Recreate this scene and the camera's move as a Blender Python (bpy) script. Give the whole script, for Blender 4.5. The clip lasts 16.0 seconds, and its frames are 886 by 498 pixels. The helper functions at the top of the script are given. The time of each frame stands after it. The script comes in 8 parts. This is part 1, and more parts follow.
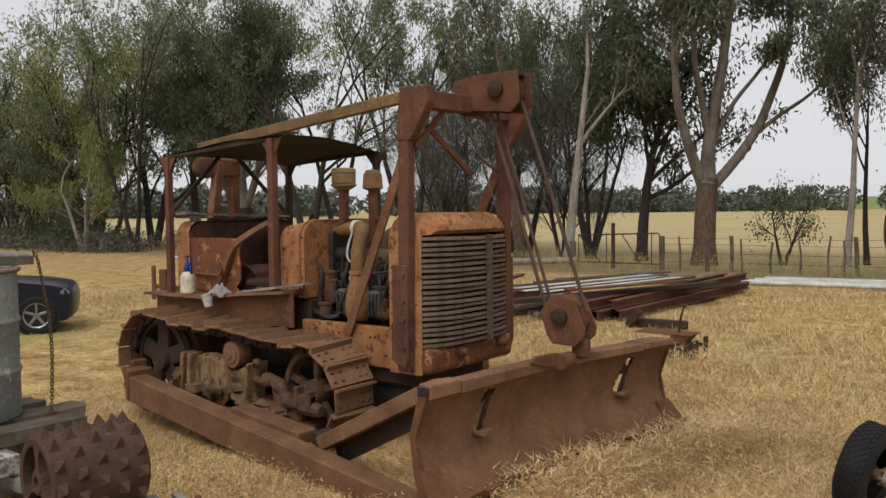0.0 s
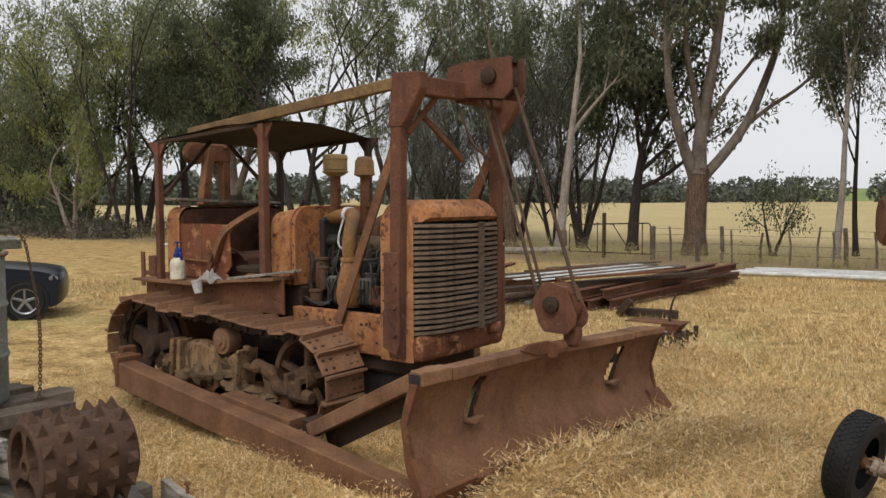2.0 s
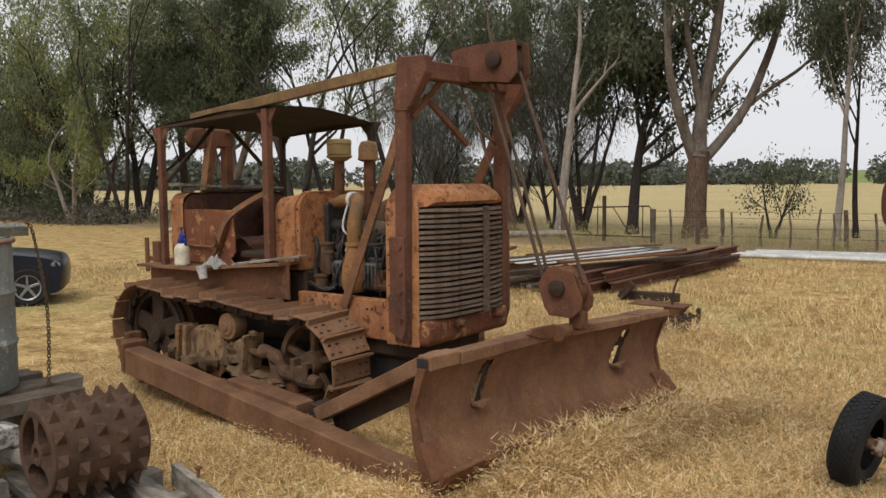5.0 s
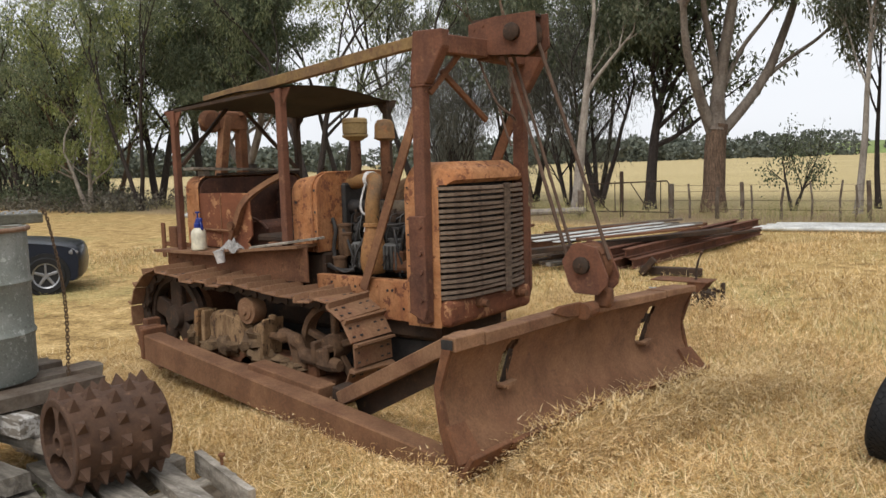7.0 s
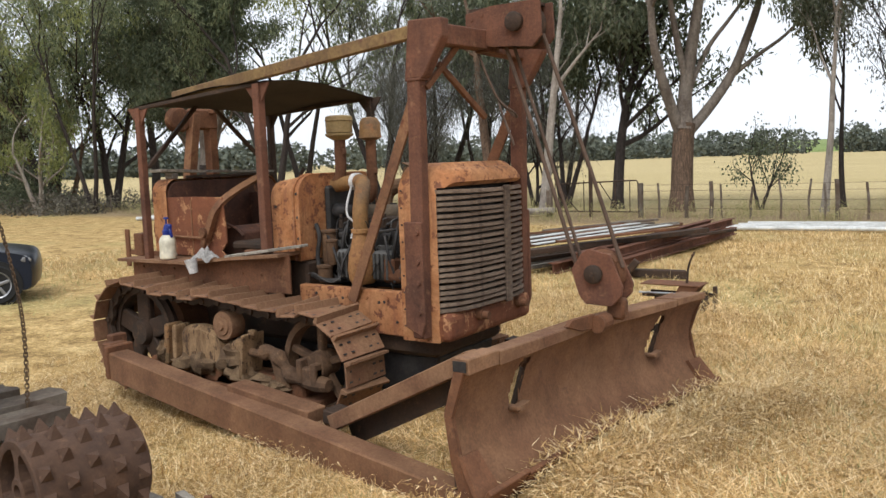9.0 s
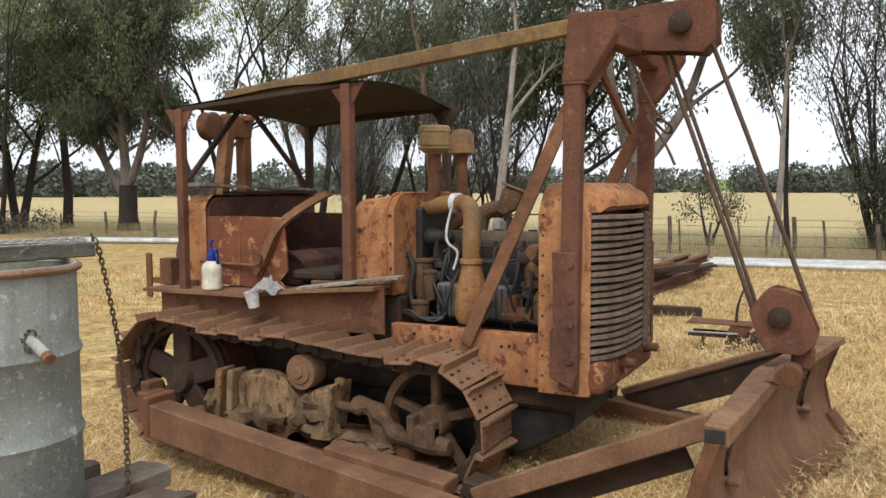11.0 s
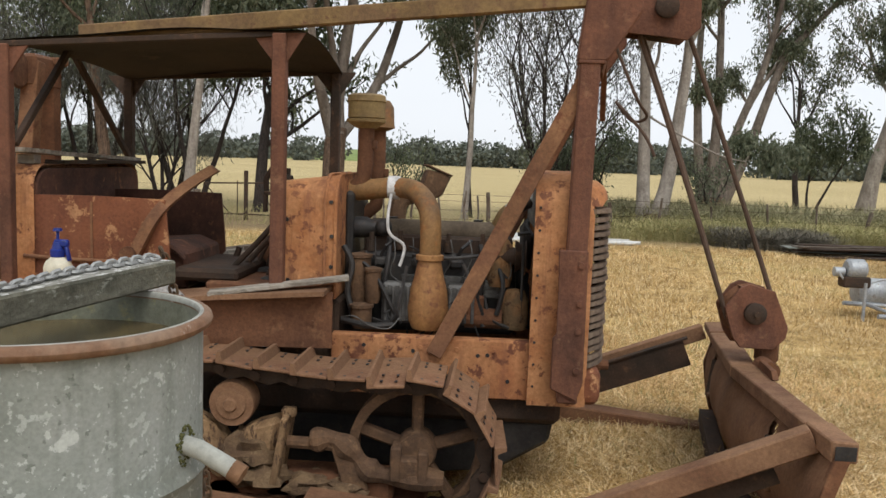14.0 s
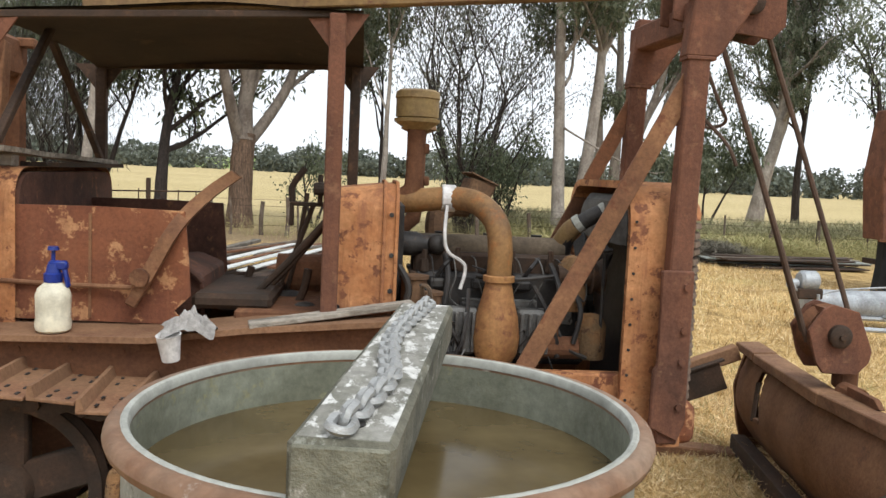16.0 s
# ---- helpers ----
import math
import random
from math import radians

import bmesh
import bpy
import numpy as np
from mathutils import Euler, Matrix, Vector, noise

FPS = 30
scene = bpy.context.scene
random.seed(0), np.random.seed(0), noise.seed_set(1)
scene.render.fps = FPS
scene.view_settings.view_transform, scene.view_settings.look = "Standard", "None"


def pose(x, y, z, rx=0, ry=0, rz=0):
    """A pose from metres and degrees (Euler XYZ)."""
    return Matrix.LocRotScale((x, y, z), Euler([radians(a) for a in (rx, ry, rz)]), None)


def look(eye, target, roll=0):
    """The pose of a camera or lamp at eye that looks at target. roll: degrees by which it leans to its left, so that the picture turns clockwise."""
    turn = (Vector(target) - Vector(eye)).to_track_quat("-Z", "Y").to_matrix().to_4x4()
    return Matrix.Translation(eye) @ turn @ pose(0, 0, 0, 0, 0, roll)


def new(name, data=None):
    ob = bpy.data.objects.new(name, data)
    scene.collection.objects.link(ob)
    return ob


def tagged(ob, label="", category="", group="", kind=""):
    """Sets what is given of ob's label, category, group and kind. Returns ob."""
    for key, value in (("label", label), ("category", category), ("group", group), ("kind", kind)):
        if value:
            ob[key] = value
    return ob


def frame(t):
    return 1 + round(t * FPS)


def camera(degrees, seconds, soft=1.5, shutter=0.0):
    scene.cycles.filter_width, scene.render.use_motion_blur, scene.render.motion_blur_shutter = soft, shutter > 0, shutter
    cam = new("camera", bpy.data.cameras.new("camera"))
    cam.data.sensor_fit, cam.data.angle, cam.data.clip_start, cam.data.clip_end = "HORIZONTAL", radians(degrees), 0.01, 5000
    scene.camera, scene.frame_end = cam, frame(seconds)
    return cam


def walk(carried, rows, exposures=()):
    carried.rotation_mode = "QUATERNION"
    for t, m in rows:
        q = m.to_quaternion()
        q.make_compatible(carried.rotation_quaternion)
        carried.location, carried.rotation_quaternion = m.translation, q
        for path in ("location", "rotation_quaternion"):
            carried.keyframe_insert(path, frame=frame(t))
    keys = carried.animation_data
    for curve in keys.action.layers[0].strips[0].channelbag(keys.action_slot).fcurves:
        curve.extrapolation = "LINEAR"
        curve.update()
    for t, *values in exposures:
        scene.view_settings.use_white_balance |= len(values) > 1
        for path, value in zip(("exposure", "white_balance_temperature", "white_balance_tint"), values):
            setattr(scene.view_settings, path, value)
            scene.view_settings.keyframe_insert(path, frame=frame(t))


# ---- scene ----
cam = camera(57.0, 16.0)
PATH = [
    (0, (3.787, -5.157, 1.824), (2.574, -3.57, 1.727), -0.6),
    (0.5, (3.783, -5.153, 1.817), (2.579, -3.56, 1.705), -0.6),
    (1, (3.778, -5.156, 1.819), (2.583, -3.557, 1.702), -0.4),
    (1.5, (3.77, -5.148, 1.816), (2.575, -3.549, 1.694), -0.2),
    (2, (3.767, -5.144, 1.81), (2.573, -3.545, 1.686), -0.2),
    (2.5, (3.767, -5.145, 1.802), (2.578, -3.542, 1.674), -0.1),
    (3, (3.761, -5.152, 1.806), (2.571, -3.55, 1.672), -0.0),
    (3.5, (3.772, -5.169, 1.81), (2.587, -3.563, 1.681), 0.1),
    (4, (3.761, -5.162, 1.819), (2.583, -3.551, 1.684), 0.1),
    (6.3, (3.676, -5.204, 1.812), (2.47, -3.622, 1.604), -1.4),
    (6.5, (3.663, -5.188, 1.814), (2.465, -3.6, 1.605), -1.7),
    (7, (3.625, -5.105, 1.796), (2.407, -3.533, 1.585), -1.8),
    (7.5, (3.577, -4.898, 1.81), (2.273, -3.398, 1.585), -1.3),
    (8, (3.541, -4.803, 1.794), (2.217, -3.33, 1.517), -1.6),
    (8.5, (3.422, -4.781, 1.797), (2.142, -3.275, 1.496), -1.7),
    (9, (3.128, -4.888, 1.812), (1.991, -3.256, 1.597), -2.0),
    (9.2, (2.973, -4.896, 1.806), (1.855, -3.249, 1.609), -1.1),
    (11.3, (1.214, -4.865, 1.769), (0.338, -3.073, 1.623), -0.1),
    (11.5, (1.077, -4.823, 1.833), (0.258, -3.004, 1.684), 0.1),
    (12, (0.728, -4.817, 1.83), (0.126, -2.914, 1.709), 0.0),
    (12.5, (0.405, -4.749, 1.822), (-0.067, -2.81, 1.692), 0.4),
    (13, (0.121, -4.682, 1.859), (-0.263, -2.725, 1.714), 1.2),
    (13.5, (-0.283, -4.674, 1.803), (-0.439, -2.687, 1.64), 1.3),
    (14, (-0.518, -4.651, 1.838), (-0.615, -2.665, 1.622), 2.1),
    (14.5, (-0.808, -4.506, 1.781), (-0.884, -2.519, 1.563), 0.3),
    (15, (-1.136, -4.418, 1.805), (-1.088, -2.436, 1.539), -1.0),
    (15.5, (-1.258, -4.28, 1.808), (-1.12, -2.295, 1.607), 0.4),
    (16, (-1.414, -4.05, 1.788), (-1.231, -2.067, 1.607), 2.7),
]
walk(cam, [(t, look(eye, target, roll)) for t, eye, target, roll in PATH],
     exposures=[(0, 0.07, 6480, 10), (2, 0.19, 6450, 10), (4.2, 0.18, 6450, 10), (6.3, 0.32, 6500, 10), (7, 0.44, 6330, 9), (7.5, 0.40, 6400, 9), (8.0, 0.21, 6450, 9), (8.5, 0.38, 6380, 8), (9, 0.65, 6090, 8), (11.3, 0.63, 6160, 8), (12.5, 0.37, 6280, 8), (13.5, 0.37, 6260, 8), (14.5, 0.54, 6260, 8), (16, 0.80, 6160, 7)])

# ---- world and light: a bright overcast day ----
world = bpy.data.worlds.new("overcast")
scene.world = world
world.use_nodes = True
wn, wl = world.node_tree.nodes, world.node_tree.links
sky = wn.new("ShaderNodeTexSky")
sky.sky_type, sky.sun_disc = "NISHITA", False
sky.sun_elevation, sky.sun_rotation = radians(55), radians(200)
grey = wn.new("ShaderNodeHueSaturation")
grey.inputs["Saturation"].default_value = 0.12
wl.new(sky.outputs["Color"], grey.inputs["Color"])
tone = wn.new("ShaderNodeMix")
tone.data_type = "RGBA"
tone.inputs["Factor"].default_value = 0.75
tone.inputs["B"].default_value = (7.2, 7.25, 7.5, 1)
wl.new(grey.outputs["Color"], tone.inputs["A"])
wl.new(tone.outputs["Result"], wn["Background"].inputs["Color"])
wn["Background"].inputs["Strength"].default_value = 0.101
sun = new("sun", bpy.data.lights.new("sun", "SUN"))
sun.data.energy, sun.data.angle, sun.data.color = 1.5, radians(30), (1.0, 0.96, 0.9)
sun.matrix_world = look((6, -14, 22), (0, 0, 0))


# ---- materials ----
def nodes_of(name):
    m = bpy.data.materials.new(name)
    m.use_nodes = True
    return m, m.node_tree.nodes, m.node_tree.links


def noise_node(n, l, scale, detail=5.0, rough=0.6, stretch=None):
    co = n.new("ShaderNodeTexCoord")
    t = n.new("ShaderNodeTexNoise")
    t.inputs["Scale"].default_value, t.inputs["Detail"].default_value, t.inputs["Roughness"].default_value = scale, detail, rough
    if stretch:
        mp = n.new("ShaderNodeMapping")
        mp.inputs["Scale"].default_value = stretch
        l.new(co.outputs["Object"], mp.inputs["Vector"])
        l.new(mp.outputs["Vector"], t.inputs["Vector"])
    else:
        l.new(co.outputs["Object"], t.inputs["Vector"])
    return t


def ramp_node(n, stops):
    r = n.new("ShaderNodeValToRGB")
    e = r.color_ramp.elements
    while len(e) < len(stops):
        e.new(0.5)
    for k, (p, c) in zip(e, stops):
        k.position, k.color = p, (*c, 1)
    return r


def mix_node(n, l, fac, a, b, blend="MIX"):
    m = n.new("ShaderNodeMix")
    m.data_type, m.blend_type = "RGBA", blend
    if isinstance(fac, (int, float)):
        m.inputs["Factor"].default_value = fac
    else:
        l.new(fac, m.inputs["Factor"])
    for key, v in (("A", a), ("B", b)):
        if isinstance(v, tuple):
            m.inputs[key].default_value = (*v, 1)
        else:
            l.new(v, m.inputs[key])
    return m.outputs["Result"]


def layered(name, base, patch, scale=3.0, low=0.45, high=0.6, fine=40.0, rough=0.85, metal=0.0, bump=0.25, third=None, third_at=(0.6, 0.68), stretch=None, dist=0.01, vary=0.0, spec=0.3, streak=0.0):
    """Two tones broken up by a coarse and a fine noise, a third one as chips or streaks, and relief."""
    m, n, l = nodes_of(name)
    b = n["Principled BSDF"]
    big = noise_node(n, l, scale, 6, 0.65, stretch)
    cut = ramp_node(n, [(low, (0, 0, 0)), (high, (1, 1, 1))])
    l.new(big.outputs["Fac"], cut.inputs["Fac"])
    col = mix_node(n, l, cut.outputs["Color"], base, patch)
    if third:
        t3 = noise_node(n, l, scale * 2.3 + 1.7, 8, 0.7, stretch)
        c3 = ramp_node(n, [(third_at[0], (0, 0, 0)), (third_at[1], (1, 1, 1))])
        l.new(t3.outputs["Fac"], c3.inputs["Fac"])
        col = mix_node(n, l, c3.outputs["Color"], col, third)
    small = noise_node(n, l, fine, 4, 0.7)
    shade = ramp_node(n, [(0.3, (0.76, 0.76, 0.76)), (0.7, (1.16, 1.16, 1.16))])
    l.new(small.outputs["Fac"], shade.inputs["Fac"])
    col = mix_node(n, l, 1.0, col, shade.outputs["Color"], "MULTIPLY")
    stain = noise_node(n, l, scale * 0.55 + 0.6, 7, 0.75)
    soil = ramp_node(n, [(0.28, (0.62, 0.60, 0.58)), (0.52, (1.0, 1.0, 1.0)), (0.75, (1.22, 1.22, 1.22))])
    l.new(stain.outputs["Fac"], soil.inputs["Fac"])
    col = mix_node(n, l, 1.0, col, soil.outputs["Color"], "MULTIPLY")
    if streak:                                # runs of rust from top to bottom
        runs = noise_node(n, l, 9, 5, 0.7, (1.6, 1.6, 0.16))
        rc = ramp_node(n, [(0.50, (0, 0, 0)), (0.66, (streak,) * 3)])
        l.new(runs.outputs["Fac"], rc.inputs["Fac"])
        col = mix_node(n, l, rc.outputs["Color"], col, (0.20, 0.082, 0.042))
    if vary:
        info = n.new("ShaderNodeObjectInfo")
        vr = ramp_node(n, [(0.0, (1 - vary,) * 3), (1.0, (1 + vary,) * 3)])
        l.new(info.outputs["Random"], vr.inputs["Fac"])
        col = mix_node(n, l, 1.0, col, vr.outputs["Color"], "MULTIPLY")
    l.new(col, b.inputs["Base Color"])
    b.inputs["Roughness"].default_value, b.inputs["Metallic"].default_value = rough, metal
    b.inputs["Specular IOR Level"].default_value = spec
    if bump:
        bp = n.new("ShaderNodeBump")
        bp.inputs["Strength"].default_value, bp.inputs["Distance"].default_value = bump, dist
        l.new(small.outputs["Fac"], bp.inputs["Height"])
        l.new(bp.outputs["Normal"], b.inputs["Normal"])
    return m


def islands(name, a, b, c, rough=0.8, trans=0.0):
    """For joined small pieces: a tone of its own for each piece."""
    m, n, l = nodes_of(name)
    p = n["Principled BSDF"]
    g = n.new("ShaderNodeNewGeometry")
    r = ramp_node(n, [(0.0, a), (0.5, b), (1.0, c)])
    l.new(g.outputs["Random Per Island"], r.inputs["Fac"])
    big = noise_node(n, l, 0.35, 3)
    sh = ramp_node(n, [(0.3, (0.75, 0.75, 0.75)), (0.7, (1.2, 1.2, 1.2))])
    l.new(big.outputs["Fac"], sh.inputs["Fac"])
    col = mix_node(n, l, 1.0, r.outputs["Color"], sh.outputs["Color"], "MULTIPLY")
    l.new(col, p.inputs["Base Color"])
    p.inputs["Roughness"].default_value = rough
    p.inputs["Specular IOR Level"].default_value = 0.25
    if trans:
        tr = n.new("ShaderNodeBsdfTranslucent")
        l.new(col, tr.inputs["Color"])
        mx = n.new("ShaderNodeMixShader")
        mx.inputs["Fac"].default_value = trans
        l.new(p.outputs["BSDF"], mx.inputs[1])
        l.new(tr.outputs["BSDF"], mx.inputs[2])
        l.new(mx.outputs["Shader"], n["Material Output"].inputs["Surface"])
    return m


def galvanised():
    """Old zinc: grey-green, with crisp pale flakes and specks and a few dark runs."""
    m, n, l = nodes_of("blotched galvanised steel")
    b = n["Principled BSDF"]
    wide = noise_node(n, l, 3.2, 5, 0.6)
    base = ramp_node(n, [(0.34, (0.175, 0.190, 0.168)), (0.5, (0.225, 0.238, 0.215)), (0.68, (0.285, 0.295, 0.275))])
    l.new(wide.outputs["Fac"], base.inputs["Fac"])
    col = base.outputs["Color"]
    for scale, lo, hi, tone, detail in ((30, 0.615, 0.64, (0.345, 0.362, 0.335), 4), (75, 0.645, 0.675, (0.40, 0.42, 0.39), 3), (13, 0.66, 0.675, (0.43, 0.445, 0.415), 7), (42, 0.645, 0.68, (0.14, 0.15, 0.13), 3)):
        spots = noise_node(n, l, scale, detail, 0.55)
        cut = ramp_node(n, [(lo, (0, 0, 0)), (hi, (0.85, 0.85, 0.85))])
        l.new(spots.outputs["Fac"], cut.inputs["Fac"])
        col = mix_node(n, l, cut.outputs["Color"], col, tone)
    runs = noise_node(n, l, 10, 4, 0.6, (1.7, 1.7, 0.14))
    rc = ramp_node(n, [(0.52, (1, 1, 1)), (0.68, (0.80, 0.81, 0.79))])
    l.new(runs.outputs["Fac"], rc.inputs["Fac"])
    col = mix_node(n, l, 1.0, col, rc.outputs["Color"], "MULTIPLY")
    small = noise_node(n, l, 120, 3, 0.6)
    grain = ramp_node(n, [(0.3, (0.86, 0.86, 0.86)), (0.7, (1.12, 1.12, 1.12))])
    l.new(small.outputs["Fac"], grain.inputs["Fac"])
    col = mix_node(n, l, 1.0, col, grain.outputs["Color"], "MULTIPLY")
    l.new(col, b.inputs["Base Color"])
    b.inputs["Roughness"].default_value, b.inputs["Metallic"].default_value = 0.62, 0.12
    b.inputs["Specular IOR Level"].default_value = 0.3
    return m


def plain(name, col, rough=0.6, metal=0.0, spec=0.4, fine=30.0):
    return layered(name, col, tuple(v * 0.8 for v in col), 6.0, 0.4, 0.7, fine, rough, metal, 0.1, spec=spec)


RUST = layered("rusty steel", (0.168, 0.075, 0.037), (0.108, 0.049, 0.026), 3.2, 0.42, 0.62, 55, 0.9, 0.0, 0.3, third=(0.235, 0.122, 0.062), third_at=(0.56, 0.72))
RUST_RED = layered("red brown rust", (0.160, 0.069, 0.041), (0.098, 0.045, 0.029), 4.2, 0.40, 0.64, 60, 0.88, 0.0, 0.35, third=(0.22, 0.115, 0.066), third_at=(0.57, 0.70), streak=0.25)
RUST_PALE = layered("dusty rust", (0.235, 0.129, 0.071), (0.165, 0.081, 0.045), 3.5, 0.46, 0.66, 60, 0.92, 0.0, 0.3, third=(0.270, 0.148, 0.076), vary=0.12)
# oily rust; on the far canopy posts it stands in for shade
RUST_DARK = layered("dark rust, oily and shaded", (0.060, 0.034, 0.021), (0.035, 0.025, 0.018), 5, 0.4, 0.65, 70, 0.8, 0.0, 0.3, third=(0.140, 0.072, 0.038), third_at=(0.58, 0.75))
PAINT = layered("weathered orange paint", (0.445, 0.208, 0.090), (0.325, 0.130, 0.054), 3.4, 0.40, 0.62, 45, 0.78, 0.0, 0.25, third=(0.150, 0.055, 0.029), third_at=(0.535, 0.585), streak=0.6)
PAINT_PALE = layered("faded orange paint", (0.470, 0.224, 0.097), (0.360, 0.148, 0.057), 4.2, 0.42, 0.60, 45, 0.78, 0.0, 0.25, third=(0.170, 0.065, 0.032), third_at=(0.545, 0.595), streak=0.8)
PAINT_RUST = layered("rusted panel with last orange paint", (0.210, 0.076, 0.035), (0.155, 0.055, 0.029), 3.0, 0.42, 0.6, 55, 0.82, 0.0, 0.25, third=(0.430, 0.220, 0.105), third_at=(0.555, 0.60), streak=0.4)
# roof sheet: the shade of its underside is put into the colour
CANOPY_SHADE = layered("weathered sheet steel darkened for shade", (0.038, 0.024, 0.019), (0.026, 0.018, 0.015), 2.2, 0.42, 0.62, 50, 0.9, 0.0, 0.25, third=(0.075, 0.042, 0.03))
MUDDY = layered("paint under dried mud", (0.290, 0.153, 0.066), (0.175, 0.113, 0.059), 7.5, 0.42, 0.58, 60, 0.95, 0.0, 0.9, third=(0.075, 0.038, 0.021), third_at=(0.535, 0.61))
DRY_MUD = layered("dried mud", (0.175, 0.113, 0.062), (0.105, 0.064, 0.037), 9, 0.42, 0.60, 70, 0.98, 0.0, 0.9, third=(0.25, 0.17, 0.095), third_at=(0.58, 0.66))
RUST_MUD = layered("brown rust with dust", (0.150, 0.085, 0.046), (0.090, 0.052, 0.031), 5, 0.42, 0.6, 60, 0.92, 0.0, 0.5, third=(0.20, 0.12, 0.065), third_at=(0.56, 0.66))
OCHRE = layered("ochre painted steel, weathered", (0.235, 0.15, 0.062), (0.165, 0.10, 0.05), 5, 0.42, 0.6, 50, 0.8, 0.0, 0.25, third=(0.13, 0.06, 0.035), third_at=(0.57, 0.66))
STAY = layered("orange brown rust", (0.235, 0.118, 0.058), (0.165, 0.078, 0.042), 4, 0.42, 0.6, 55, 0.85, 0.0, 0.25, third=(0.150, 0.059, 0.030), third_at=(0.56, 0.64))
FLARE = layered("orange rusting pipe", (0.36, 0.19, 0.07), (0.25, 0.115, 0.045), 5, 0.42, 0.6, 50, 0.7, 0.0, 0.2, third=(0.15, 0.06, 0.03), third_at=(0.56, 0.66), streak=0.55)
ROLLER = layered("dark cast iron rust", (0.105, 0.058, 0.036), (0.066, 0.038, 0.026), 5, 0.40, 0.62, 80, 0.85, 0.0, 0.35, third=(0.145, 0.083, 0.05), third_at=(0.58, 0.68))
CREAM_MUD = layered("cream paint under dust and mud", (0.315, 0.198, 0.103), (0.180, 0.108, 0.056), 6, 0.42, 0.62, 60, 0.95, 0.0, 0.6, third=(0.075, 0.043, 0.026), third_at=(0.535, 0.60), stretch=(1.6, 1.6, 0.6))
LIME = plain("lime scale", (0.36, 0.36, 0.32), 0.8)
ARM_DUST = layered("dust-brown steel", (0.205, 0.107, 0.056), (0.145, 0.070, 0.037), 3.0, 0.42, 0.62, 60, 0.92, 0.0, 0.3, third=(0.13, 0.065, 0.04), third_at=(0.60, 0.70))
BRASS = layered("olive brown paint", (0.26, 0.18, 0.075), (0.20, 0.13, 0.06), 6, 0.4, 0.65, 50, 0.6, 0.0, 0.15, third=(0.16, 0.08, 0.04))
PIPE = layered("orange brown pipe", (0.27, 0.145, 0.055), (0.17, 0.10, 0.05), 4, 0.42, 0.62, 50, 0.7, 0.0, 0.2, third=(0.33, 0.13, 0.04), third_at=(0.55, 0.7))
GRIME = layered("oily black engine", (0.022, 0.02, 0.02), (0.045, 0.04, 0.036), 8, 0.4, 0.65, 70, 0.55, 0.0, 0.3, third=(0.09, 0.055, 0.035), third_at=(0.6, 0.75))
ENGINE_GREY = layered("grimy aluminium", (0.13, 0.126, 0.12), (0.062, 0.057, 0.052), 8, 0.4, 0.65, 60, 0.6, 0.2, 0.2, third=(0.05, 0.038, 0.028))
GALV = galvanised()
GALV_IN = layered("stained inside of the tank", (0.25, 0.26, 0.205), (0.185, 0.19, 0.14), 5, 0.42, 0.6, 60, 0.7, 0.1, 0.1, third=(0.30, 0.28, 0.155), third_at=(0.58, 0.66))
RIM = layered("rim with rust", (0.235, 0.158, 0.108), (0.20, 0.107, 0.062), 4.0, 0.42, 0.6, 40, 0.75, 0.1, 0.15, third=(0.40, 0.35, 0.30), third_at=(0.60, 0.68))
WOOD = layered("weathered grey timber", (0.31, 0.275, 0.23), (0.15, 0.13, 0.105), 4, 0.4, 0.62, 40, 0.95, 0.0, 0.8, third=(0.42, 0.40, 0.37), third_at=(0.60, 0.68), stretch=(0.7, 5, 5), vary=0.35)
WOOD_X = layered("weathered grey timber across", (0.30, 0.265, 0.22), (0.15, 0.13, 0.105), 4, 0.4, 0.62, 40, 0.95, 0.0, 0.8, third=(0.40, 0.38, 0.35), third_at=(0.60, 0.68), stretch=(5, 0.7, 5), vary=0.35)
SEAT_BROWN = layered("dark brown steel", (0.105, 0.046, 0.029), (0.062, 0.030, 0.021), 5, 0.42, 0.6, 55, 0.85, 0.0, 0.25, third=(0.20, 0.09, 0.045), third_at=(0.58, 0.66))
FLAKED = layered("flaking white paint on timber", (0.50, 0.48, 0.45), (0.20, 0.175, 0.145), 6, 0.46, 0.54, 40, 0.9, 0.0, 0.5, third=(0.11, 0.095, 0.075), third_at=(0.58, 0.64), stretch=(0.8, 4, 4))
POST_WOOD = layered("fence timber", (0.10, 0.07, 0.05), (0.17, 0.14, 0.11), 4, 0.4, 0.65, 30, 0.95, 0.0, 0.5, vary=0.2)
RUBBER = layered("perished black rubber", (0.010, 0.010, 0.011), (0.018, 0.0175, 0.017), 4, 0.4, 0.65, 60, 0.75, 0.0, 0.2)
CHAIN = layered("dull zinc chain", (0.46, 0.465, 0.46), (0.29, 0.29, 0.28), 30, 0.4, 0.6, 120, 0.5, 0.45, 0.3, third=(0.15, 0.12, 0.09), third_at=(0.62, 0.68))
CHAIN_RUST = layered("rusting chain", (0.16, 0.10, 0.055), (0.10, 0.07, 0.05), 20, 0.4, 0.6, 80, 0.8, 0.3, 0.2)
CABLE = plain("brown wire rope", (0.10, 0.062, 0.042), 0.85)
SILVER = layered("dull grey metal", (0.40, 0.42, 0.44), (0.30, 0.31, 0.32), 4, 0.42, 0.6, 40, 0.5, 0.3, 0.1, third=(0.20, 0.15, 0.11), third_at=(0.62, 0.70))
PIPE_WHITE = layered("pale irrigation pipe", (0.62, 0.62, 0.60), (0.48, 0.47, 0.44), 3, 0.4, 0.65, 30, 0.6, 0.1, 0.1, vary=0.1)
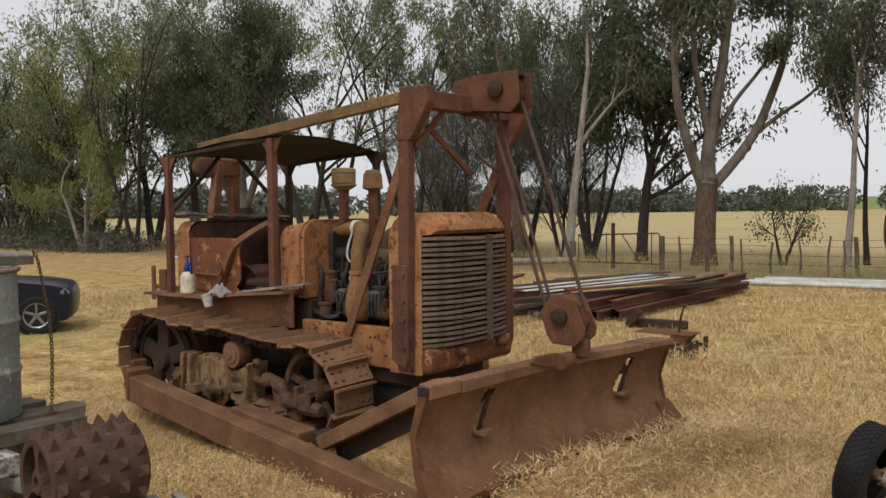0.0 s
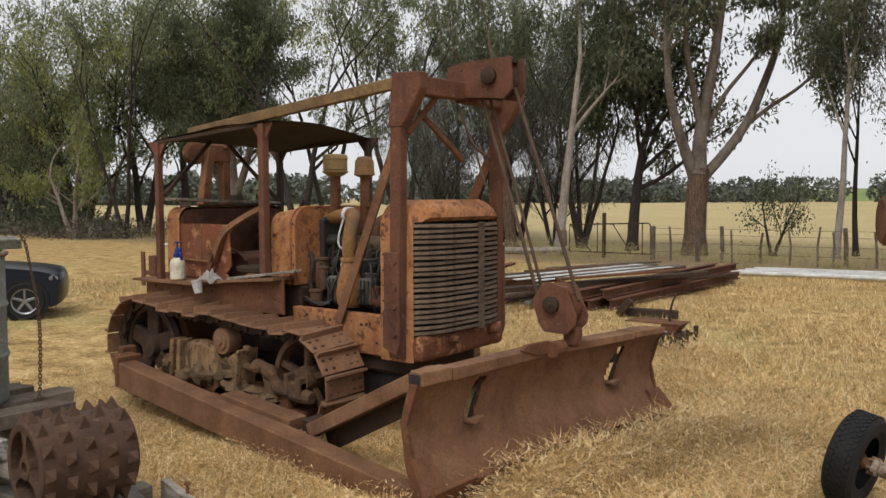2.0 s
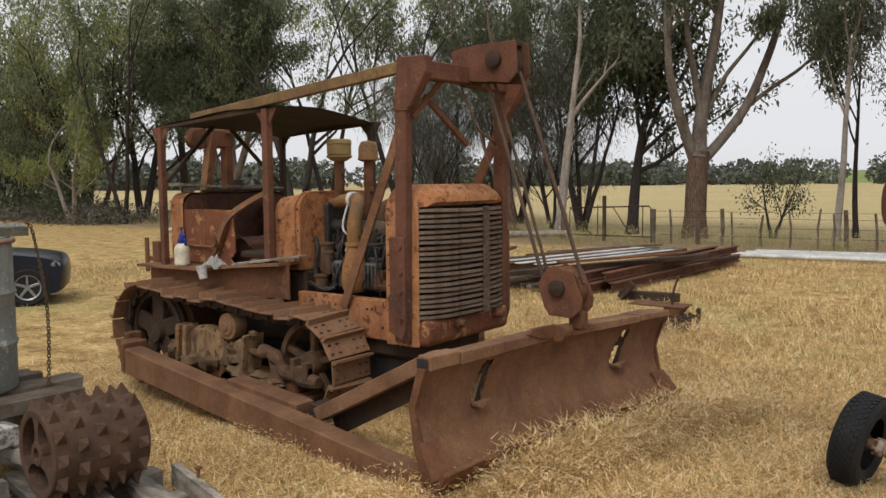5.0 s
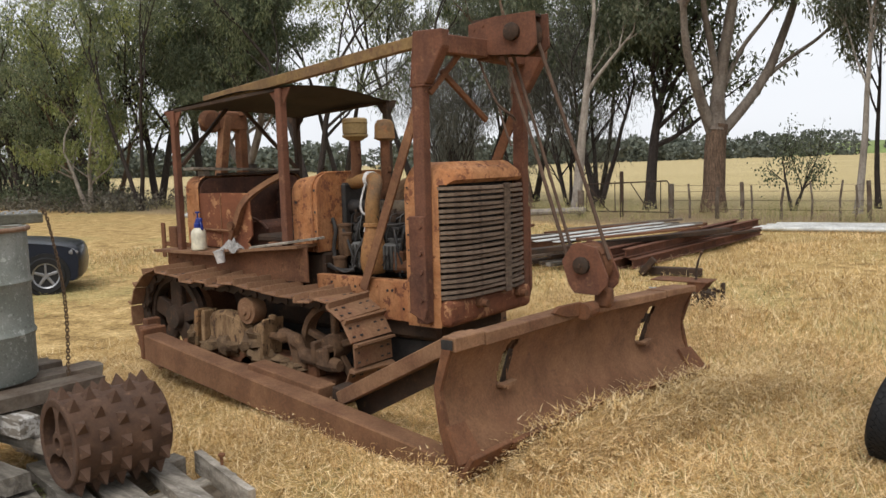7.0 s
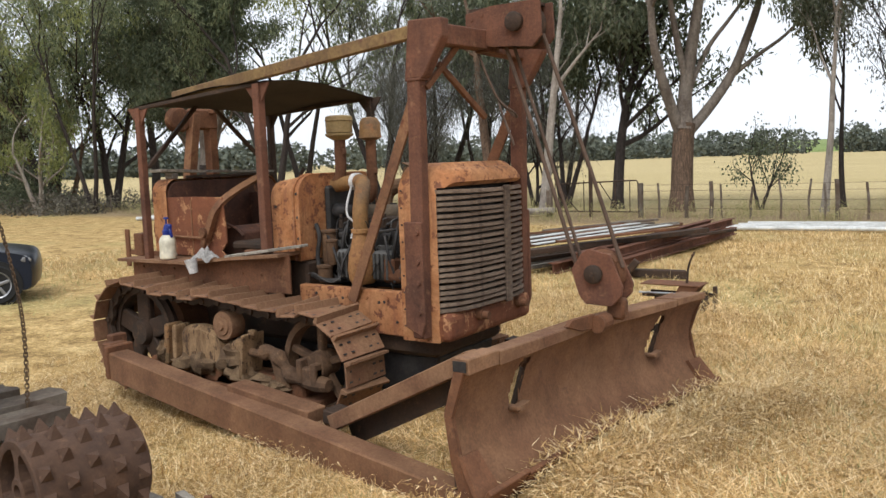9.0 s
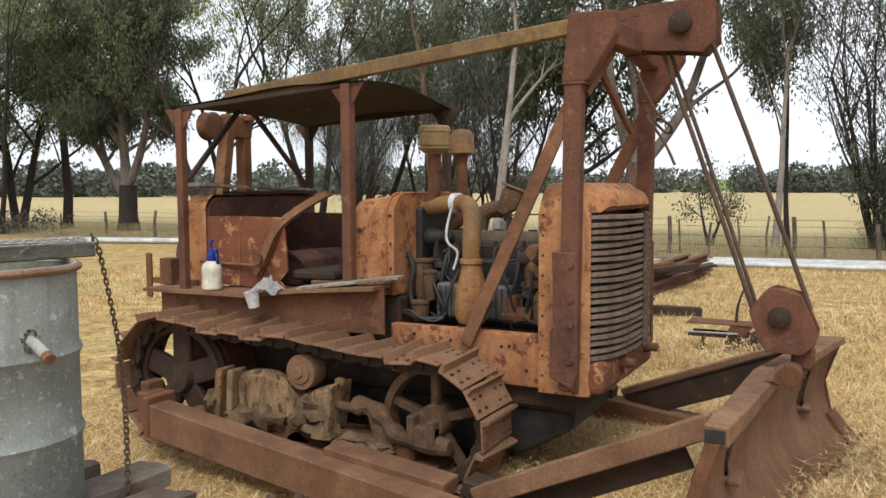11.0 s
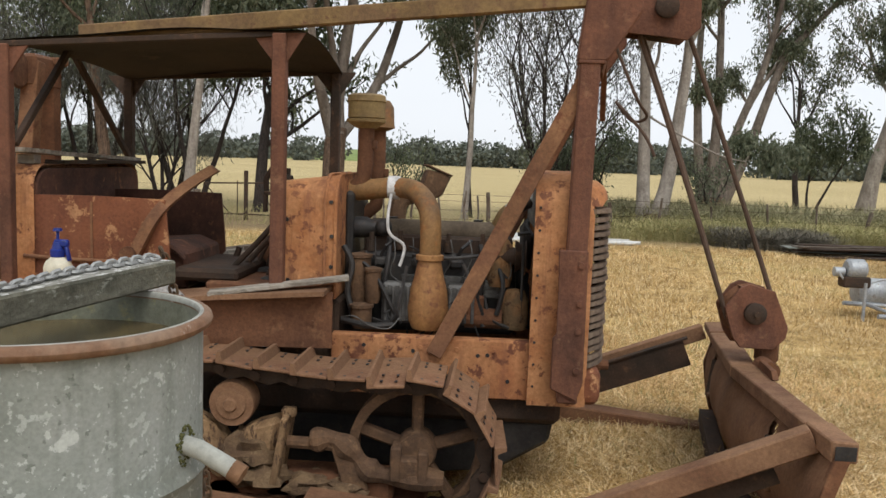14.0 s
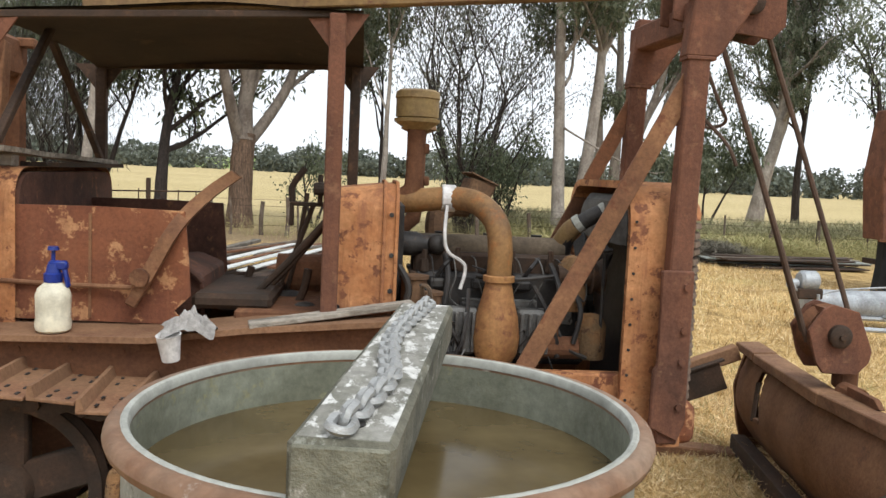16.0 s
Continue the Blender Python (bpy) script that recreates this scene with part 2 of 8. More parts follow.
CAR_BLUE = plain("dark blue car paint", (0.006, 0.008, 0.016), 0.28, 0.0, 0.25)
CAR_GREY = plain("grey alloy", (0.30, 0.30, 0.31), 0.4, 0.6)
PLASTIC = layered("cream plastic", (0.70, 0.66, 0.53), (0.64, 0.58, 0.43), 5, 0.35, 0.75, 12, 0.45, 0.0, 0.0)
BLUE_PL = plain("blue plastic", (0.012, 0.03, 0.22), 0.4)
CLOTH = layered("grey rag", (0.37, 0.35, 0.33), (0.24, 0.225, 0.21), 14, 0.4, 0.6, 60, 0.95)
CUP = plain("white cup", (0.66, 0.64, 0.62), 0.5)
BARK = layered("rough brown bark", (0.190, 0.124, 0.082), (0.082, 0.054, 0.039), 5, 0.4, 0.62, 18, 0.95, 0.0, 0.9, third=(0.26, 0.19, 0.145), stretch=(5, 5, 0.8), dist=0.05)
BARK_PALE = layered("smooth pale bark", (0.34, 0.30, 0.255), (0.22, 0.185, 0.155), 3, 0.4, 0.65, 14, 0.9, 0.0, 0.4, third=(0.15, 0.11, 0.085), stretch=(2, 2, 0.5), dist=0.03)
BARK_LIMB = layered("grey brown limb bark", (0.205, 0.172, 0.142), (0.120, 0.093, 0.074), 3, 0.4, 0.65, 14, 0.9, 0.0, 0.5, third=(0.10, 0.075, 0.06), stretch=(2, 2, 0.6), dist=0.03)
BARK_DARK = layered("dark bark", (0.055, 0.042, 0.036), (0.03, 0.025, 0.022), 5, 0.4, 0.62, 18, 0.95, 0.0, 0.8, third=(0.10, 0.075, 0.06), stretch=(5, 5, 0.8), dist=0.04)
LEAF_GUM = islands("grey green gum leaves", (0.085, 0.102, 0.062), (0.145, 0.162, 0.102), (0.24, 0.252, 0.17), 0.5, 0.42)
LEAF_DARK = islands("dark green leaves", (0.072, 0.09, 0.054), (0.125, 0.148, 0.088), (0.21, 0.228, 0.14), 0.5, 0.5)
LEAF_MID = islands("mid green leaves", (0.115, 0.142, 0.078), (0.20, 0.232, 0.128), (0.32, 0.345, 0.20), 0.5, 0.6)
LEAF_FRESH = islands("yellow green leaves", (0.17, 0.20, 0.07), (0.26, 0.285, 0.10), (0.36, 0.37, 0.15), 0.5, 0.5)
LEAF_DULL = islands("grey brown needles", (0.085, 0.085, 0.07), (0.13, 0.13, 0.105), (0.19, 0.185, 0.15), 0.7, 0.3)
# far leaves: the haze of distance is mixed into these tones
LEAF_FAR_HAZE = islands("distant foliage paled for haze", (0.085, 0.098, 0.078), (0.115, 0.128, 0.10), (0.15, 0.16, 0.125), 0.8)
STRAW = islands("dry straw", (0.24, 0.142, 0.052), (0.70, 0.488, 0.212), (1.0, 0.83, 0.53), 0.85, 0.3)
SCRUB = islands("grey brown brush", (0.085, 0.075, 0.06), (0.15, 0.135, 0.105), (0.24, 0.215, 0.165), 0.85, 0.2)
LEAF_SAGE = islands("sage green stalks", (0.13, 0.135, 0.075), (0.24, 0.225, 0.12), (0.36, 0.32, 0.19), 0.85, 0.3)
GREENISH = islands("half dry grass", (0.22, 0.23, 0.09), (0.40, 0.36, 0.16), (0.56, 0.48, 0.25), 0.85, 0.3)


def ground_material():
    m, n, l = nodes_of("mown dry grass")
    b = n["Principled BSDF"]
    geo = n.new("ShaderNodeNewGeometry")
    sep = n.new("ShaderNodeSeparateXYZ")
    l.new(geo.outputs["Position"], sep.inputs["Vector"])
    wide = noise_node(n, l, 0.28, 5, 0.6)
    mid = noise_node(n, l, 2.4, 8, 0.72)
    fine = noise_node(n, l, 38, 4, 0.7)
    c1 = ramp_node(n, [(0.32, (0.19, 0.118, 0.044)), (0.5, (0.46, 0.312, 0.128)), (0.70, (0.67, 0.485, 0.232))])
    l.new(mid.outputs["Fac"], c1.inputs["Fac"])
    green = ramp_node(n, [(0.50, (0, 0, 0)), (0.66, (0.55, 0.55, 0.55))])
    l.new(wide.outputs["Fac"], green.inputs["Fac"])
    col = mix_node(n, l, green.outputs["Color"], c1.outputs["Color"], (0.40, 0.36, 0.15))
    # past the fence the open paddock is paler, behind the trees lies bare earth
    far = n.new("ShaderNodeMapRange")
    far.inputs["From Min"].default_value, far.inputs["From Max"].default_value = 19.0, 24.0
    l.new(sep.outputs["Y"], far.inputs["Value"])
    fcol = ramp_node(n, [(0.35, (0.47, 0.375, 0.18)), (0.65, (0.54, 0.43, 0.225))])
    wide2 = noise_node(n, l, 0.03, 4, 0.6, (0.4, 1.6, 1))
    l.new(wide2.outputs["Fac"], fcol.inputs["Fac"])
    strip = n.new("ShaderNodeMapRange")
    strip.inputs["From Min"].default_value, strip.inputs["From Max"].default_value = 14.0, 16.0
    l.new(sep.outputs["Y"], strip.inputs["Value"])
    earth = mix_node(n, l, wide.outputs["Fac"], (0.20, 0.14, 0.085), (0.36, 0.27, 0.15))
    col = mix_node(n, l, strip.outputs["Result"], col, earth)
    col = mix_node(n, l, far.outputs["Result"], col, fcol.outputs["Color"])
    sh = ramp_node(n, [(0.3, (0.5, 0.5, 0.5)), (0.7, (1.35, 1.35, 1.35))])
    l.new(fine.outputs["Fac"], sh.inputs["Fac"])
    col = mix_node(n, l, 1.0, col, sh.outputs["Color"], "MULTIPLY")
    tuft = noise_node(n, l, 11, 6, 0.75)
    th = ramp_node(n, [(0.34, (0.55, 0.52, 0.46)), (0.52, (1.0, 1.0, 1.0)), (0.7, (1.25, 1.25, 1.25))])
    l.new(tuft.outputs["Fac"], th.inputs["Fac"])
    col = mix_node(n, l, 1.0, col, th.outputs["Color"], "MULTIPLY")
    l.new(col, b.inputs["Base Color"])
    b.inputs["Roughness"].default_value = 0.95
    b.inputs["Specular IOR Level"].default_value = 0.15
    bp = n.new("ShaderNodeBump")
    bp.inputs["Strength"].default_value, bp.inputs["Distance"].default_value = 0.7, 0.05
    l.new(mid.outputs["Fac"], bp.inputs["Height"])
    l.new(bp.outputs["Normal"], b.inputs["Normal"])
    return m


GROUND = ground_material()


# ---- building blocks ----
def box(bm, size, m=Matrix(), bevel=0.0, seg=1):
    r = bmesh.ops.create_cube(bm, size=1, matrix=m @ Matrix.Diagonal((*size, 1)))
    if bevel:
        edges = list({e for v in r["verts"] for e in v.link_edges})
        bmesh.ops.bevel(bm, geom=edges, offset=bevel, segments=seg, affect="EDGES", profile=0.5)
    return bm


def cyl(bm, r1, r2, depth, m=Matrix(), seg=20, cap=True):
    bmesh.ops.create_cone(bm, cap_ends=cap, segments=seg, radius1=r1, radius2=r2, depth=depth, matrix=m)
    return bm


def ball(bm, r, m=Matrix(), seg=12):
    bmesh.ops.create_uvsphere(bm, u_segments=seg, v_segments=max(6, seg // 2), radius=r, matrix=m)
    return bm


def span(a, b, roll_up=(0, 0, 1)):
    """A pose at the middle of a to b with x along it, and the length."""
    a, b = Vector(a), Vector(b)
    x = (b - a).normalized()
    up = Vector(roll_up)
    y = up.cross(x)
    y = y.normalized() if y.length > 1e-4 else Vector((0, 1, 0))
    z = x.cross(y)
    m = Matrix((x, y, z)).transposed().to_4x4()
    m.translation = (a + b) / 2
    return m, (b - a).length


def bar(bm, a, b, w, h, bevel=0.004):
    """A box section from a to b: w across, h high."""
    m, length = span(a, b)
    return box(bm, (length, w, h), m, bevel)


def tube(bm, pts, radii, seg=8, cap=True):
    """A bent, tapering tube through the points."""
    pts = [Vector(p) for p in pts]
    if isinstance(radii, (int, float)):
        radii = [radii] * len(pts)
    rings, side = [], None
    for i, p in enumerate(pts):
        d = (pts[min(i + 1, len(pts) - 1)] - pts[max(i - 1, 0)]).normalized()
        if side is None:
            side = d.orthogonal().normalized()
        side = (side - d * side.dot(d)).normalized()
        other = d.cross(side)
        rings.append([bm.verts.new(p + radii[i] * (math.cos(2 * math.pi * k / seg) * side + math.sin(2 * math.pi * k / seg) * other)) for k in range(seg)])
    for a, b in zip(rings, rings[1:]):
        for k in range(seg):
            bm.faces.new((a[k], a[(k + 1) % seg], b[(k + 1) % seg], b[k]))
    if cap:
        bm.faces.new(rings[0][::-1])
        bm.faces.new(rings[-1])
    return bm


def curve(pts, steps=6):
    """A smooth line through the points."""
    pts = [Vector(p) for p in pts]
    out = []
    for i in range(len(pts) - 1):
        p0, p1, p2, p3 = pts[max(i - 1, 0)], pts[i], pts[i + 1], pts[min(i + 2, len(pts) - 1)]
        for k in range(steps):
            t = k / steps
            out.append(0.5 * ((2 * p1) + (p2 - p0) * t + (2 * p0 - 5 * p1 + 4 * p2 - p3) * t * t + (3 * p1 - p0 - 3 * p2 + p3) * t ** 3))
    return out + [pts[-1]]


def prism(bm, outline, thick, m=Matrix(), bevel=0.0):
    """A flat outline in local x and z, with its thickness along y."""
    lo = [bm.verts.new(m @ Vector((x, -thick / 2, z))) for x, z in outline]
    hi = [bm.verts.new(m @ Vector((x, thick / 2, z))) for x, z in outline]
    k = len(outline)
    faces = [bm.faces.new(lo), bm.faces.new(hi[::-1])]
    for i in range(k):
        faces.append(bm.faces.new((lo[(i + 1) % k], lo[i], hi[i], hi[(i + 1) % k])))
    if bevel:
        bmesh.ops.bevel(bm, geom=list({e for fc in faces for e in fc.edges}), offset=bevel, segments=1, affect="EDGES")
    return bm


def lathe(bm, profile, m=Matrix(), seg=24):
    """Turns (radius, height) points round local z."""
    rings = []
    for r, h in profile:
        rings.append([bm.verts.new(m @ Vector((max(r, 1e-4) * math.cos(2 * math.pi * k / seg), max(r, 1e-4) * math.sin(2 * math.pi * k / seg), h))) for k in range(seg)])
    for a, b in zip(rings, rings[1:]):
        for k in range(seg):
            bm.faces.new((a[k], a[(k + 1) % seg], b[(k + 1) % seg], b[k]))
    return bm


def mesh_of(name, bm, material, smooth=False):
    bmesh.ops.recalc_face_normals(bm, faces=bm.faces[:])
    me = bpy.data.meshes.new(name)
    bm.to_mesh(me)
    bm.free()
    me.materials.append(material)
    if smooth:
        me.polygons.foreach_set("use_smooth", [True] * len(me.polygons))
        me.set_sharp_from_angle(angle=radians(38))
    return me


def part(name, bm, material, parent, label="", smooth=False):
    ob = new(name, mesh_of(name, bm, material, smooth))
    ob.parent = parent
    if label:
        ob["label"] = label
    return ob


def thing(name, label, category, place=(0, 0, 0), group="", kind=""):
    ob = new(name)
    ob.location = place
    ob.empty_display_size = 0.1
    return tagged(ob, label, category, group, kind)


def single(name, bm, material, label, category, group="", kind="", smooth=False):
    return tagged(new(name, mesh_of(name, bm, material, smooth)), label, category, group, kind)


def soup(name, verts, faces, material):
    """A mesh from numpy arrays of corners and of triangles or quads."""
    me = bpy.data.meshes.new(name)
    me.vertices.add(len(verts))
    me.vertices.foreach_set("co", np.asarray(verts, np.float32).ravel())
    k = faces.shape[1]
    me.loops.add(faces.size)
    me.loops.foreach_set("vertex_index", faces.astype(np.int32).ravel())
    me.polygons.add(len(faces))
    me.polygons.foreach_set("loop_start", np.arange(0, faces.size, k, dtype=np.int32))
    me.update(calc_edges=True)
    me.materials.append(material)
    return me


AX_Y = pose(0, 0, 0, 90)      # turns a cylinder's axis to y
AX_X = pose(0, 0, 0, 0, 90)   # turns it to x


def at(x, y, z, m=Matrix()):
    return Matrix.Translation((x, y, z)) @ m


def old_timber(name, a, b, w, h, material, label, category, group):
    """A weathered length of timber with worn, split ends."""
    bm = bmesh.new()
    m, ln = span(a, b)
    bmesh.ops.create_grid(bm, x_segments=14, y_segments=4, size=0.5)
    bmesh.ops.scale(bm, vec=(ln, w, 1), verts=bm.verts[:])
    ret = bmesh.ops.extrude_face_region(bm, geom=bm.faces[:])
    for v in ret["geom"]:
        if isinstance(v, bmesh.types.BMVert):
            v.co.z += h
    seed = 9 * a[0] + 5 * a[1]
    for v in bm.verts:
        q = noise.noise(Vector((v.co.x * 3.1 + seed, v.co.y * 9, v.co.z * 20)))
        e = 0.035 * q if abs(v.co.x) > ln * 0.46 else 0
        v.co = m @ (v.co + Vector((e, 0.007 * q, -h / 2 + 0.006 * q)))
    return single(name, bm, material, label, category, group)


# ---- the bulldozer: front along +x, its right side towards the camera ----
dozer = thing("bulldozer", "old orange crawler bulldozer, rusted all over, with blade and canopy", "bulldozer")
MID = 0.02  # the machine's centre line in y


def both(y):
    return (y, 2 * MID - y)


def track_loop(step):
    """Poses along the outside of the chain: x along it, z outwards."""
    (ax, az, ar), (bx, bz, br) = (-2.80, 0.475, 0.425), (-0.80, 0.425, 0.375)
    pts = []
    for k in range(60):                      # top run, with the sag between the wheels
        u = k / 60
        pts.append((ax + (bx - ax) * u, az + ar + (bz + br - az - ar) * u - 0.020 * abs(math.sin(u * 2 * math.pi))))
    for k in range(40):
        a = math.pi / 2 - math.pi * k / 40
        pts.append((bx + br * math.cos(a), bz + br * math.sin(a)))
    for k in range(60):
        u = k / 60
        pts.append((bx + (ax - bx) * u, 0.05))
    for k in range(40):
        a = -math.pi / 2 - math.pi * k / 40
        pts.append((ax + ar * math.cos(a), az + ar * math.sin(a)))
    pts.append(pts[0])
    lens = [0]
    for p, q in zip(pts, pts[1:]):
        lens.append(lens[-1] + math.hypot(q[0] - p[0], q[1] - p[1]))
    count = round(lens[-1] / step)
    out, i = [], 0
    for k in range(count):
        s = lens[-1] * (k + 0.3) / count
        while lens[i + 1] < s:
            i += 1
        u = (s - lens[i]) / (lens[i + 1] - lens[i])
        p, q = pts[i], pts[i + 1]
        ang = math.degrees(math.atan2(q[1] - p[1], q[0] - p[0]))
        out.append((p[0] + u * (q[0] - p[0]), p[1] + u * (q[1] - p[1]), ang))
    return out


def shoe_mesh(warp):
    bm = bmesh.new()
    box(bm, (0.176, 0.42, 0.014), at(0, 0, 0.005), 0.003)
    prism(bm, [(-0.088, 0.01), (-0.088, 0.055), (-0.072, 0.056), (-0.055, 0.01)], 0.42)
    for v in bm.verts:                        # bent by long use
        v.co.z += warp * (v.co.y / 0.21) ** 2 * (1 if v.co.y < 0 else -0.6) + 0.4 * warp * math.sin(21 * v.co.x + 9 * v.co.y)
    old = set(bm.faces)
    for x in (-0.02, 0.05):                   # open bolt holes
        for y in (-0.165, -0.09, 0.09, 0.165):
            box(bm, (0.013, 0.030, 0.003), at(x + 0.2 * warp, y, 0.0135 + warp * (y / 0.21) ** 2 * (1 if y < 0 else -0.6)))
    for fc in bm.faces:
        if fc not in old:
            fc.material_index = 1
    me = mesh_of("track_shoe", bm, RUST_PALE)
    me.materials.append(GRIME)
    return me


def link_mesh():
    bm = bmesh.new()
    for y in (-0.085, 0.085):
        prism(bm, [(-0.1, -0.01), (-0.085, -0.075), (-0.03, -0.085), (0.03, -0.06), (0.085, -0.075), (0.1, -0.01)], 0.035, at(0, y, 0))
    cyl(bm, 0.026, 0.026, 0.24, at(0.088, 0, -0.045, AX_Y), 8)
    return mesh_of("track_link", bm, RUST_DARK)


SHOES, LINK = [shoe_mesh(w) for w in (0.0, -0.014, 0.010, -0.024)], link_mesh()


def spoked_wheel(parent, name, x, y, z, r, width, spokes, holes=False):
    bm = bmesh.new()
    lathe(bm, [(r * 0.86, -width / 2), (r, -width / 2), (r, width / 2), (r * 0.86, width / 2), (r * 0.86, -width / 2)], at(x, y, z, AX_Y), 40)
    if holes:
        lathe(bm, [(r * 1.0, -0.03), (r * 1.04, 0), (r * 1.0, 0.03)], at(x, y, z, AX_Y), 40)
    lathe(bm, [(0.0, -width * 0.9), (r * 0.26, -width * 0.9), (r * 0.3, -width * 0.4), (r * 0.3, width * 0.4), (r * 0.26, width * 0.9), (0.0, width * 0.9)], at(x, y, z, AX_Y), 20)
    for k in range(spokes):
        a = 2 * math.pi * (k + 0.25) / spokes
        bar(bm, (x + 0.2 * r * math.cos(a), y, z + 0.2 * r * math.sin(a)), (x + 0.9 * r * math.cos(a), y, z + 0.9 * r * math.sin(a)), 0.06, r * (0.44 if holes else 0.17), 0.012)
    return part(name, bm, RUST_MUD if not holes else RUST_DARK, parent, smooth=True)


for side, yt in ((-1, -0.77), (1, 2 * MID + 0.77)):
    bm = bmesh.new()                          # the roller frame under the chain
    box(bm, (1.75, 0.20, 0.13), at(-1.78, yt, 0.235), 0.02)
    box(bm, (1.95, 0.30, 0.05), at(-1.72, yt, 0.16), 0.01)
    frame_part = part("track_frame", bm, RUST, dozer)
    chain = new("track")
    chain.parent = dozer
    wear = random.Random(31)
    for i, (x, z, ang) in enumerate(track_loop(0.182)):
        for nm, me in (("track_shoe", SHOES[wear.randrange(4)]), ("track_link", LINK)):
            s = new(nm, me)
            s.parent = chain
            j = 1 if nm == "track_shoe" else 0
            s.matrix_local = at(x, yt + j * wear.uniform(-0.008, 0.008), z) @ pose(0, 0, 0, j * wear.uniform(-1.2, 1.2), -ang + j * wear.uniform(-2.2, 2.2), j * wear.uniform(-1, 1))
    spoked_wheel(frame_part, "idler", -0.80, yt, 0.425, 0.335, 0.10, 5)
    spoked_wheel(frame_part, "sprocket", -2.80, yt, 0.475, 0.375, 0.09, 5, True)
    yo = yt + side * 0.10                     # outwards
    bm = bmesh.new()                          # housing of the recoil spring
    def lump(c, size, seed, rough=0.3):
        r = bmesh.ops.create_uvsphere(bm, u_segments=16, v_segments=10, radius=1)
        for v in r["verts"]:
            w = 1 + rough * noise.noise(v.co * 2.1 + Vector((seed, 0, 0))) + rough * 0.6 * noise.noise(v.co * 5.3 + Vector((0, seed, 0)))
            v.co = Vector((c[0] + v.co.x * size[0] * w, c[1] + v.co.y * size[1] * w, c[2] + v.co.z * size[2] * w))

    prism(bm, [(-2.24, 0.27), (-2.24, 0.55), (-2.16, 0.60), (-1.98, 0.615), (-1.86, 0.585), (-1.79, 0.50), (-1.70, 0.47), (-1.70, 0.28)], 0.12, at(0, yo - side * 0.05, 0), 0.035)
    prism(bm, [(-1.76, 0.27), (-1.72, 0.45), (-1.60, 0.54), (-1.45, 0.585), (-1.49, 0.28)], 0.13, at(0, yo - side * 0.045, 0), 0.03)
    box(bm, (0.07, 0.05, 0.05), at(-1.42, yo - side * 0.02, 0.60), 0.01)
    for bx in (-2.10, -1.96, -1.6, -1.52):
        cyl(bm, 0.014, 0.014, 0.03, at(bx, yo + side * 0.02, 0.34, AX_Y), 8)
    part("spring_housing", bm, CREAM_MUD, frame_part, "cream housing caked in dried mud", True)
    for x0, x1, tilt in ((-2.41, -2.36, 0.03), (-2.30, -2.255, 0.02)):
        bm = bmesh.new()
        prism(bm, [(x0, 0.27), (x0 + tilt, 0.575), (x0 + tilt + 0.012, 0.60), (x1 + tilt, 0.60), (x1 + tilt + 0.005, 0.575), (x1, 0.27)], 0.15, at(0, yo - side * 0.03, 0), 0.008)
        part("guard_plate", bm, MUDDY if x0 < -2.3 else CREAM_MUD, frame_part, "faded orange guard plate")
    bm = bmesh.new()
    for i, (mx, mz, sx, sz) in enumerate(((-2.16, 0.30, 0.15, 0.07), (-1.98, 0.31, 0.16, 0.09), (-1.62, 0.40, 0.13, 0.10), (-1.56, 0.29, 0.14, 0.07), (-1.30, 0.25, 0.13, 0.05), (-1.14, 0.25, 0.10, 0.04), (-2.42, 0.36, 0.06, 0.10))):
        lump((mx, yo - side * 0.01, mz), (sx, 0.10, sz), 3.1 * i, 0.55)
    part("caked_mud", bm, DRY_MUD, frame_part, "dried mud packed on the frame", True)
    bm = bmesh.new()
    prism(bm, [(-1.49, 0.27), (-1.435, 0.60), (-1.405, 0.60), (-1.455, 0.27)], 0.21, at(0, yo - side * 0.02, 0), 0.006)
    part("end_plate", bm, CREAM_MUD, frame_part)
    bm = bmesh.new()                          # carrier roller
    lathe(bm, [(0, -0.06), (0.028, -0.06), (0.035, -0.045), (0.07, -0.042), (0.075, -0.03), (0.108, -0.028), (0.112, 0.0), (0.105, 0.1), (0, 0.1)], at(-1.69, yo, 0.64, pose(0, 0, 0, 90 if side < 0 else -90)) @ pose(0, 0, 0, 180), 24)
    part("carrier_roller", bm, RUST_PALE, frame_part, smooth=True)
    bm = bmesh.new()
    lathe(bm, [(0, -0.05), (0.02, -0.05), (0.03, -0.035), (0.055, -0.03), (0.06, 0.0), (0.06, 0.08)], at(-1.74, yo + side * 0.0, 0.33, pose(0, 0, 0, 90 if side < 0 else -90)) @ pose(0, 0, 0, 180), 16)
    part("hub_cap", bm, MUDDY, frame_part, smooth=True)
    bm = bmesh.new()                          # the yoke that holds the idler
    line = curve([(-1.30, yo, 0.47), (-1.20, yo, 0.485), (-1.11, yo, 0.43), (-1.03, yo, 0.345), (-0.92, yo, 0.315), (-0.66, yo, 0.305)], 5)
    tube(bm, line, [0.05 + 0.012 * math.sin(i * 0.9) for i in range(len(line))], 10)
    prism(bm, [(-1.22, 0.50), (-1.16, 0.50), (-1.05, 0.36), (-1.02, 0.24), (-1.14, 0.24)], 0.06, at(0, yo, 0), 0.008)
    box(bm, (0.17, 0.10, 0.12), at(-0.82, yo, 0.36), 0.012)
    box(bm, (0.05, 0.12, 0.17), at(-0.89, yo, 0.39), 0.008)
    box(bm, (0.05, 0.12, 0.15), at(-0.76, yo, 0.38), 0.008)
    tube(bm, [(-1.42, yo, 0.46), (-1.18, yo, 0.455)], 0.03, 10)
    part("idler_yoke", bm, RUST_MUD, frame_part, "rusty yoke with dried mud")
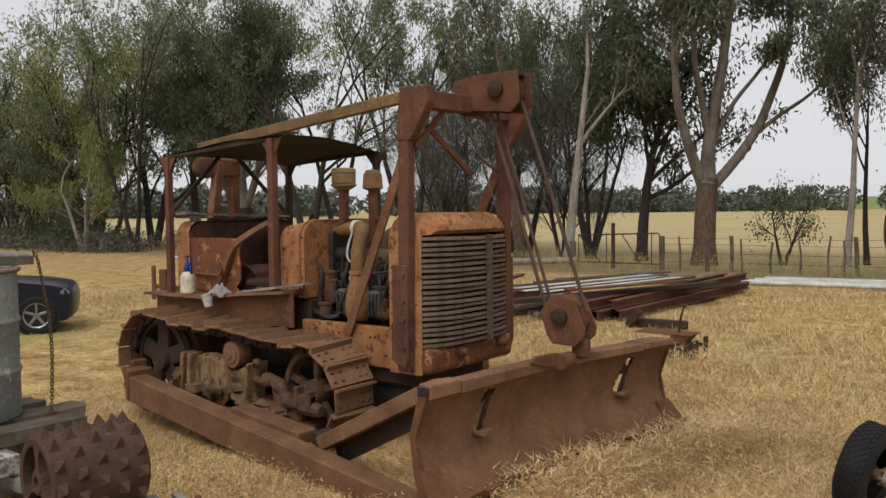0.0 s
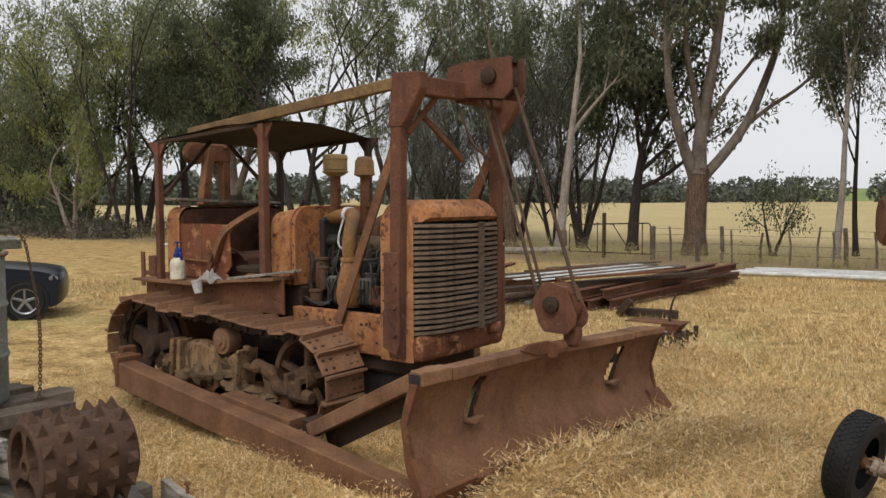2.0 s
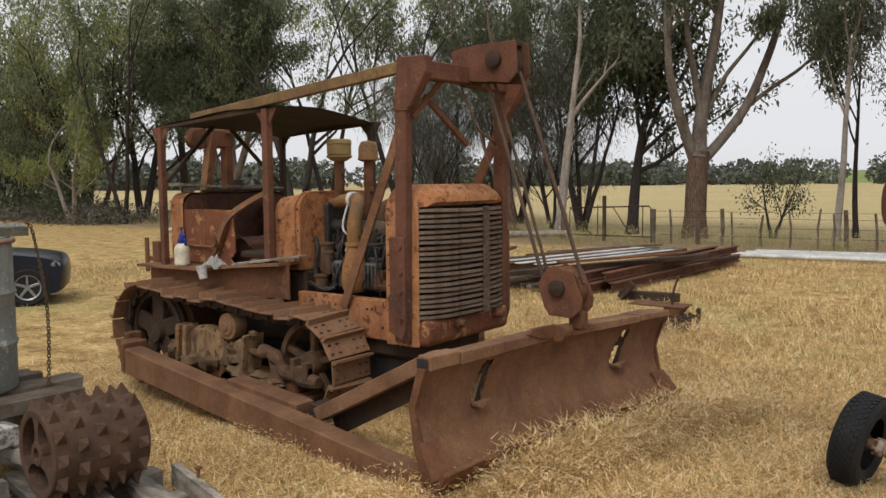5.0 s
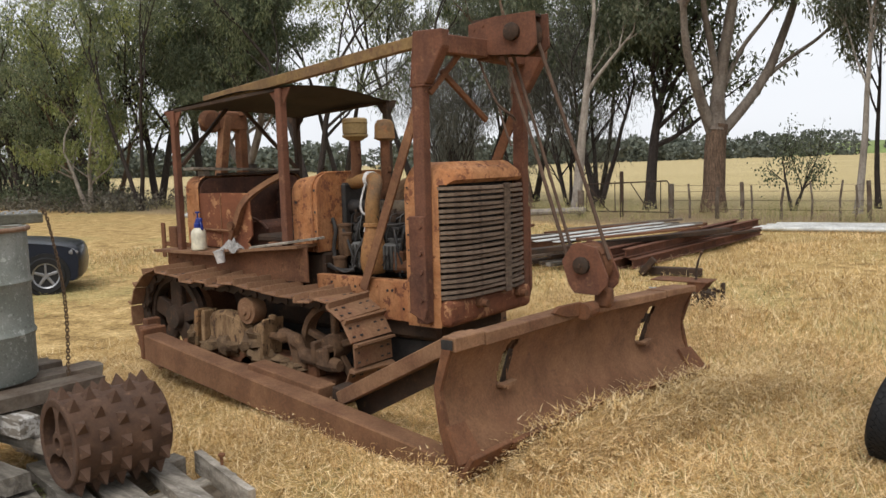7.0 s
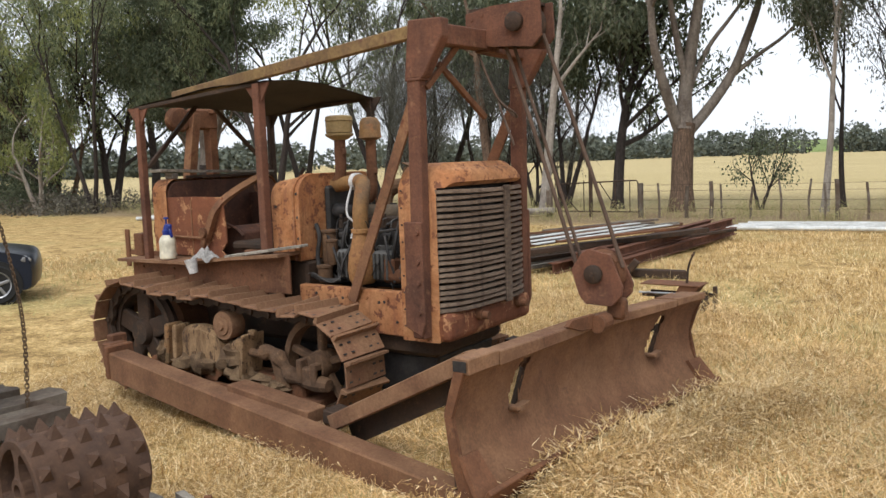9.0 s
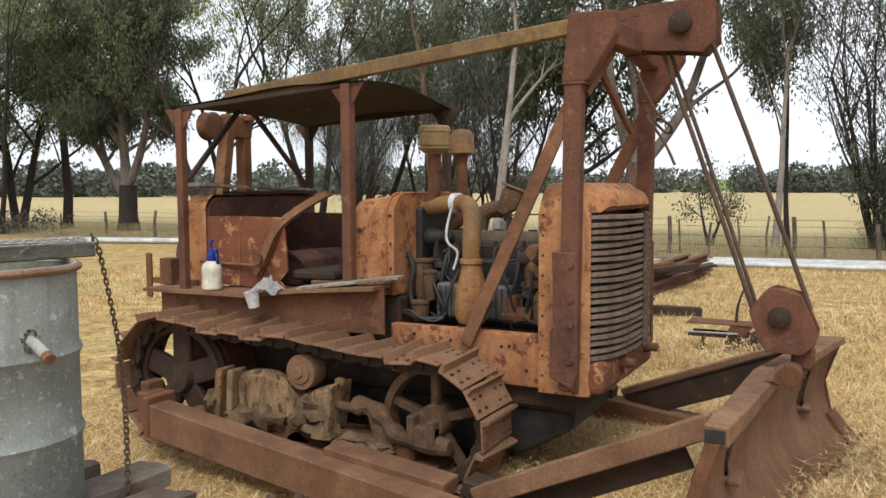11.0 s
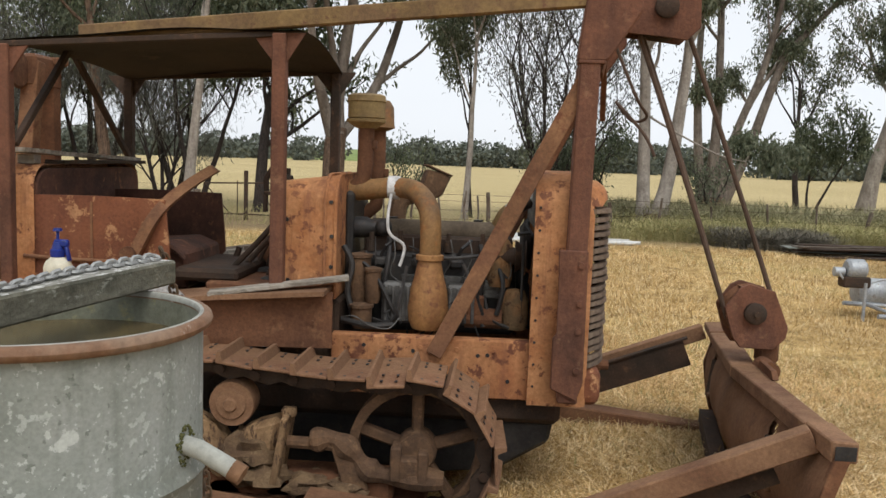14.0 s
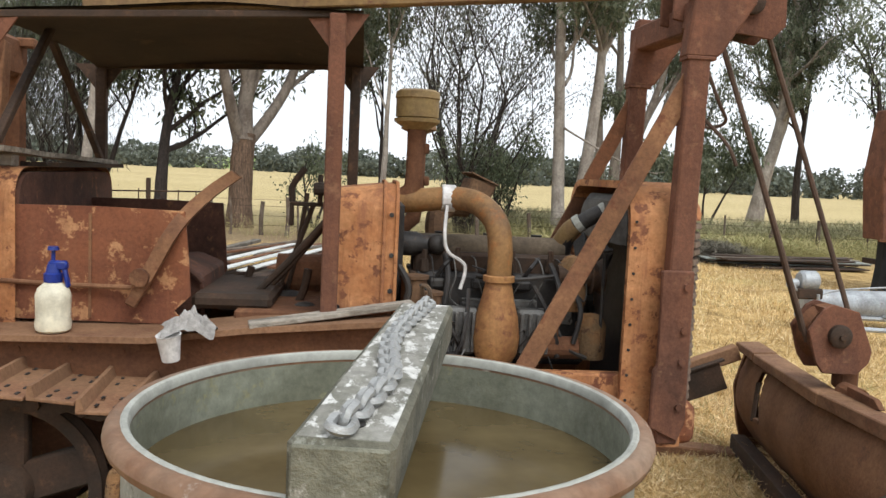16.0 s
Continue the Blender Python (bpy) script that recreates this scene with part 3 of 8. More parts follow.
    for k in range(5):
        bm = bmesh.new()
        lathe(bm, [(0, -0.1), (0.1, -0.1), (0.1, -0.06), (0.075, -0.05), (0.075, 0.05), (0.1, 0.06), (0.1, 0.1), (0, 0.1)], at(-2.36 + 0.31 * k, yt, 0.15, AX_Y), 16)
        part("track_roller", bm, RUST_DARK, frame_part, smooth=True)
    bm = bmesh.new()                          # final drive behind the sprocket
    cyl(bm, 0.27, 0.24, 0.24, at(-2.80, yt - side * 0.32, 0.50, AX_Y), 24)
    part("final_drive", bm, RUST, dozer)

# hull: side frames, belly, engine bed
for y in both(-0.45):
    bm = bmesh.new()
    box(bm, (1.10, 0.035, 0.31), at(-0.745, y, 0.757), 0.006)
    box(bm, (1.10, 0.07, 0.02), at(-0.745, y + (0.02 if y < 0 else -0.02), 0.905), 0.004)
    for k in range(6):
        cyl(bm, 0.012, 0.012, 0.05, at(-1.2 + 0.19 * k, y, 0.86, AX_Y), 8)
    part("side_frame", bm, PAINT, dozer, "orange side rail with rust spots")
bm = bmesh.new()
box(bm, (2.9, 0.72, 0.34), at(-1.65, MID, 0.52), 0.03)
box(bm, (1.9, 0.86, 0.18), at(-1.02, MID, 0.545), 0.03)
part("belly", bm, RUST_DARK, dozer)
# engine guard, with the shadow below it built in as black bulk
bm = bmesh.new()
prism(bm, [(-2.2, 0.15), (-2.2, 0.44), (-0.10, 0.46), (-0.12, 0.34), (-0.40, 0.17), (-0.9, 0.13)], 0.74, at(0, MID, 0), 0.02)
part("sump_guard_and_shadow", bm, GRIME, dozer, "oily black guard under the engine, enlarged to stand in for the shadow")
bm = bmesh.new()
box(bm, (0.6, 1.0, 0.55), at(-2.95, MID, 0.72), 0.05)
part("rear_case", bm, RUST, dozer)

# radiator: shell, rounded hood cap, grille
HW, RMID = 0.575, 0.04


def arch_outline(hw, z0, z1, r):
    pts = [(-hw, z0)]
    for k in range(7):
        a = math.pi - math.pi / 2 * k / 6
        pts.append((-hw + r + r * math.cos(a), z1 - r + r * math.sin(a)))
    for k in range(7):
        a = math.pi / 2 - math.pi / 2 * k / 6
        pts.append((hw - r + r * math.cos(a), z1 - r + r * math.sin(a)))
    return pts + [(hw, z0)]


bm = bmesh.new()
outer, inner = arch_outline(HW, 0.60, 1.80, 0.22), arch_outline(HW - 0.035, 0.60, 1.765, 0.19)
rows = []
for x, o in ((-0.26, outer), (0.0, outer), (0.04, arch_outline(HW - 0.018, 0.60, 1.765, 0.20))):
    rows.append([bm.verts.new((x, RMID + a, b)) for a, b in o])
back = [bm.verts.new((-0.26, RMID + a, b)) for a, b in inner]
for p, q in ((rows[0], rows[1]), (rows[1], rows[2]), (back, rows[0])):
    for i in range(len(p) - 1):
        bm.faces.new((p[i], p[i + 1], q[i + 1], q[i]))
inside = [bm.verts.new((-0.02, RMID + a, b)) for a, b in inner]
for i in range(len(inner) - 1):
    bm.faces.new((inside[i], inside[i + 1], back[i + 1], back[i]))
part("radiator_shell", bm, PAINT_PALE, dozer, "faded orange radiator shell with peeling paint", True)
bm = bmesh.new()
rows = []
for x, z1, hw, rr in ((0.04, 1.765, HW - 0.018, 0.20), (0.075, 1.758, HW - 0.02, 0.20), (0.11, 1.738, HW - 0.022, 0.19), (0.138, 1.705, HW - 0.025, 0.17), (0.152, 1.668, HW - 0.03, 0.12), (0.155, 1.638, HW - 0.03, 0.004)):
    rows.append([bm.verts.new((0.04 + (x - 0.04) * (1 - (a / HW) ** 4), RMID + a, max(b, 1.635))) for a, b in arch_outline(hw, 1.635, z1, rr)])
for p, q in zip(rows, rows[1:]):
    for i in range(len(p) - 1):
        bm.faces.new((p[i], p[i + 1], q[i + 1], q[i]))
part("hood_cap", bm, PAINT_PALE, dozer, "", True)
bm = bmesh.new()
box(bm, (0.06, 1.06, 1.1), at(-0.06, RMID, 1.15))
part("radiator_core", bm, GRIME, dozer)
SLATS = 21


def slat_mesh(bend):
    bm = bmesh.new()
    rows = []
    for k in range(13):
        u = -1 + k / 6
        y = u * (HW - 0.02)
        x = 0.035 + 0.115 * (1 - u ** 4) + bend * math.sin(3.1 * u + bend * 90)
        z = bend * 0.9 * math.cos(2.3 * u + 50 * bend)
        rows.append([bm.verts.new((x + dx, y, z + dz)) for dx, dz in ((-0.012, -0.0145), (0.012, -0.0135), (0.0175, -0.010), (0.013, 0.010), (-0.008, 0.0145), (-0.02, 0))])
    for p, q in zip(rows, rows[1:]):
        for i in range(6):
            bm.faces.new((p[i], p[(i + 1) % 6], q[(i + 1) % 6], q[i]))
    bm.faces.new(rows[0])
    bm.faces.new(rows[-1][::-1])
    return mesh_of("grille_slat", bm, SLAT, True)


SLAT = layered("dusty dark grille paint", (0.175, 0.125, 0.088), (0.105, 0.07, 0.05), 6, 0.42, 0.6, 50, 0.85, 0.0, 0.25, third=(0.19, 0.088, 0.05), stretch=(2, 2, 6), vary=0.2)
grille = new("grille")
grille.parent = dozer
slats = [slat_mesh(b) for b in (0.0, 0.004, -0.006)]
for k in range(SLATS):
    s = new("grille_slat", slats[(k * 7) % 3])
    s.parent = grille
    s.matrix_local = at(0.0, RMID, 0.815 + 0.79 * k / (SLATS - 1))
bm = bmesh.new()
box(bm, (0.022, 0.075, 0.84), at(0.168, MID + 0.16, 1.205), 0.005)
part("grille_strap", bm, SLAT, grille)
bm = bmesh.new()                              # cast nose under the grille
box(bm, (0.17, 1.12, 0.20), at(0.035, RMID, 0.70), 0.05, 3)
part("nose_casting", bm, PAINT_RUST, dozer)
for y in (MID - 0.18, MID + 0.36):
    bm = bmesh.new()
    cyl(bm, 0.045, 0.04, 0.05, at(0.135, y, 0.745, AX_X), 14)
    cyl(bm, 0.028, 0.028, 0.07, at(0.17, y, 0.74, AX_X), 10)
    part("tow_eye", bm, RUST, dozer)

# cowl between engine and driver
bm = bmesh.new()
CW = 0.44
rows = []
for x, hw, z1, r in ((-1.60, CW, 1.70, 0.13), (-1.34, CW + 0.01, 1.735, 0.15), (-1.285, CW + 0.012, 1.735, 0.15)):
    rows.append([bm.verts.new((x, MID + a, b)) for a, b in arch_outline(hw, 1.09, z1, r)])
for p, q in zip(rows, rows[1:]):
    for i in range(len(p) - 1):
        bm.faces.new((p[i], p[i + 1], q[i + 1], q[i]))
bm.faces.new(rows[0])
bm.faces.new(rows[-1][::-1])
for x in (-1.345, -1.29):                     # the rolled band at its front
    o = arch_outline(CW + 0.018, 1.09, 1.742, 0.155)
    tube(bm, [(x, MID + a, b) for a, b in o], 0.009, 6)
part("cowl", bm, PAINT_PALE, dozer, "orange cowl with rust blotches", True)
bm = bmesh.new()
box(bm, (0.05, 0.60, 0.50), at(-1.27, MID + 0.12, 1.40), 0.02)
part("firewall", bm, GRIME, dozer)

bm = bmesh.new()
box(bm, (0.34, 0.84, 0.40), at(-1.44, MID, 0.88), 0.02)
part("bell_housing", bm, RUST_DARK, dozer)

# fenders beside the driver
for y, outw in ((-0.60, -1), (2 * MID + 0.60, 1)):
    bm = bmesh.new()
    prism(bm, [(-3.30, 1.035), (-3.30, 1.058), (-2.3, 1.068), (-1.9, 1.12), (-1.30, 1.165), (-1.30, 1.142), (-1.9, 1.095), (-2.3, 1.042)], 0.34, at(0, y + 0.1 * -outw, 0))
    part("fender_top", bm, RUST_PALE, dozer)
    bm = bmesh.new()
    prism(bm, [(-3.20, 0.80), (-3.20, 1.04), (-2.3, 1.05), (-1.9, 1.10), (-1.27, 1.15), (-1.27, 0.86), (-2.2, 0.84)], 0.012, at(0, y + 0.02 * -outw, 0))
    for k in range(9):
        cyl(bm, 0.012, 0.012, 0.03, at(-3.05 + 0.21 * k, y + 0.02 * -outw, 0.99, AX_Y), 8)
    part("fender_skirt", bm, RUST, dozer)

# driver's place: tank across the machine behind the seat, side panels
bm = bmesh.new()
rows = []
TW, TC = 0.66, 0.265
for x in (-3.12, -2.93):
    rows.append([bm.verts.new((x, TC + a, b)) for a, b in arch_outline(TW, 1.06, 1.735, 0.12)])
for i in range(len(rows[0]) - 1):
    bm.faces.new((rows[0][i], rows[0][i + 1], rows[1][i + 1], rows[1][i]))
bm.faces.new(rows[0])
part("fuel_tank_end", bm, PAINT_PALE, dozer, "faded orange end of the fuel tank", True)
bm = bmesh.new()
rows = []
for x in (-3.0, -2.922):
    rows.append([bm.verts.new((x, TC + a, b)) for a, b in arch_outline(TW - 0.02, 1.06, 1.715, 0.13)])
for i in range(len(rows[0]) - 1):
    bm.faces.new((rows[0][i], rows[0][i + 1], rows[1][i + 1], rows[1][i]))
bm.faces.new(rows[1][::-1])
part("fuel_tank", bm, SEAT_BROWN, dozer, "brown rusted front of the tank behind the seat", True)
# the far panel takes the same dark brown as the tank front
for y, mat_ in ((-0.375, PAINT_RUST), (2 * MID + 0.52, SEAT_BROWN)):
    bm = bmesh.new()
    prism(bm, [(-3.0, 1.08), (-3.0, 1.575), (-2.60, 1.582), (-2.22, 1.575), (-2.20, 1.35), (-2.19, 1.20), (-2.26, 1.13), (-2.20, 1.07)], 0.014, at(0, y, 0))
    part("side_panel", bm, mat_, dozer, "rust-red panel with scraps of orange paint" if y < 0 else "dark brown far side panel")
bm = bmesh.new()
box(bm, (0.36, 0.70, 0.07), at(-2.02, MID, 1.17), 0.02)
part("seat", bm, RUST_DARK, dozer)
bm = bmesh.new()                              # low box in front of the seat, with a bent top
prism(bm, [(-2.55, 1.07), (-2.55, 1.30), (-2.30, 1.32), (-2.18, 1.27), (-2.16, 1.07)], 0.60, at(0, 0.10, 0), 0.012)
tube(bm, curve([(-2.52, -0.22, 1.30), (-2.38, -0.23, 1.34), (-2.24, -0.23, 1.30), (-2.17, -0.22, 1.24)], 4), 0.014, 8)
part("seat_side", bm, SEAT_BROWN, dozer)
bm = bmesh.new()
cyl(bm, 0.11, 0.11, 0.34, at(-1.72, 0.35, 1.22, AX_X), 16)
part("brake_drum", bm, RUST, dozer)
bm = bmesh.new()
box(bm, (0.5, 0.8, 0.05), at(-1.75, MID, 1.12), 0.01)
part("footplate", bm, RUST, dozer)
bm = bmesh.new()                              # curved arm rest
m_pts = [(-2.41, -0.43, 1.21), (-2.34, -0.43, 1.34), (-2.28, -0.42, 1.46), (-2.22, -0.36, 1.56), (-2.14, -0.23, 1.66), (-2.05, -0.09, 1.745)]
cp = curve(m_pts, 5)
ring = [[bm.verts.new(p + Vector((dx, dy, dz))) for dx, dy, dz in ((-0.024, -0.015, 0.016), (0.024, -0.015, -0.016), (0.024, 0.035, -0.016), (-0.024, 0.035, 0.016))] for p in cp]
for p, q in zip(ring, ring[1:]):
    for k in range(4):
        bm.faces.new((p[k], p[(k + 1) % 4], q[(k + 1) % 4], q[k]))
bm.faces.new(ring[0])
bm.faces.new(ring[-1][::-1])
part("arm_rest", bm, STAY, dozer, "flat orange-brown control arm")
for a, b, r in (((-2.02, -0.12, 1.10), (-1.62, -0.12, 1.54), 0.017), ((-1.98, 0.02, 1.10), (-1.58, 0.02, 1.58), 0.017), ((-1.90, 0.15, 1.10), (-1.70, 0.15, 1.60), 0.013),
                ((-1.84, 0.24, 1.10), (-1.74, 0.26, 1.66), 0.013), ((-1.76, -0.05, 1.10), (-1.70, -0.05, 1.30), 0.02), ((-2.10, 0.30, 1.10), (-2.02, 0.30, 1.26), 0.02)):
    bm = bmesh.new()
    a, b = Vector(a), Vector(b)
    tube(bm, curve([a, a.lerp(b, 0.5) + Vector((0.012, 0, 0)), b], 4), r, 8)
    part("lever", bm, RUST_DARK, dozer)
bm = bmesh.new()                              # handles and the quadrant at the dash
tube(bm, curve([(-1.80, 0.10, 1.62), (-1.80, 0.10, 1.70), (-1.74, 0.10, 1.79)], 4), 0.017, 8)
tube(bm, [(-1.66, 0.05, 1.62), (-1.66, 0.05, 1.76)], 0.013, 8)
box(bm, (0.16, 0.05, 0.02), at(-1.72, 0.08, 1.61), 0.004)
box(bm, (0.02, 0.04, 0.12), at(-1.80, 0.08, 1.56), 0.004)
lathe(bm, [(0.0, -0.03), (0.03, -0.03), (0.035, 0.0), (0.03, 0.03), (0.0, 0.03)], at(-1.66, 0.02, 1.69, AX_X), 12)
tube(bm, curve([(-1.70, 0.0, 1.42), (-1.64, -0.02, 1.50), (-1.62, -0.02, 1.62)], 4), 0.01, 6)
part("hand_control", bm, RUST_DARK, dozer)
bm = bmesh.new()                              # oily clutter on the floor in front of the seat
for k, (x, y, r) in enumerate(((-2.05, -0.2, 0.06), (-1.92, -0.12, 0.05), (-1.80, 0.1, 0.055), (-2.12, 0.12, 0.07), (-1.70, -0.2, 0.04))):
    bmesh.ops.create_icosphere(bm, subdivisions=2, radius=r, matrix=at(x, y, 1.14) @ Matrix.Diagonal((1.3, 1, 0.6, 1)) @ pose(0, 0, 0, 20 * k, 0, 37 * k))
part("floor_clutter", bm, GRIME, dozer, "oily black clutter on the floor")
for a, b, w, h in (((-3.05, -0.40, 1.812), (-2.95, 0.86, 1.768), 0.15, 0.024), ((-2.97, -0.10, 1.750), (-2.90, 0.84, 1.750), 0.12, 0.022)):
    old_timber("tank_board", a, b, w, h, RUST_DARK if h < 0.023 else WOOD, "dark warped old board lying on the tank" if h < 0.023 else "grey weathered board lying on the tank", "board", "boards on the tank")
bm = bmesh.new()
box(bm, (0.10, 0.07, 0.052), at(-3.04, -0.24, 1.762), 0.006)
single("packing_block", bm, WOOD, "pale wooden block propping a board on the tank", "block")

# canopy
posts = (("canopy_post", (-1.575, -0.515), 1.14, 2.44, 0.07), ("canopy_post", (-2.96, -0.585), 1.05, 2.34, 0.06), ("canopy_post", (-1.52, 0.74), 1.10, 2.38, 0.06), ("canopy_post", (-3.0, 0.95), 1.05, 2.33, 0.06))
for nm, (x, y), z0, z1, w in posts:
    bm = bmesh.new()
    box(bm, (w, w, z1 - z0), at(x, y, (z0 + z1) / 2), 0.006)
    # far posts get the darker rust as painted shade
    post_shade_mat = RUST_DARK if y > 0 else RUST_RED
    part(nm, bm, post_shade_mat, dozer)
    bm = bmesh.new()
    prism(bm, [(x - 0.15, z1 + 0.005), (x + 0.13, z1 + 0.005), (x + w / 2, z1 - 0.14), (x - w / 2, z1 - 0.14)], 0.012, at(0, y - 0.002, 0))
    part("gusset", bm, post_shade_mat, dozer)
bm = bmesh.new()
NX, NY = 14, 8
grid = []
NR, NF, FF, FR = Vector((-3.03, -0.60, 2.345)), Vector((-1.47, -0.545, 2.458)), Vector((-1.48, 0.80, 2.37)), Vector((-3.02, 1.0, 2.31))
for i in range(NX + 1):
    line = []
    for j in range(NY + 1):
        p = NR.lerp(NF, i / NX).lerp(FR.lerp(FF, i / NX), j / NY)
        z = p.z + 0.05 * math.sin(math.pi * j / NY) + 0.03 * math.sin(math.pi * i / NX) + 0.006 * math.sin(7 * p.x + 5 * p.y)
        line.append((p.x, p.y, z))
    grid.append(line)
for off in (0, -0.006):
    vs = [[bm.verts.new((x, y, z + off)) for x, y, z in line] for line in grid]
    for i in range(NX):
        for j in range(NY):
            bm.faces.new((vs[i][j], vs[i + 1][j], vs[i + 1][j + 1], vs[i][j + 1]))
# sheet coloured as dark as its shaded underside
part("canopy_roof", bm, CANOPY_SHADE, dozer, "thin bent sheet of brown rusty steel, darkened for the shade beneath", True)
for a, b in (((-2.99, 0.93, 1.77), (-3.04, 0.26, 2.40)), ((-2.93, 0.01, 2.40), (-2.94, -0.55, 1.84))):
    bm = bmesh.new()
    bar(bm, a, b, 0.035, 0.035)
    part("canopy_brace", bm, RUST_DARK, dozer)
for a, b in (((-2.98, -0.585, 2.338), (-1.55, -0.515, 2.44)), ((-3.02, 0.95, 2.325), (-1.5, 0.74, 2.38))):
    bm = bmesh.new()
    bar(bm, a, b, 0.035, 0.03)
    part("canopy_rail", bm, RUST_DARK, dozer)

# winch behind the seat: two legs under one head
for a, b, mat_ in (((-3.27, 0.02, 1.0), (-3.27, 0.235, 2.34), STAY), ((-3.28, 0.43, 1.0), (-3.28, 0.42, 2.34), RUST)):
    bm = bmesh.new()
    bar(bm, a, b, 0.10, 0.085)
    part("winch_post", bm, mat_, dozer)
bm = bmesh.new()
box(bm, (0.09, 0.32, 0.20), at(-3.27, 0.325, 2.285), 0.02)
box(bm, (0.13, 0.06, 0.05), at(-3.22, 0.40, 2.36), 0.008)
part("winch_head", bm, RUST, dozer)
bm = bmesh.new()
lathe(bm, [(0, -0.05), (0.10, -0.05), (0.115, -0.04), (0.09, -0.02), (0.09, 0.02), (0.115, 0.04), (0.10, 0.05), (0, 0.05)], at(-3.32, 0.08, 2.28, AX_X), 20)
part("guide_sheave", bm, RUST, dozer)
bm = bmesh.new()
lathe(bm, [(0, -0.25), (0.2, -0.25), (0.2, -0.22), (0.12, -0.2), (0.12, 0.2), (0.2, 0.22), (0.2, 0.25), (0, 0.25)], at(-3.35, 0.15, 1.25, AX_Y), 18)
part("winch_drum", bm, RUST, dozer)
for size, place in (((0.12, 0.1, 0.2), (-3.28, -0.42, 1.16)), ((0.06, 0.02, 0.34), (-3.50, -0.42, 1.12))):
    bm = bmesh.new()
    box(bm, size, at(*place), 0.006)
    box(bm, (0.3, 0.04, 0.04), at(place[0] + 0.12, place[1] + 0.02, 1.08))
    part("rear_bracket", bm, RUST, dozer)

# lifting frame over the radiator
for y, nm, ox in ((-0.58, "lift_post", 0.0), (0.55, "lift_post", 0.112)):
    bm = bmesh.new()
    bar(bm, (-0.062 + ox, y, 0.64), (-0.036 + ox, y, 2.36), 0.085, 0.10, 0.008)
    sgn = 1 if y < 0 else -1
    prism(bm, [(-0.10, 2.34), (0.04, 2.34), (0.06, 2.36), (0.20, 2.58), (0.20, 2.70), (-0.06, 2.71)], 0.09, at(ox, y, 0), 0.008)
    box(bm, (0.13, 0.10, 0.016), at(-0.03 + ox, y, 2.335), 0.003)
    lp = part(nm, bm, RUST_RED, dozer)
    bm = bmesh.new()                          # doubler plate at its foot
    prism(bm, [(-0.12, 1.42), (0.025, 1.42), (0.03, 0.75), (0.0, 0.66), (-0.13, 0.72), (-0.13, 0.98), (-0.105, 1.0)], 0.03, at(ox - 0.022, y - 0.05 * sgn, 0), 0.006)
    for z in (1.35, 1.16, 1.02, 0.82):
        cyl(bm, 0.016, 0.016, 0.06, at(-0.03 + ox, y - 0.05 * sgn, z, AX_Y), 8)
    part("foot_plate", bm, RUST_RED, lp)
    bm = bmesh.new()                          # slanting stay down to the side rail
    foot = (-0.75 + ox, -0.49 if y < 0 else 2 * MID + 0.49, 0.83)
    bar(bm, (-0.02 + ox, y, 2.315), foot, 0.018, 0.085, 0.003)
    bar(bm, (-0.042 + ox, y + 0.03, 2.305), (foot[0] - 0.022, foot[1] + 0.03, foot[2]), 0.06, 0.014, 0.002)
    part("stay", bm, STAY if y < 0 else RUST, lp, "orange-brown angle-iron stay" if y < 0 else "brown angle-iron stay")
bm = bmesh.new()
bar(bm, (0.09, -0.56, 2.615), (0.14, -0.06, 2.615), 0.11, 0.13, 0.008)
bar(bm, (0.14, -0.06, 2.60), (0.09, 2 * MID + 0.58, 2.60), 0.11, 0.13, 0.008)
part("cross_head", bm, RUST_RED, dozer)
bm = bmesh.new()
bar(bm, (-0.02, -0.57, 2.645), (-2.62, -0.475, 2.415), 0.06, 0.085, 0.006)
part("long_beam", bm, OCHRE, dozer, "long steel beam with ochre lichen")
bm = bmesh.new()
bar(bm, (0.05, -0.45, 2.44), (0.12, 0.0, 2.10), 0.03, 0.04)
bar(bm, (0.02, -0.55, 2.28), (0.10, -0.30, 2.56), 0.03, 0.04)
part("knee_brace", bm, RUST, dozer)
sheave = new("sheave_block")
sheave.parent = dozer
for y in (-0.07, 0.11):
    bm = bmesh.new()
    prism(bm, [(0.03, 2.60), (0.03, 2.80), (0.25, 2.83), (0.60, 2.83), (0.61, 2.60), (0.54, 2.53), (0.40, 2.55), (0.25, 2.56)], 0.02, at(0, y, 0), 0.004)
    for x, z in ((0.08, 2.76), (0.16, 2.78), (0.12, 2.70)):
        cyl(bm, 0.016, 0.016, 0.03, at(x, y, z, AX_Y), 8)
    part("cheek_plate", bm, RUST_RED, sheave)
    bm = bmesh.new()
    yy = y - 0.02 if y < 0 else y + 0.02
    lathe(bm, [(0, -0.03), (0.05, -0.03), (0.062, -0.02), (0.064, 0.02), (0.05, 0.03), (0, 0.03)], at(0.418, yy, 2.705, AX_Y), 20)
    part("axle_cap", bm, RUST_DARK, sheave, smooth=True)
bm = bmesh.new()
lathe(bm, [(0.04, -0.06), (0.15, -0.06), (0.12, 0), (0.15, 0.06), (0.04, 0.06)], at(0.418, 0.02, 2.69, AX_Y), 24)
box(bm, (0.5, 0.16, 0.02), at(0.30, 0.02, 2.82))
part("sheave_wheel", bm, RUST_DARK, sheave, smooth=True)

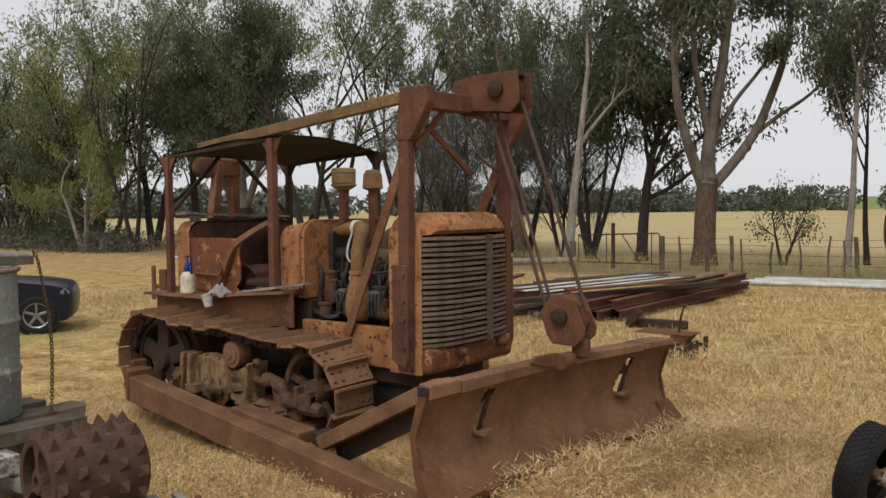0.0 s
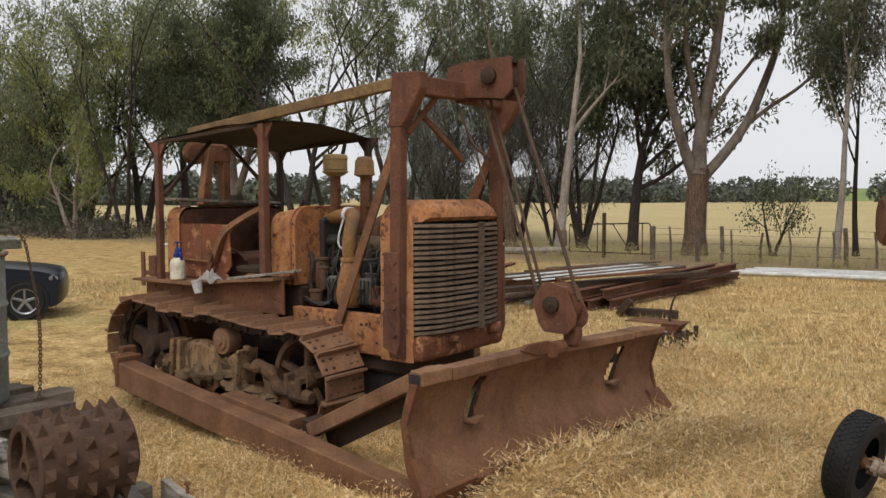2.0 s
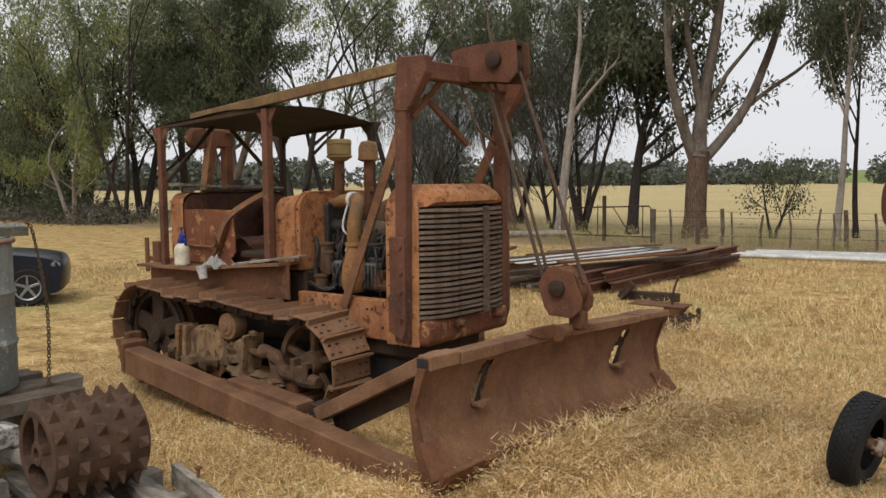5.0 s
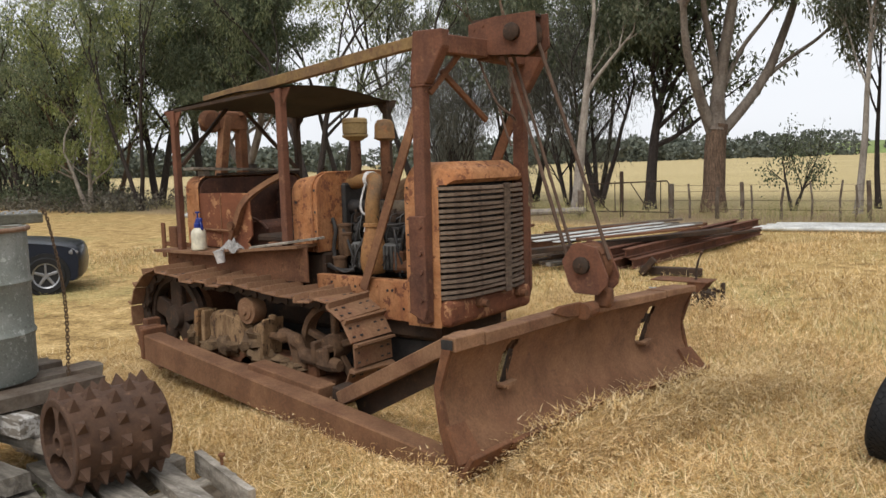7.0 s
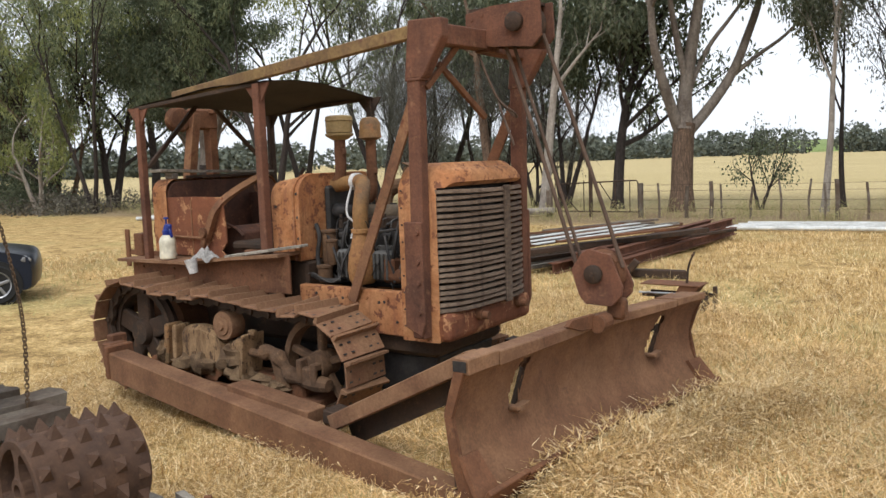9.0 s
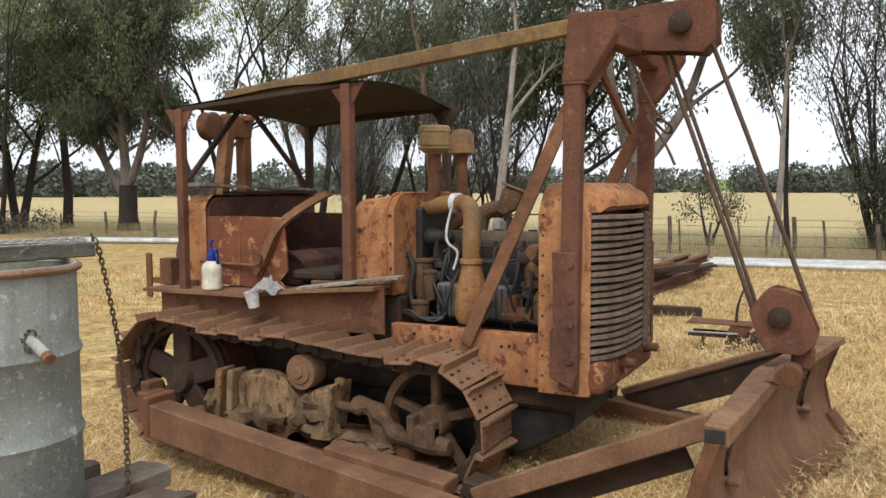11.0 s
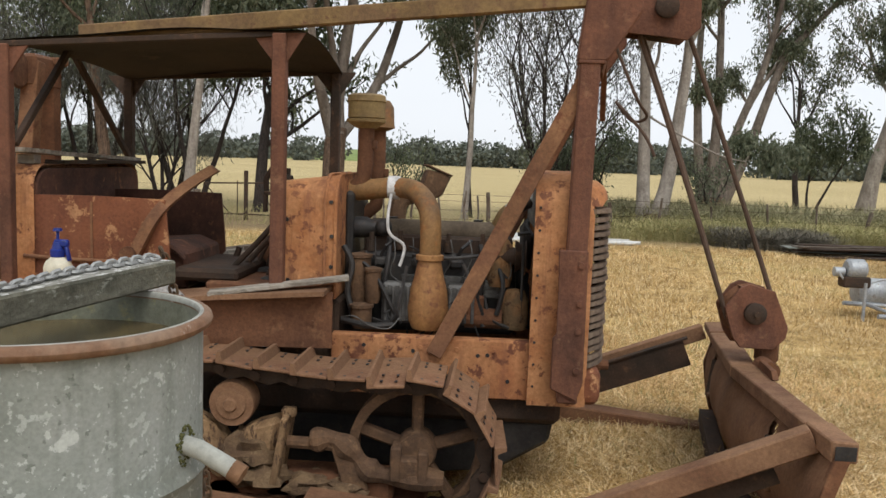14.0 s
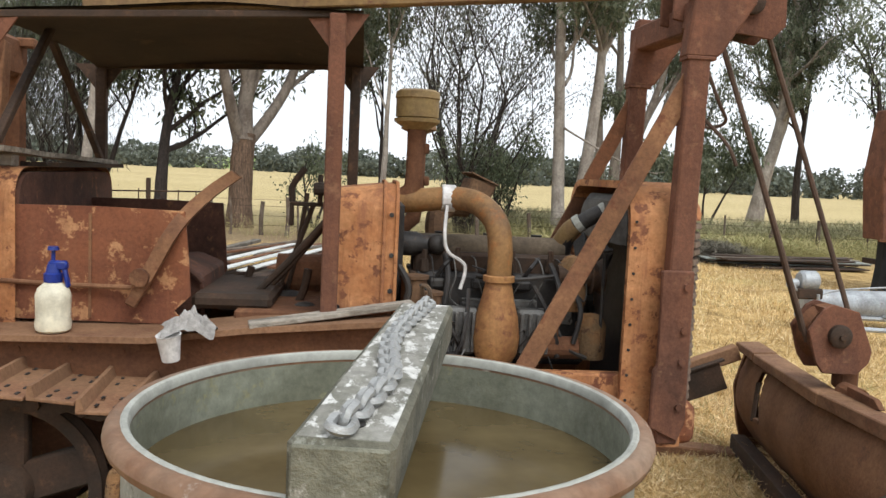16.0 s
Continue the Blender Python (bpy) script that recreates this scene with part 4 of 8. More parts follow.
# pulley block on the blade, and the wire ropes between the two
pulley = new("pulley_block")
pulley.parent = dozer
for y in (-0.14, 0.03):
    bm = bmesh.new()
    prism(bm, [(0.825, 1.09), (0.875, 0.93), (0.92, 0.87), (1.10, 0.865), (1.165, 0.93), (1.175, 0.99), (1.09, 1.19), (0.95, 1.225), (0.90, 1.20)], 0.022, at(0, y, 0), 0.004)
    part("cheek_plate", bm, RUST_RED, pulley)
    bm = bmesh.new()
    yy = y - 0.02 if y < 0 else y + 0.02
    lathe(bm, [(0, -0.03), (0.045, -0.03), (0.058, -0.02), (0.06, 0.02), (0.045, 0.03), (0, 0.03)], at(0.985, yy, 1.066, AX_Y), 18)
    cyl(bm, 0.016, 0.016, 0.08, at(0.985, yy, 1.066, AX_Y), 8)
    part("axle_cap", bm, RUST_DARK, pulley, smooth=True)
bm = bmesh.new()
lathe(bm, [(0.04, -0.055), (0.15, -0.055), (0.12, 0), (0.15, 0.055), (0.04, 0.055)], at(0.99, -0.055, 1.06, AX_Y), 24)
prism(bm, [(0.93, 1.20), (1.06, 1.185), (1.10, 1.14), (1.06, 1.13), (0.93, 1.15)], 0.17, at(0, -0.055, 0))
box(bm, (0.12, 0.09, 0.14), at(1.10, -0.055, 0.84), 0.02)
part("sheave_wheel", bm, RUST, pulley, smooth=True)
for a, b, r in (((0.30, 0.0, 2.56), (0.86, -0.08, 1.02), 0.014), ((0.56, 0.04, 2.62), (1.13, -0.03, 1.10), 0.014), ((0.33, 0.06, 2.56), (0.87, -0.02, 1.04), 0.012)):
    bm = bmesh.new()
    a, b = Vector(a), Vector(b)
    tube(bm, [a, a.lerp(b, 0.35) + Vector((0.01, 0, -0.01)), a.lerp(b, 0.7) + Vector((0.008, 0, -0.008)), b], r, 7)
    part("wire_rope", bm, CABLE, dozer)
bm = bmesh.new()
tube(bm, curve([(0.14, -0.1, 2.52), (0.28, -0.1, 2.22), (0.36, -0.02, 2.12), (0.30, 0.1, 2.10), (0.20, 0.06, 2.2), (0.34, -0.08, 2.02), (0.40, -0.1, 1.9)], 6), 0.009, 6)
part("loose_rope", bm, CABLE, dozer)

# blade: its far half swings forward
FRONT = [Vector((0.925, -1.57, 0)), Vector((0.99, -0.10, 0)), Vector((1.25, 1.23, 0))]
REAR = [Vector((0.845, -1.56, 0)), Vector((0.865, -0.10, 0)), Vector((1.09, 1.20, 0))]


def on_line(line, u):
    """The place at u (0 to 1) along a line of three points."""
    return line[0].lerp(line[1], u / 0.54) if u < 0.54 else line[1].lerp(line[2], (u - 0.54) / 0.46)


def blade_at(u, out, z):
    p = on_line(FRONT, u)
    return Vector((p.x + out, p.y, z - 0.06 * u))


prof = [(0.0, 0.78), (-0.050, 0.70), (-0.086, 0.61), (-0.103, 0.51), (-0.096, 0.41), (-0.058, 0.31), (0.008, 0.21), (0.075, 0.13)]
NB = 132
face = [(p.x, p.z) for p in curve([(a, 0, b) for a, b in prof], 4)]


def in_slot(u, z):
    """The two slanting lifting slots."""
    return 0.42 < z < 0.69 and any(abs(u - c - 0.115 * (z - 0.55)) < 0.0185 - 0.05 * max(0, z - 0.62) for c in (0.232, 0.818))


bm = bmesh.new()
for off in (0.0, -0.028):
    vs = [[bm.verts.new(blade_at(i / NB, a + off + 0.005 * math.sin(0.27 * i + 6 * b) + 0.004 * math.sin(0.11 * i), b)) for a, b in face] for i in range(NB + 1)]
    for i in range(NB):
        for j in range(len(face) - 1):
            if not in_slot((i + 0.5) / NB, (face[j][1] + face[j + 1][1]) / 2):
                bm.faces.new((vs[i][j], vs[i + 1][j], vs[i + 1][j + 1], vs[i][j + 1]))
blade = part("blade", bm, ARM_DUST, dozer, "curved rust-brown blade dulled with dust", True)
for u0, u1, zt in ((0.0, 0.105, 0.825), (0.105, 0.50, 0.815), (0.50, 0.86, 0.812), (0.86, 1.0, 0.818)):   # lip along its top, in welded lengths
    bm = bmesh.new()
    quad = [on_line(REAR, u0 + 0.002), on_line(REAR, u1 - 0.002), on_line(FRONT, u1 - 0.002) + Vector((0.02, 0, 0)), on_line(FRONT, u0 + 0.002) + Vector((0.02, 0, 0))]
    hi = [bm.verts.new(p + Vector((0, 0, zt - 0.06 * u))) for p, u in zip(quad, (u0, u1, u1, u0))]
    lo = [bm.verts.new(p + Vector((0, 0, zt - 0.085 + 0.035 * u - 0.06 * u))) for p, u in zip(quad, (u0, u1, u1, u0))]
    fs = [bm.faces.new(hi), bm.faces.new(lo[::-1])] + [bm.faces.new((hi[(k + 1) % 4], hi[k], lo[k], lo[(k + 1) % 4])) for k in range(4)]
    bmesh.ops.bevel(bm, geom=bm.edges[:], offset=0.006, segments=1, affect="EDGES")
    part("top_lip", bm, RUST_PALE, blade)
# black plate on the lip's end paints the shade of its hollow
bm = bmesh.new()
box(bm, (0.080, 0.004, 0.055), at(0.893, -1.573, 0.783))
part("lip_shade_plate", bm, GRIME, blade, "black plate for the shade in the open end of the box section")
for k, (u0, u1) in enumerate(((-0.02, 0.12), (0.12, 0.34), (0.34, 0.54), (0.54, 0.78), (0.78, 0.985))):   # cutting edge
    bm = bmesh.new()
    a, b = blade_at(u0, 0.105, 0.095), blade_at(u1 - 0.003, 0.105, 0.105)
    m, length = span(a, b)
    box(bm, (length, 0.03, 0.21 - 0.012 * (k % 2)), m @ pose(0, 0, 0, 33), 0.005)
    part("cutting_edge", bm, RUST, blade)
for u, sgn in ((0.004, -1), (0.996, 1)):          # end plates
    bm = bmesh.new()
    prism(bm, [(0.0, 0.78), (-0.096, 0.51), (-0.055, 0.31), (0.085, 0.12), (0.09, 0.03), (-0.04, 0.03), (-0.105, 0.28), (-0.140, 0.52), (-0.07, 0.76)], 0.03, Matrix.Translation(blade_at(u, 0, 0)), 0.004)
    part("end_plate", bm, RUST, blade)
for c in (0.232, 0.818):          # hooks in the slots
    bm = bmesh.new()
    u = c - 0.016
    p = blade_at(u, -0.085, 0.42)
    bar(bm, p + Vector((-0.06, 0.0, 0)), p + Vector((0.05, 0.0, 0)), 0.06, 0.025)
    bar(bm, p + Vector((0.02, -0.05, 0.01)), p + Vector((0.028, 0.09, 0.018)), 0.05, 0.022)
    part("slot_hook", bm, RUST_PALE, blade)
    bm = bmesh.new()
    bar(bm, blade_at(c + 0.006, -0.14, 0.40), blade_at(c + 0.028, -0.10, 0.63), 0.025, 0.03)
    part("slot_bar", bm, RUST_DARK, blade)
for u0, u1 in ((-0.022, 0.05), (0.945, 1.014)):        # wider end bits low on the blade
    bm = bmesh.new()
    quad = [blade_at(u0 + 0.02, -0.045, 0.31), blade_at(u1, -0.045, 0.31), blade_at(u1, 0.085, 0.13), blade_at(u0, 0.085, 0.13)] if u0 < 0.5 else [blade_at(u0, -0.045, 0.31), blade_at(u1 - 0.012, -0.045, 0.31), blade_at(u1, 0.085, 0.13), blade_at(u0, 0.085, 0.13)]
    hi = [bm.verts.new(q + Vector((0.012, 0, 0.006))) for q in quad]
    lo = [bm.verts.new(q - Vector((0.012, 0, 0.006))) for q in quad]
    bm.faces.new(hi)
    bm.faces.new(lo[::-1])
    for k in range(4):
        bm.faces.new((hi[(k + 1) % 4], hi[k], lo[k], lo[(k + 1) % 4]))
    part("end_bit", bm, RUST, blade)
bm = bmesh.new()                                       # torn steel patch at the top centre
pc = on_line(FRONT, 0.48) + Vector((0.03, 0, 0.80))
prism(bm, [(-0.30, 0.0), (-0.24, 0.035), (0.02, 0.03), (0.03, -0.06), (-0.14, -0.05)], 0.03, Matrix.Translation(pc) @ pose(0, 0, 0, 0, 0, 84), 0.003)
cyl(bm, 0.055, 0.055, 0.14, at(pc.x + 0.04, pc.y + 0.06, 0.77, AX_Y), 14)
part("lift_lug", bm, RUST, blade)
bm = bmesh.new()                                       # stiffener behind the foot of the blade
bar(bm, blade_at(0.03, -0.10, 0.13), blade_at(0.54, -0.10, 0.13), 0.10, 0.12)
bar(bm, blade_at(0.54, -0.10, 0.13), blade_at(0.97, -0.10, 0.13), 0.10, 0.12)
part("stiffener", bm, RUST_DARK, blade)

# push arms, straight from the pivot to the blade's foot, and their braces
for sgn, y, u in ((-1, -1.18, 0.05), (1, 2 * MID + 1.18, 0.95)):
    e = blade_at(u, -0.06, -0.02)
    bm = bmesh.new()
    bar(bm, (-2.62, y, 0.305), e, 0.17, 0.215, 0.010)
    arm = part("push_arm", bm, ARM_DUST, dozer, "heavy box-section arm beside the track")
    bm = bmesh.new()
    bar(bm, (-1.27, y - sgn * 0.02, 0.285), (-0.50, y - sgn * 0.01, 0.205), 0.17, 0.09, 0.006)
    part("arm_block", bm, ARM_DUST, arm)
    bm = bmesh.new()
    box(bm, (0.13, 0.16, 0.09), at(-0.36, y - sgn * 0.06, 0.215) @ pose(0, 0, 0, 0, 6), 0.008)
    part("wear_block", bm, RUST_DARK, arm)
    bm = bmesh.new()
    box(bm, (0.05, 0.24, 0.26), at(-2.63, y - sgn * 0.02, 0.33), 0.01)
    box(bm, (0.12, 0.16, 0.20), at(-2.74, y - sgn * 0.06, 0.36), 0.012)
    box(bm, (0.08, 0.14, 0.26), at(-2.80, y - sgn * 0.12, 0.38), 0.01)
    part("pivot", bm, RUST, arm)
    for dx in (0.0, 0.19):
        bm = bmesh.new()
        box(bm, (0.17, 0.02, 0.10), at(-0.60 + dx, y + sgn * 0.098, 0.095 - 0.02 * dx) @ pose(0, 0, 0, 0, 5), 0.004)
        part("patch_plate", bm, RUST, arm)
    top = Vector((0.85, -1.37, 0.775)) if sgn < 0 else Vector((1.06, 1.10, 0.71))
    low = Vector((-0.34 if sgn < 0 else -0.24, y, 0.19))
    bm = bmesh.new()
    bar(bm, low, top, 0.09, 0.10, 0.006)
    part("brace", bm, RUST_PALE, arm)
    bm = bmesh.new()
    shift = Vector((0.06, -sgn * 0.085, -0.065))
    bar(bm, low + shift, top + shift + Vector((-0.19, 0, -0.07)), 0.02, 0.20, 0.003)
    bar(bm, low + shift + Vector((0, 0, 0.098)), top + shift + Vector((-0.19, 0, 0.028)), 0.05, 0.014, 0.002)
    part("inner_brace", bm, RUST_DARK, arm)

# engine
engine = new("engine")
engine.parent = dozer
bm = bmesh.new()
box(bm, (0.86, 0.42, 0.44), at(-0.76, MID + 0.03, 1.10), 0.02)
part("block", bm, GRIME, engine)
bm = bmesh.new()
box(bm, (0.84, 0.30, 0.11), at(-0.77, MID + 0.05, 1.355), 0.015)
box(bm, (0.88, 0.34, 0.018), at(-0.77, MID + 0.04, 1.305), 0.004)
part("cylinder_head", bm, RUST_DARK, engine)
bm = bmesh.new()
tube(bm, [(-1.16, MID + 0.04, 1.425), (-0.42, MID + 0.04, 1.425)], 0.068, 14)
part("rocker_cover", bm, layered("grey brown painted cover", (0.135, 0.102, 0.068), (0.095, 0.070, 0.047), 6, 0.42, 0.6, 60, 0.8, third=(0.06, 0.045, 0.032)), engine, "brown rocker cover", True)
for x in (-1.05, -0.80, -0.55):
    bm = bmesh.new()
    cyl(bm, 0.025, 0.03, 0.03, at(x, MID + 0.08, 1.485), 10)
    part("cover_knob", bm, GRIME, engine)
for x in (-0.97, -0.62):
    bm = bmesh.new()
    box(bm, (0.17, 0.10, 0.22), at(x + 0.0, -0.25, 1.06), 0.015)
    for k in range(4):
        box(bm, (0.018, 0.12, 0.19), at(x - 0.06 + 0.04 * k, -0.26, 1.06), 0.004)
    part("blower_housing", bm, ENGINE_GREY, engine)
for k in range(4):
    bm = bmesh.new()
    box(bm, (0.08, 0.07, 0.05), at(-1.08 + 0.21 * k, -0.17, 1.27), 0.012)
    tube(bm, [(-1.08 + 0.21 * k, -0.17, 1.30), (-1.05 + 0.21 * k, -0.20, 1.36), (-1.0 + 0.21 * k, -0.14, 1.40)], 0.01, 6)
    part("injector", bm, GRIME, engine)
bm = bmesh.new()                                       # flared air pipe in front
lathe(bm, [(0.0, 0.93), (0.085, 0.93), (0.105, 0.97), (0.112, 1.04), (0.10, 1.14), (0.078, 1.22), (0.062, 1.30), (0.075, 1.305), (0.075, 1.33), (0.062, 1.335)], at(-0.80, -0.30, 0), 22)
part("flared_pipe", bm, FLARE, engine, "rust-stained flared air pipe", True)
bm = bmesh.new()
tube(bm, curve([(-0.80, -0.30, 1.33), (-0.80, -0.30, 1.46), (-0.82, -0.25, 1.58), (-0.90, -0.14, 1.66), (-1.02, -0.06, 1.675), (-1.20, -0.04, 1.655), (-1.30, -0.03, 1.65)], 6), 0.058, 14)
part("air_pipe", bm, PIPE, engine, "", True)
bm = bmesh.new()
lathe(bm, [(0.061, -0.035), (0.066, -0.03), (0.066, 0.03), (0.061, 0.035)], at(-1.03, -0.055, 1.675, AX_X), 16)
part("hose_clamp", bm, CUP, engine, "pale rag tied round the pipe")
bm = bmesh.new()
tube(bm, curve([(-1.04, -0.11, 1.64), (-1.05, -0.16, 1.50), (-1.03, -0.18, 1.42), (-0.95, -0.2, 1.36), (-0.97, -0.22, 1.25)], 6), 0.009, 6)
part("rag_tail", bm, CUP, engine)
for x, y, z0, zt, mat_, r in ((-1.20, -0.04, 1.66, 2.07, RUST, 0.045), (-1.17, 0.30, 1.50, 2.06, RUST, 0.042)):
    bm = bmesh.new()
    tube(bm, [(x - 0.08, y, z0 - 0.01), (x - 0.01, y, z0 + 0.05), (x, y, z0 + 0.14), (x, y, zt)], r, 14)
    box(bm, (0.03, 0.03, 0.05), at(x + 0.05, y - 0.01, z0 + 0.25), 0.006)
    st = part("intake_pipe", bm, mat_, engine, "", True)
    bm = bmesh.new()
    lathe(bm, [(0.055, zt - 0.07), (0.11, zt - 0.035), (0.112, zt - 0.02), (0.095, zt - 0.015), (0.105, zt - 0.01), (0.105, zt + 0.075), (0.11, zt + 0.08), (0.105, zt + 0.11), (0.09, zt + 0.12), (0, zt + 0.125)] if y < 0.2 else [(0.05, zt - 0.06), (0.095, zt - 0.04), (0.09, zt - 0.02), (0.085, zt + 0.08), (0.06, zt + 0.12), (0, zt + 0.13)], at(x, y, 0), 22)
    part("pre_cleaner", bm, BRASS if y < 0.2 else PIPE, st, "olive-brown air pre-cleaner bowl", True)
bm = bmesh.new()                                       # exhaust elbow on the far side
tube(bm, curve([(-1.05, 0.30, 1.42), (-1.05, 0.34, 1.56), (-0.98, 0.38, 1.62), (-0.88, 0.40, 1.62)], 5), 0.06, 12)
prism(bm, [(-0.09, -0.10), (-0.075, 0.075), (0.075, 0.075), (0.05, -0.06), (-0.03, -0.12)], 0.15, at(-0.83, 0.42, 1.69) @ pose(0, 0, 0, 0, 14, 14), 0.010)
box(bm, (0.17, 0.165, 0.010), at(-0.815, 0.42, 1.775) @ pose(0, 0, 0, 0, 22, 14), 0.003)
part("exhaust_elbow", bm, RUST_MUD, engine, "rusty exhaust elbow with a rain flap")
bm = bmesh.new()                                       # filters
for x, y, z, r, h in ((-1.19, -0.22, 1.18, 0.062, 0.26), (-1.105, -0.29, 1.15, 0.043, 0.19), (-1.16, -0.32, 0.985, 0.058, 0.13)):
    lathe(bm, [(0, z - h / 2), (r * 0.8, z - h / 2), (r, z - h / 2 + 0.03), (r, z + h / 2 - 0.02), (r * 1.15, z + h / 2 - 0.015), (r * 1.15, z + h / 2), (0, z + h / 2 + 0.01)], at(x, y, 0), 16)
part("fuel_filter", bm, RUST_MUD, engine, "", True)
bm = bmesh.new()                                       # dark breather beside the cowl, with its hoses
lathe(bm, [(0, -0.10), (0.045, -0.10), (0.06, -0.07), (0.06, 0.0), (0.045, 0.03), (0.05, 0.10), (0, 0.10)], at(-1.18, -0.06, 1.445, AX_X), 16)
ball(bm, 0.05, at(-1.08, -0.09, 1.45), 10)
part("breather", bm, GRIME, engine, "dark oily breather", True)
for pts, r in (([(-1.27, -0.28, 1.36), (-1.22, -0.30, 1.26), (-1.24, -0.31, 1.12), (-1.20, -0.33, 0.98)], 0.017), ([(-1.04, -0.12, 1.40), (-1.03, -0.22, 1.30), (-1.05, -0.25, 1.12), (-1.02, -0.30, 0.96)], 0.015), ([(-1.26, -0.36, 0.97), (-1.10, -0.38, 0.945), (-0.98, -0.34, 0.95)], 0.018), ([(-0.53, -0.18, 1.38), (-0.50, -0.27, 1.26), (-0.53, -0.28, 1.08), (-0.50, -0.30, 0.95)], 0.014), ([(-0.44, -0.20, 1.30), (-0.40, -0.30, 1.18), (-0.43, -0.31, 1.02)], 0.013)):
    bm = bmesh.new()
    tube(bm, curve(pts, 6), r, 8)
    part("thick_hose", bm, GRIME, engine, smooth=True)
bm = bmesh.new()
lathe(bm, [(0, 0.94), (0.07, 0.94), (0.075, 0.97), (0.075, 1.10), (0.05, 1.15), (0, 1.16)], at(-0.33, -0.24, 0), 16)
lathe(bm, [(0, 1.16), (0.06, 1.16), (0.07, 1.2), (0.07, 1.38), (0.04, 1.42), (0, 1.43)], at(-0.42, -0.18, 0), 16)
part("oil_filter", bm, MUDDY, engine, "", True)
bm = bmesh.new()                                       # thermostat hose to the radiator
tube(bm, curve([(-0.42, 0.06, 1.42), (-0.40, 0.02, 1.52), (-0.32, -0.02, 1.60), (-0.2, -0.04, 1.66)], 5), 0.042, 12)
part("water_hose", bm, GRIME, engine, "", True)
bm = bmesh.new()
tube(bm, curve([(-0.46, 0.07, 1.40), (-0.43, 0.06, 1.46), (-0.40, 0.02, 1.53), (-0.37, 0.0, 1.565)], 5), [0.055 - 0.0006 * i for i in range(16)], 12)
part("water_elbow", bm, OCHRE, engine, smooth=True)
for p, q in (((-0.37, 0.0, 1.565), (-0.345, -0.01, 1.585)), ((-0.25, -0.03, 1.635), (-0.225, -0.035, 1.65))):
    bm = bmesh.new()
    tube(bm, [p, q], 0.047, 12)
    part("hose_clip", bm, LIME, engine, "pale hose clip")
bm = bmesh.new()                                       # top tank of the radiator
rows = []
for x, hw, z1 in ((-0.25, 0.36, 1.70), (-0.22, 0.40, 1.73), (-0.10, 0.40, 1.73)):
    rows.append([bm.verts.new((x, RMID + a, b)) for a, b in arch_outline(hw, 1.50, z1, 0.16)])
for p, q in zip(rows, rows[1:]):
    for i in range(len(p) - 1):
        bm.faces.new((p[i], p[i + 1], q[i + 1], q[i]))
bm.faces.new(rows[0])
part("top_tank", bm, ENGINE_GREY, dozer, "grey top tank of the radiator", True)
bm = bmesh.new()                                       # fan and belt
lathe(bm, [(0.02, -0.02), (0.13, -0.02), (0.13, 0.02), (0.02, 0.02)], at(-0.30, MID + 0.02, 1.22, AX_X), 18)
for k in range(4):
    a = math.pi / 4 + math.pi / 2 * k
    box(bm, (0.02, 0.3, 0.10), at(-0.27, MID + 0.02 + 0.22 * math.cos(a), 1.22 + 0.22 * math.sin(a), pose(0, 0, 0, math.degrees(a))) @ pose(0, 0, 0, 0, 25), 0.004)
part("fan", bm, GRIME, engine)
for pts in ([(-1.22, -0.24, 1.30), (-1.1, -0.30, 1.22), (-1.0, -0.33, 1.05), (-0.95, -0.3, 0.95)], [(-1.2, -0.2, 0.98), (-1.0, -0.34, 0.96), (-0.95, -0.34, 1.1), (-0.93, -0.22, 1.25)], [(-0.62, -0.25, 1.28), (-0.55, -0.3, 1.15), (-0.5, -0.3, 1.0)], [(-0.9, -0.24, 1.32), (-0.7, -0.26, 1.31), (-0.5, -0.22, 1.33)], [(-0.5, -0.2, 1.1), (-0.46, -0.3, 1.0), (-0.36, -0.3, 0.95)]):
    bm = bmesh.new()
    tube(bm, curve(pts, 5), 0.011, 6)
    part("hose", bm, GRIME, engine)
bm = bmesh.new()
box(bm, (0.1, 0.1, 0.12), at(-0.55, -0.26, 1.06), 0.015)
cyl(bm, 0.055, 0.055, 0.2, at(-0.5, -0.26, 0.99, AX_X), 14)
part("pump", bm, RUST, engine)

rng = random.Random(19)
# flanges and cover plates along the block
for x, z, w, h in ((-1.10, 1.20, 0.10, 0.06), (-0.90, 1.16, 0.12, 0.09), (-0.66, 1.17, 0.14, 0.07), (-0.46, 1.14, 0.09, 0.10), (-0.74, 0.98, 0.16, 0.10), (-0.48, 0.97, 0.12, 0.08)):
    bm = bmesh.new()
    box(bm, (w, 0.03, h), at(x, -0.19, z), 0.006)
    for dx in (-0.4, 0.4):
        cyl(bm, 0.009, 0.009, 0.03, at(x + dx * w, -0.21, z + 0.3 * h, AX_Y), 6)
        cyl(bm, 0.009, 0.009, 0.03, at(x + dx * w, -0.21, z - 0.3 * h, AX_Y), 6)
    part("cover_plate", bm, ENGINE_GREY, engine)
for k in range(8):                                     # fuel lines to the injectors
    x = -1.12 + 0.105 * k
    bm = bmesh.new()
    tube(bm, curve([(x, -0.12, 1.40), (x + 0.01, -0.20, 1.38 + 0.02 * rng.random()), (x + 0.02, -0.235, 1.31), (x + 0.06 * rng.uniform(-1, 1), -0.225, 1.2), (-0.92 + 0.05 * k, -0.20, 1.12)], 5), 0.0035, 5)
    part("fuel_line", bm, ENGINE_GREY if k % 3 else GRIME, engine)
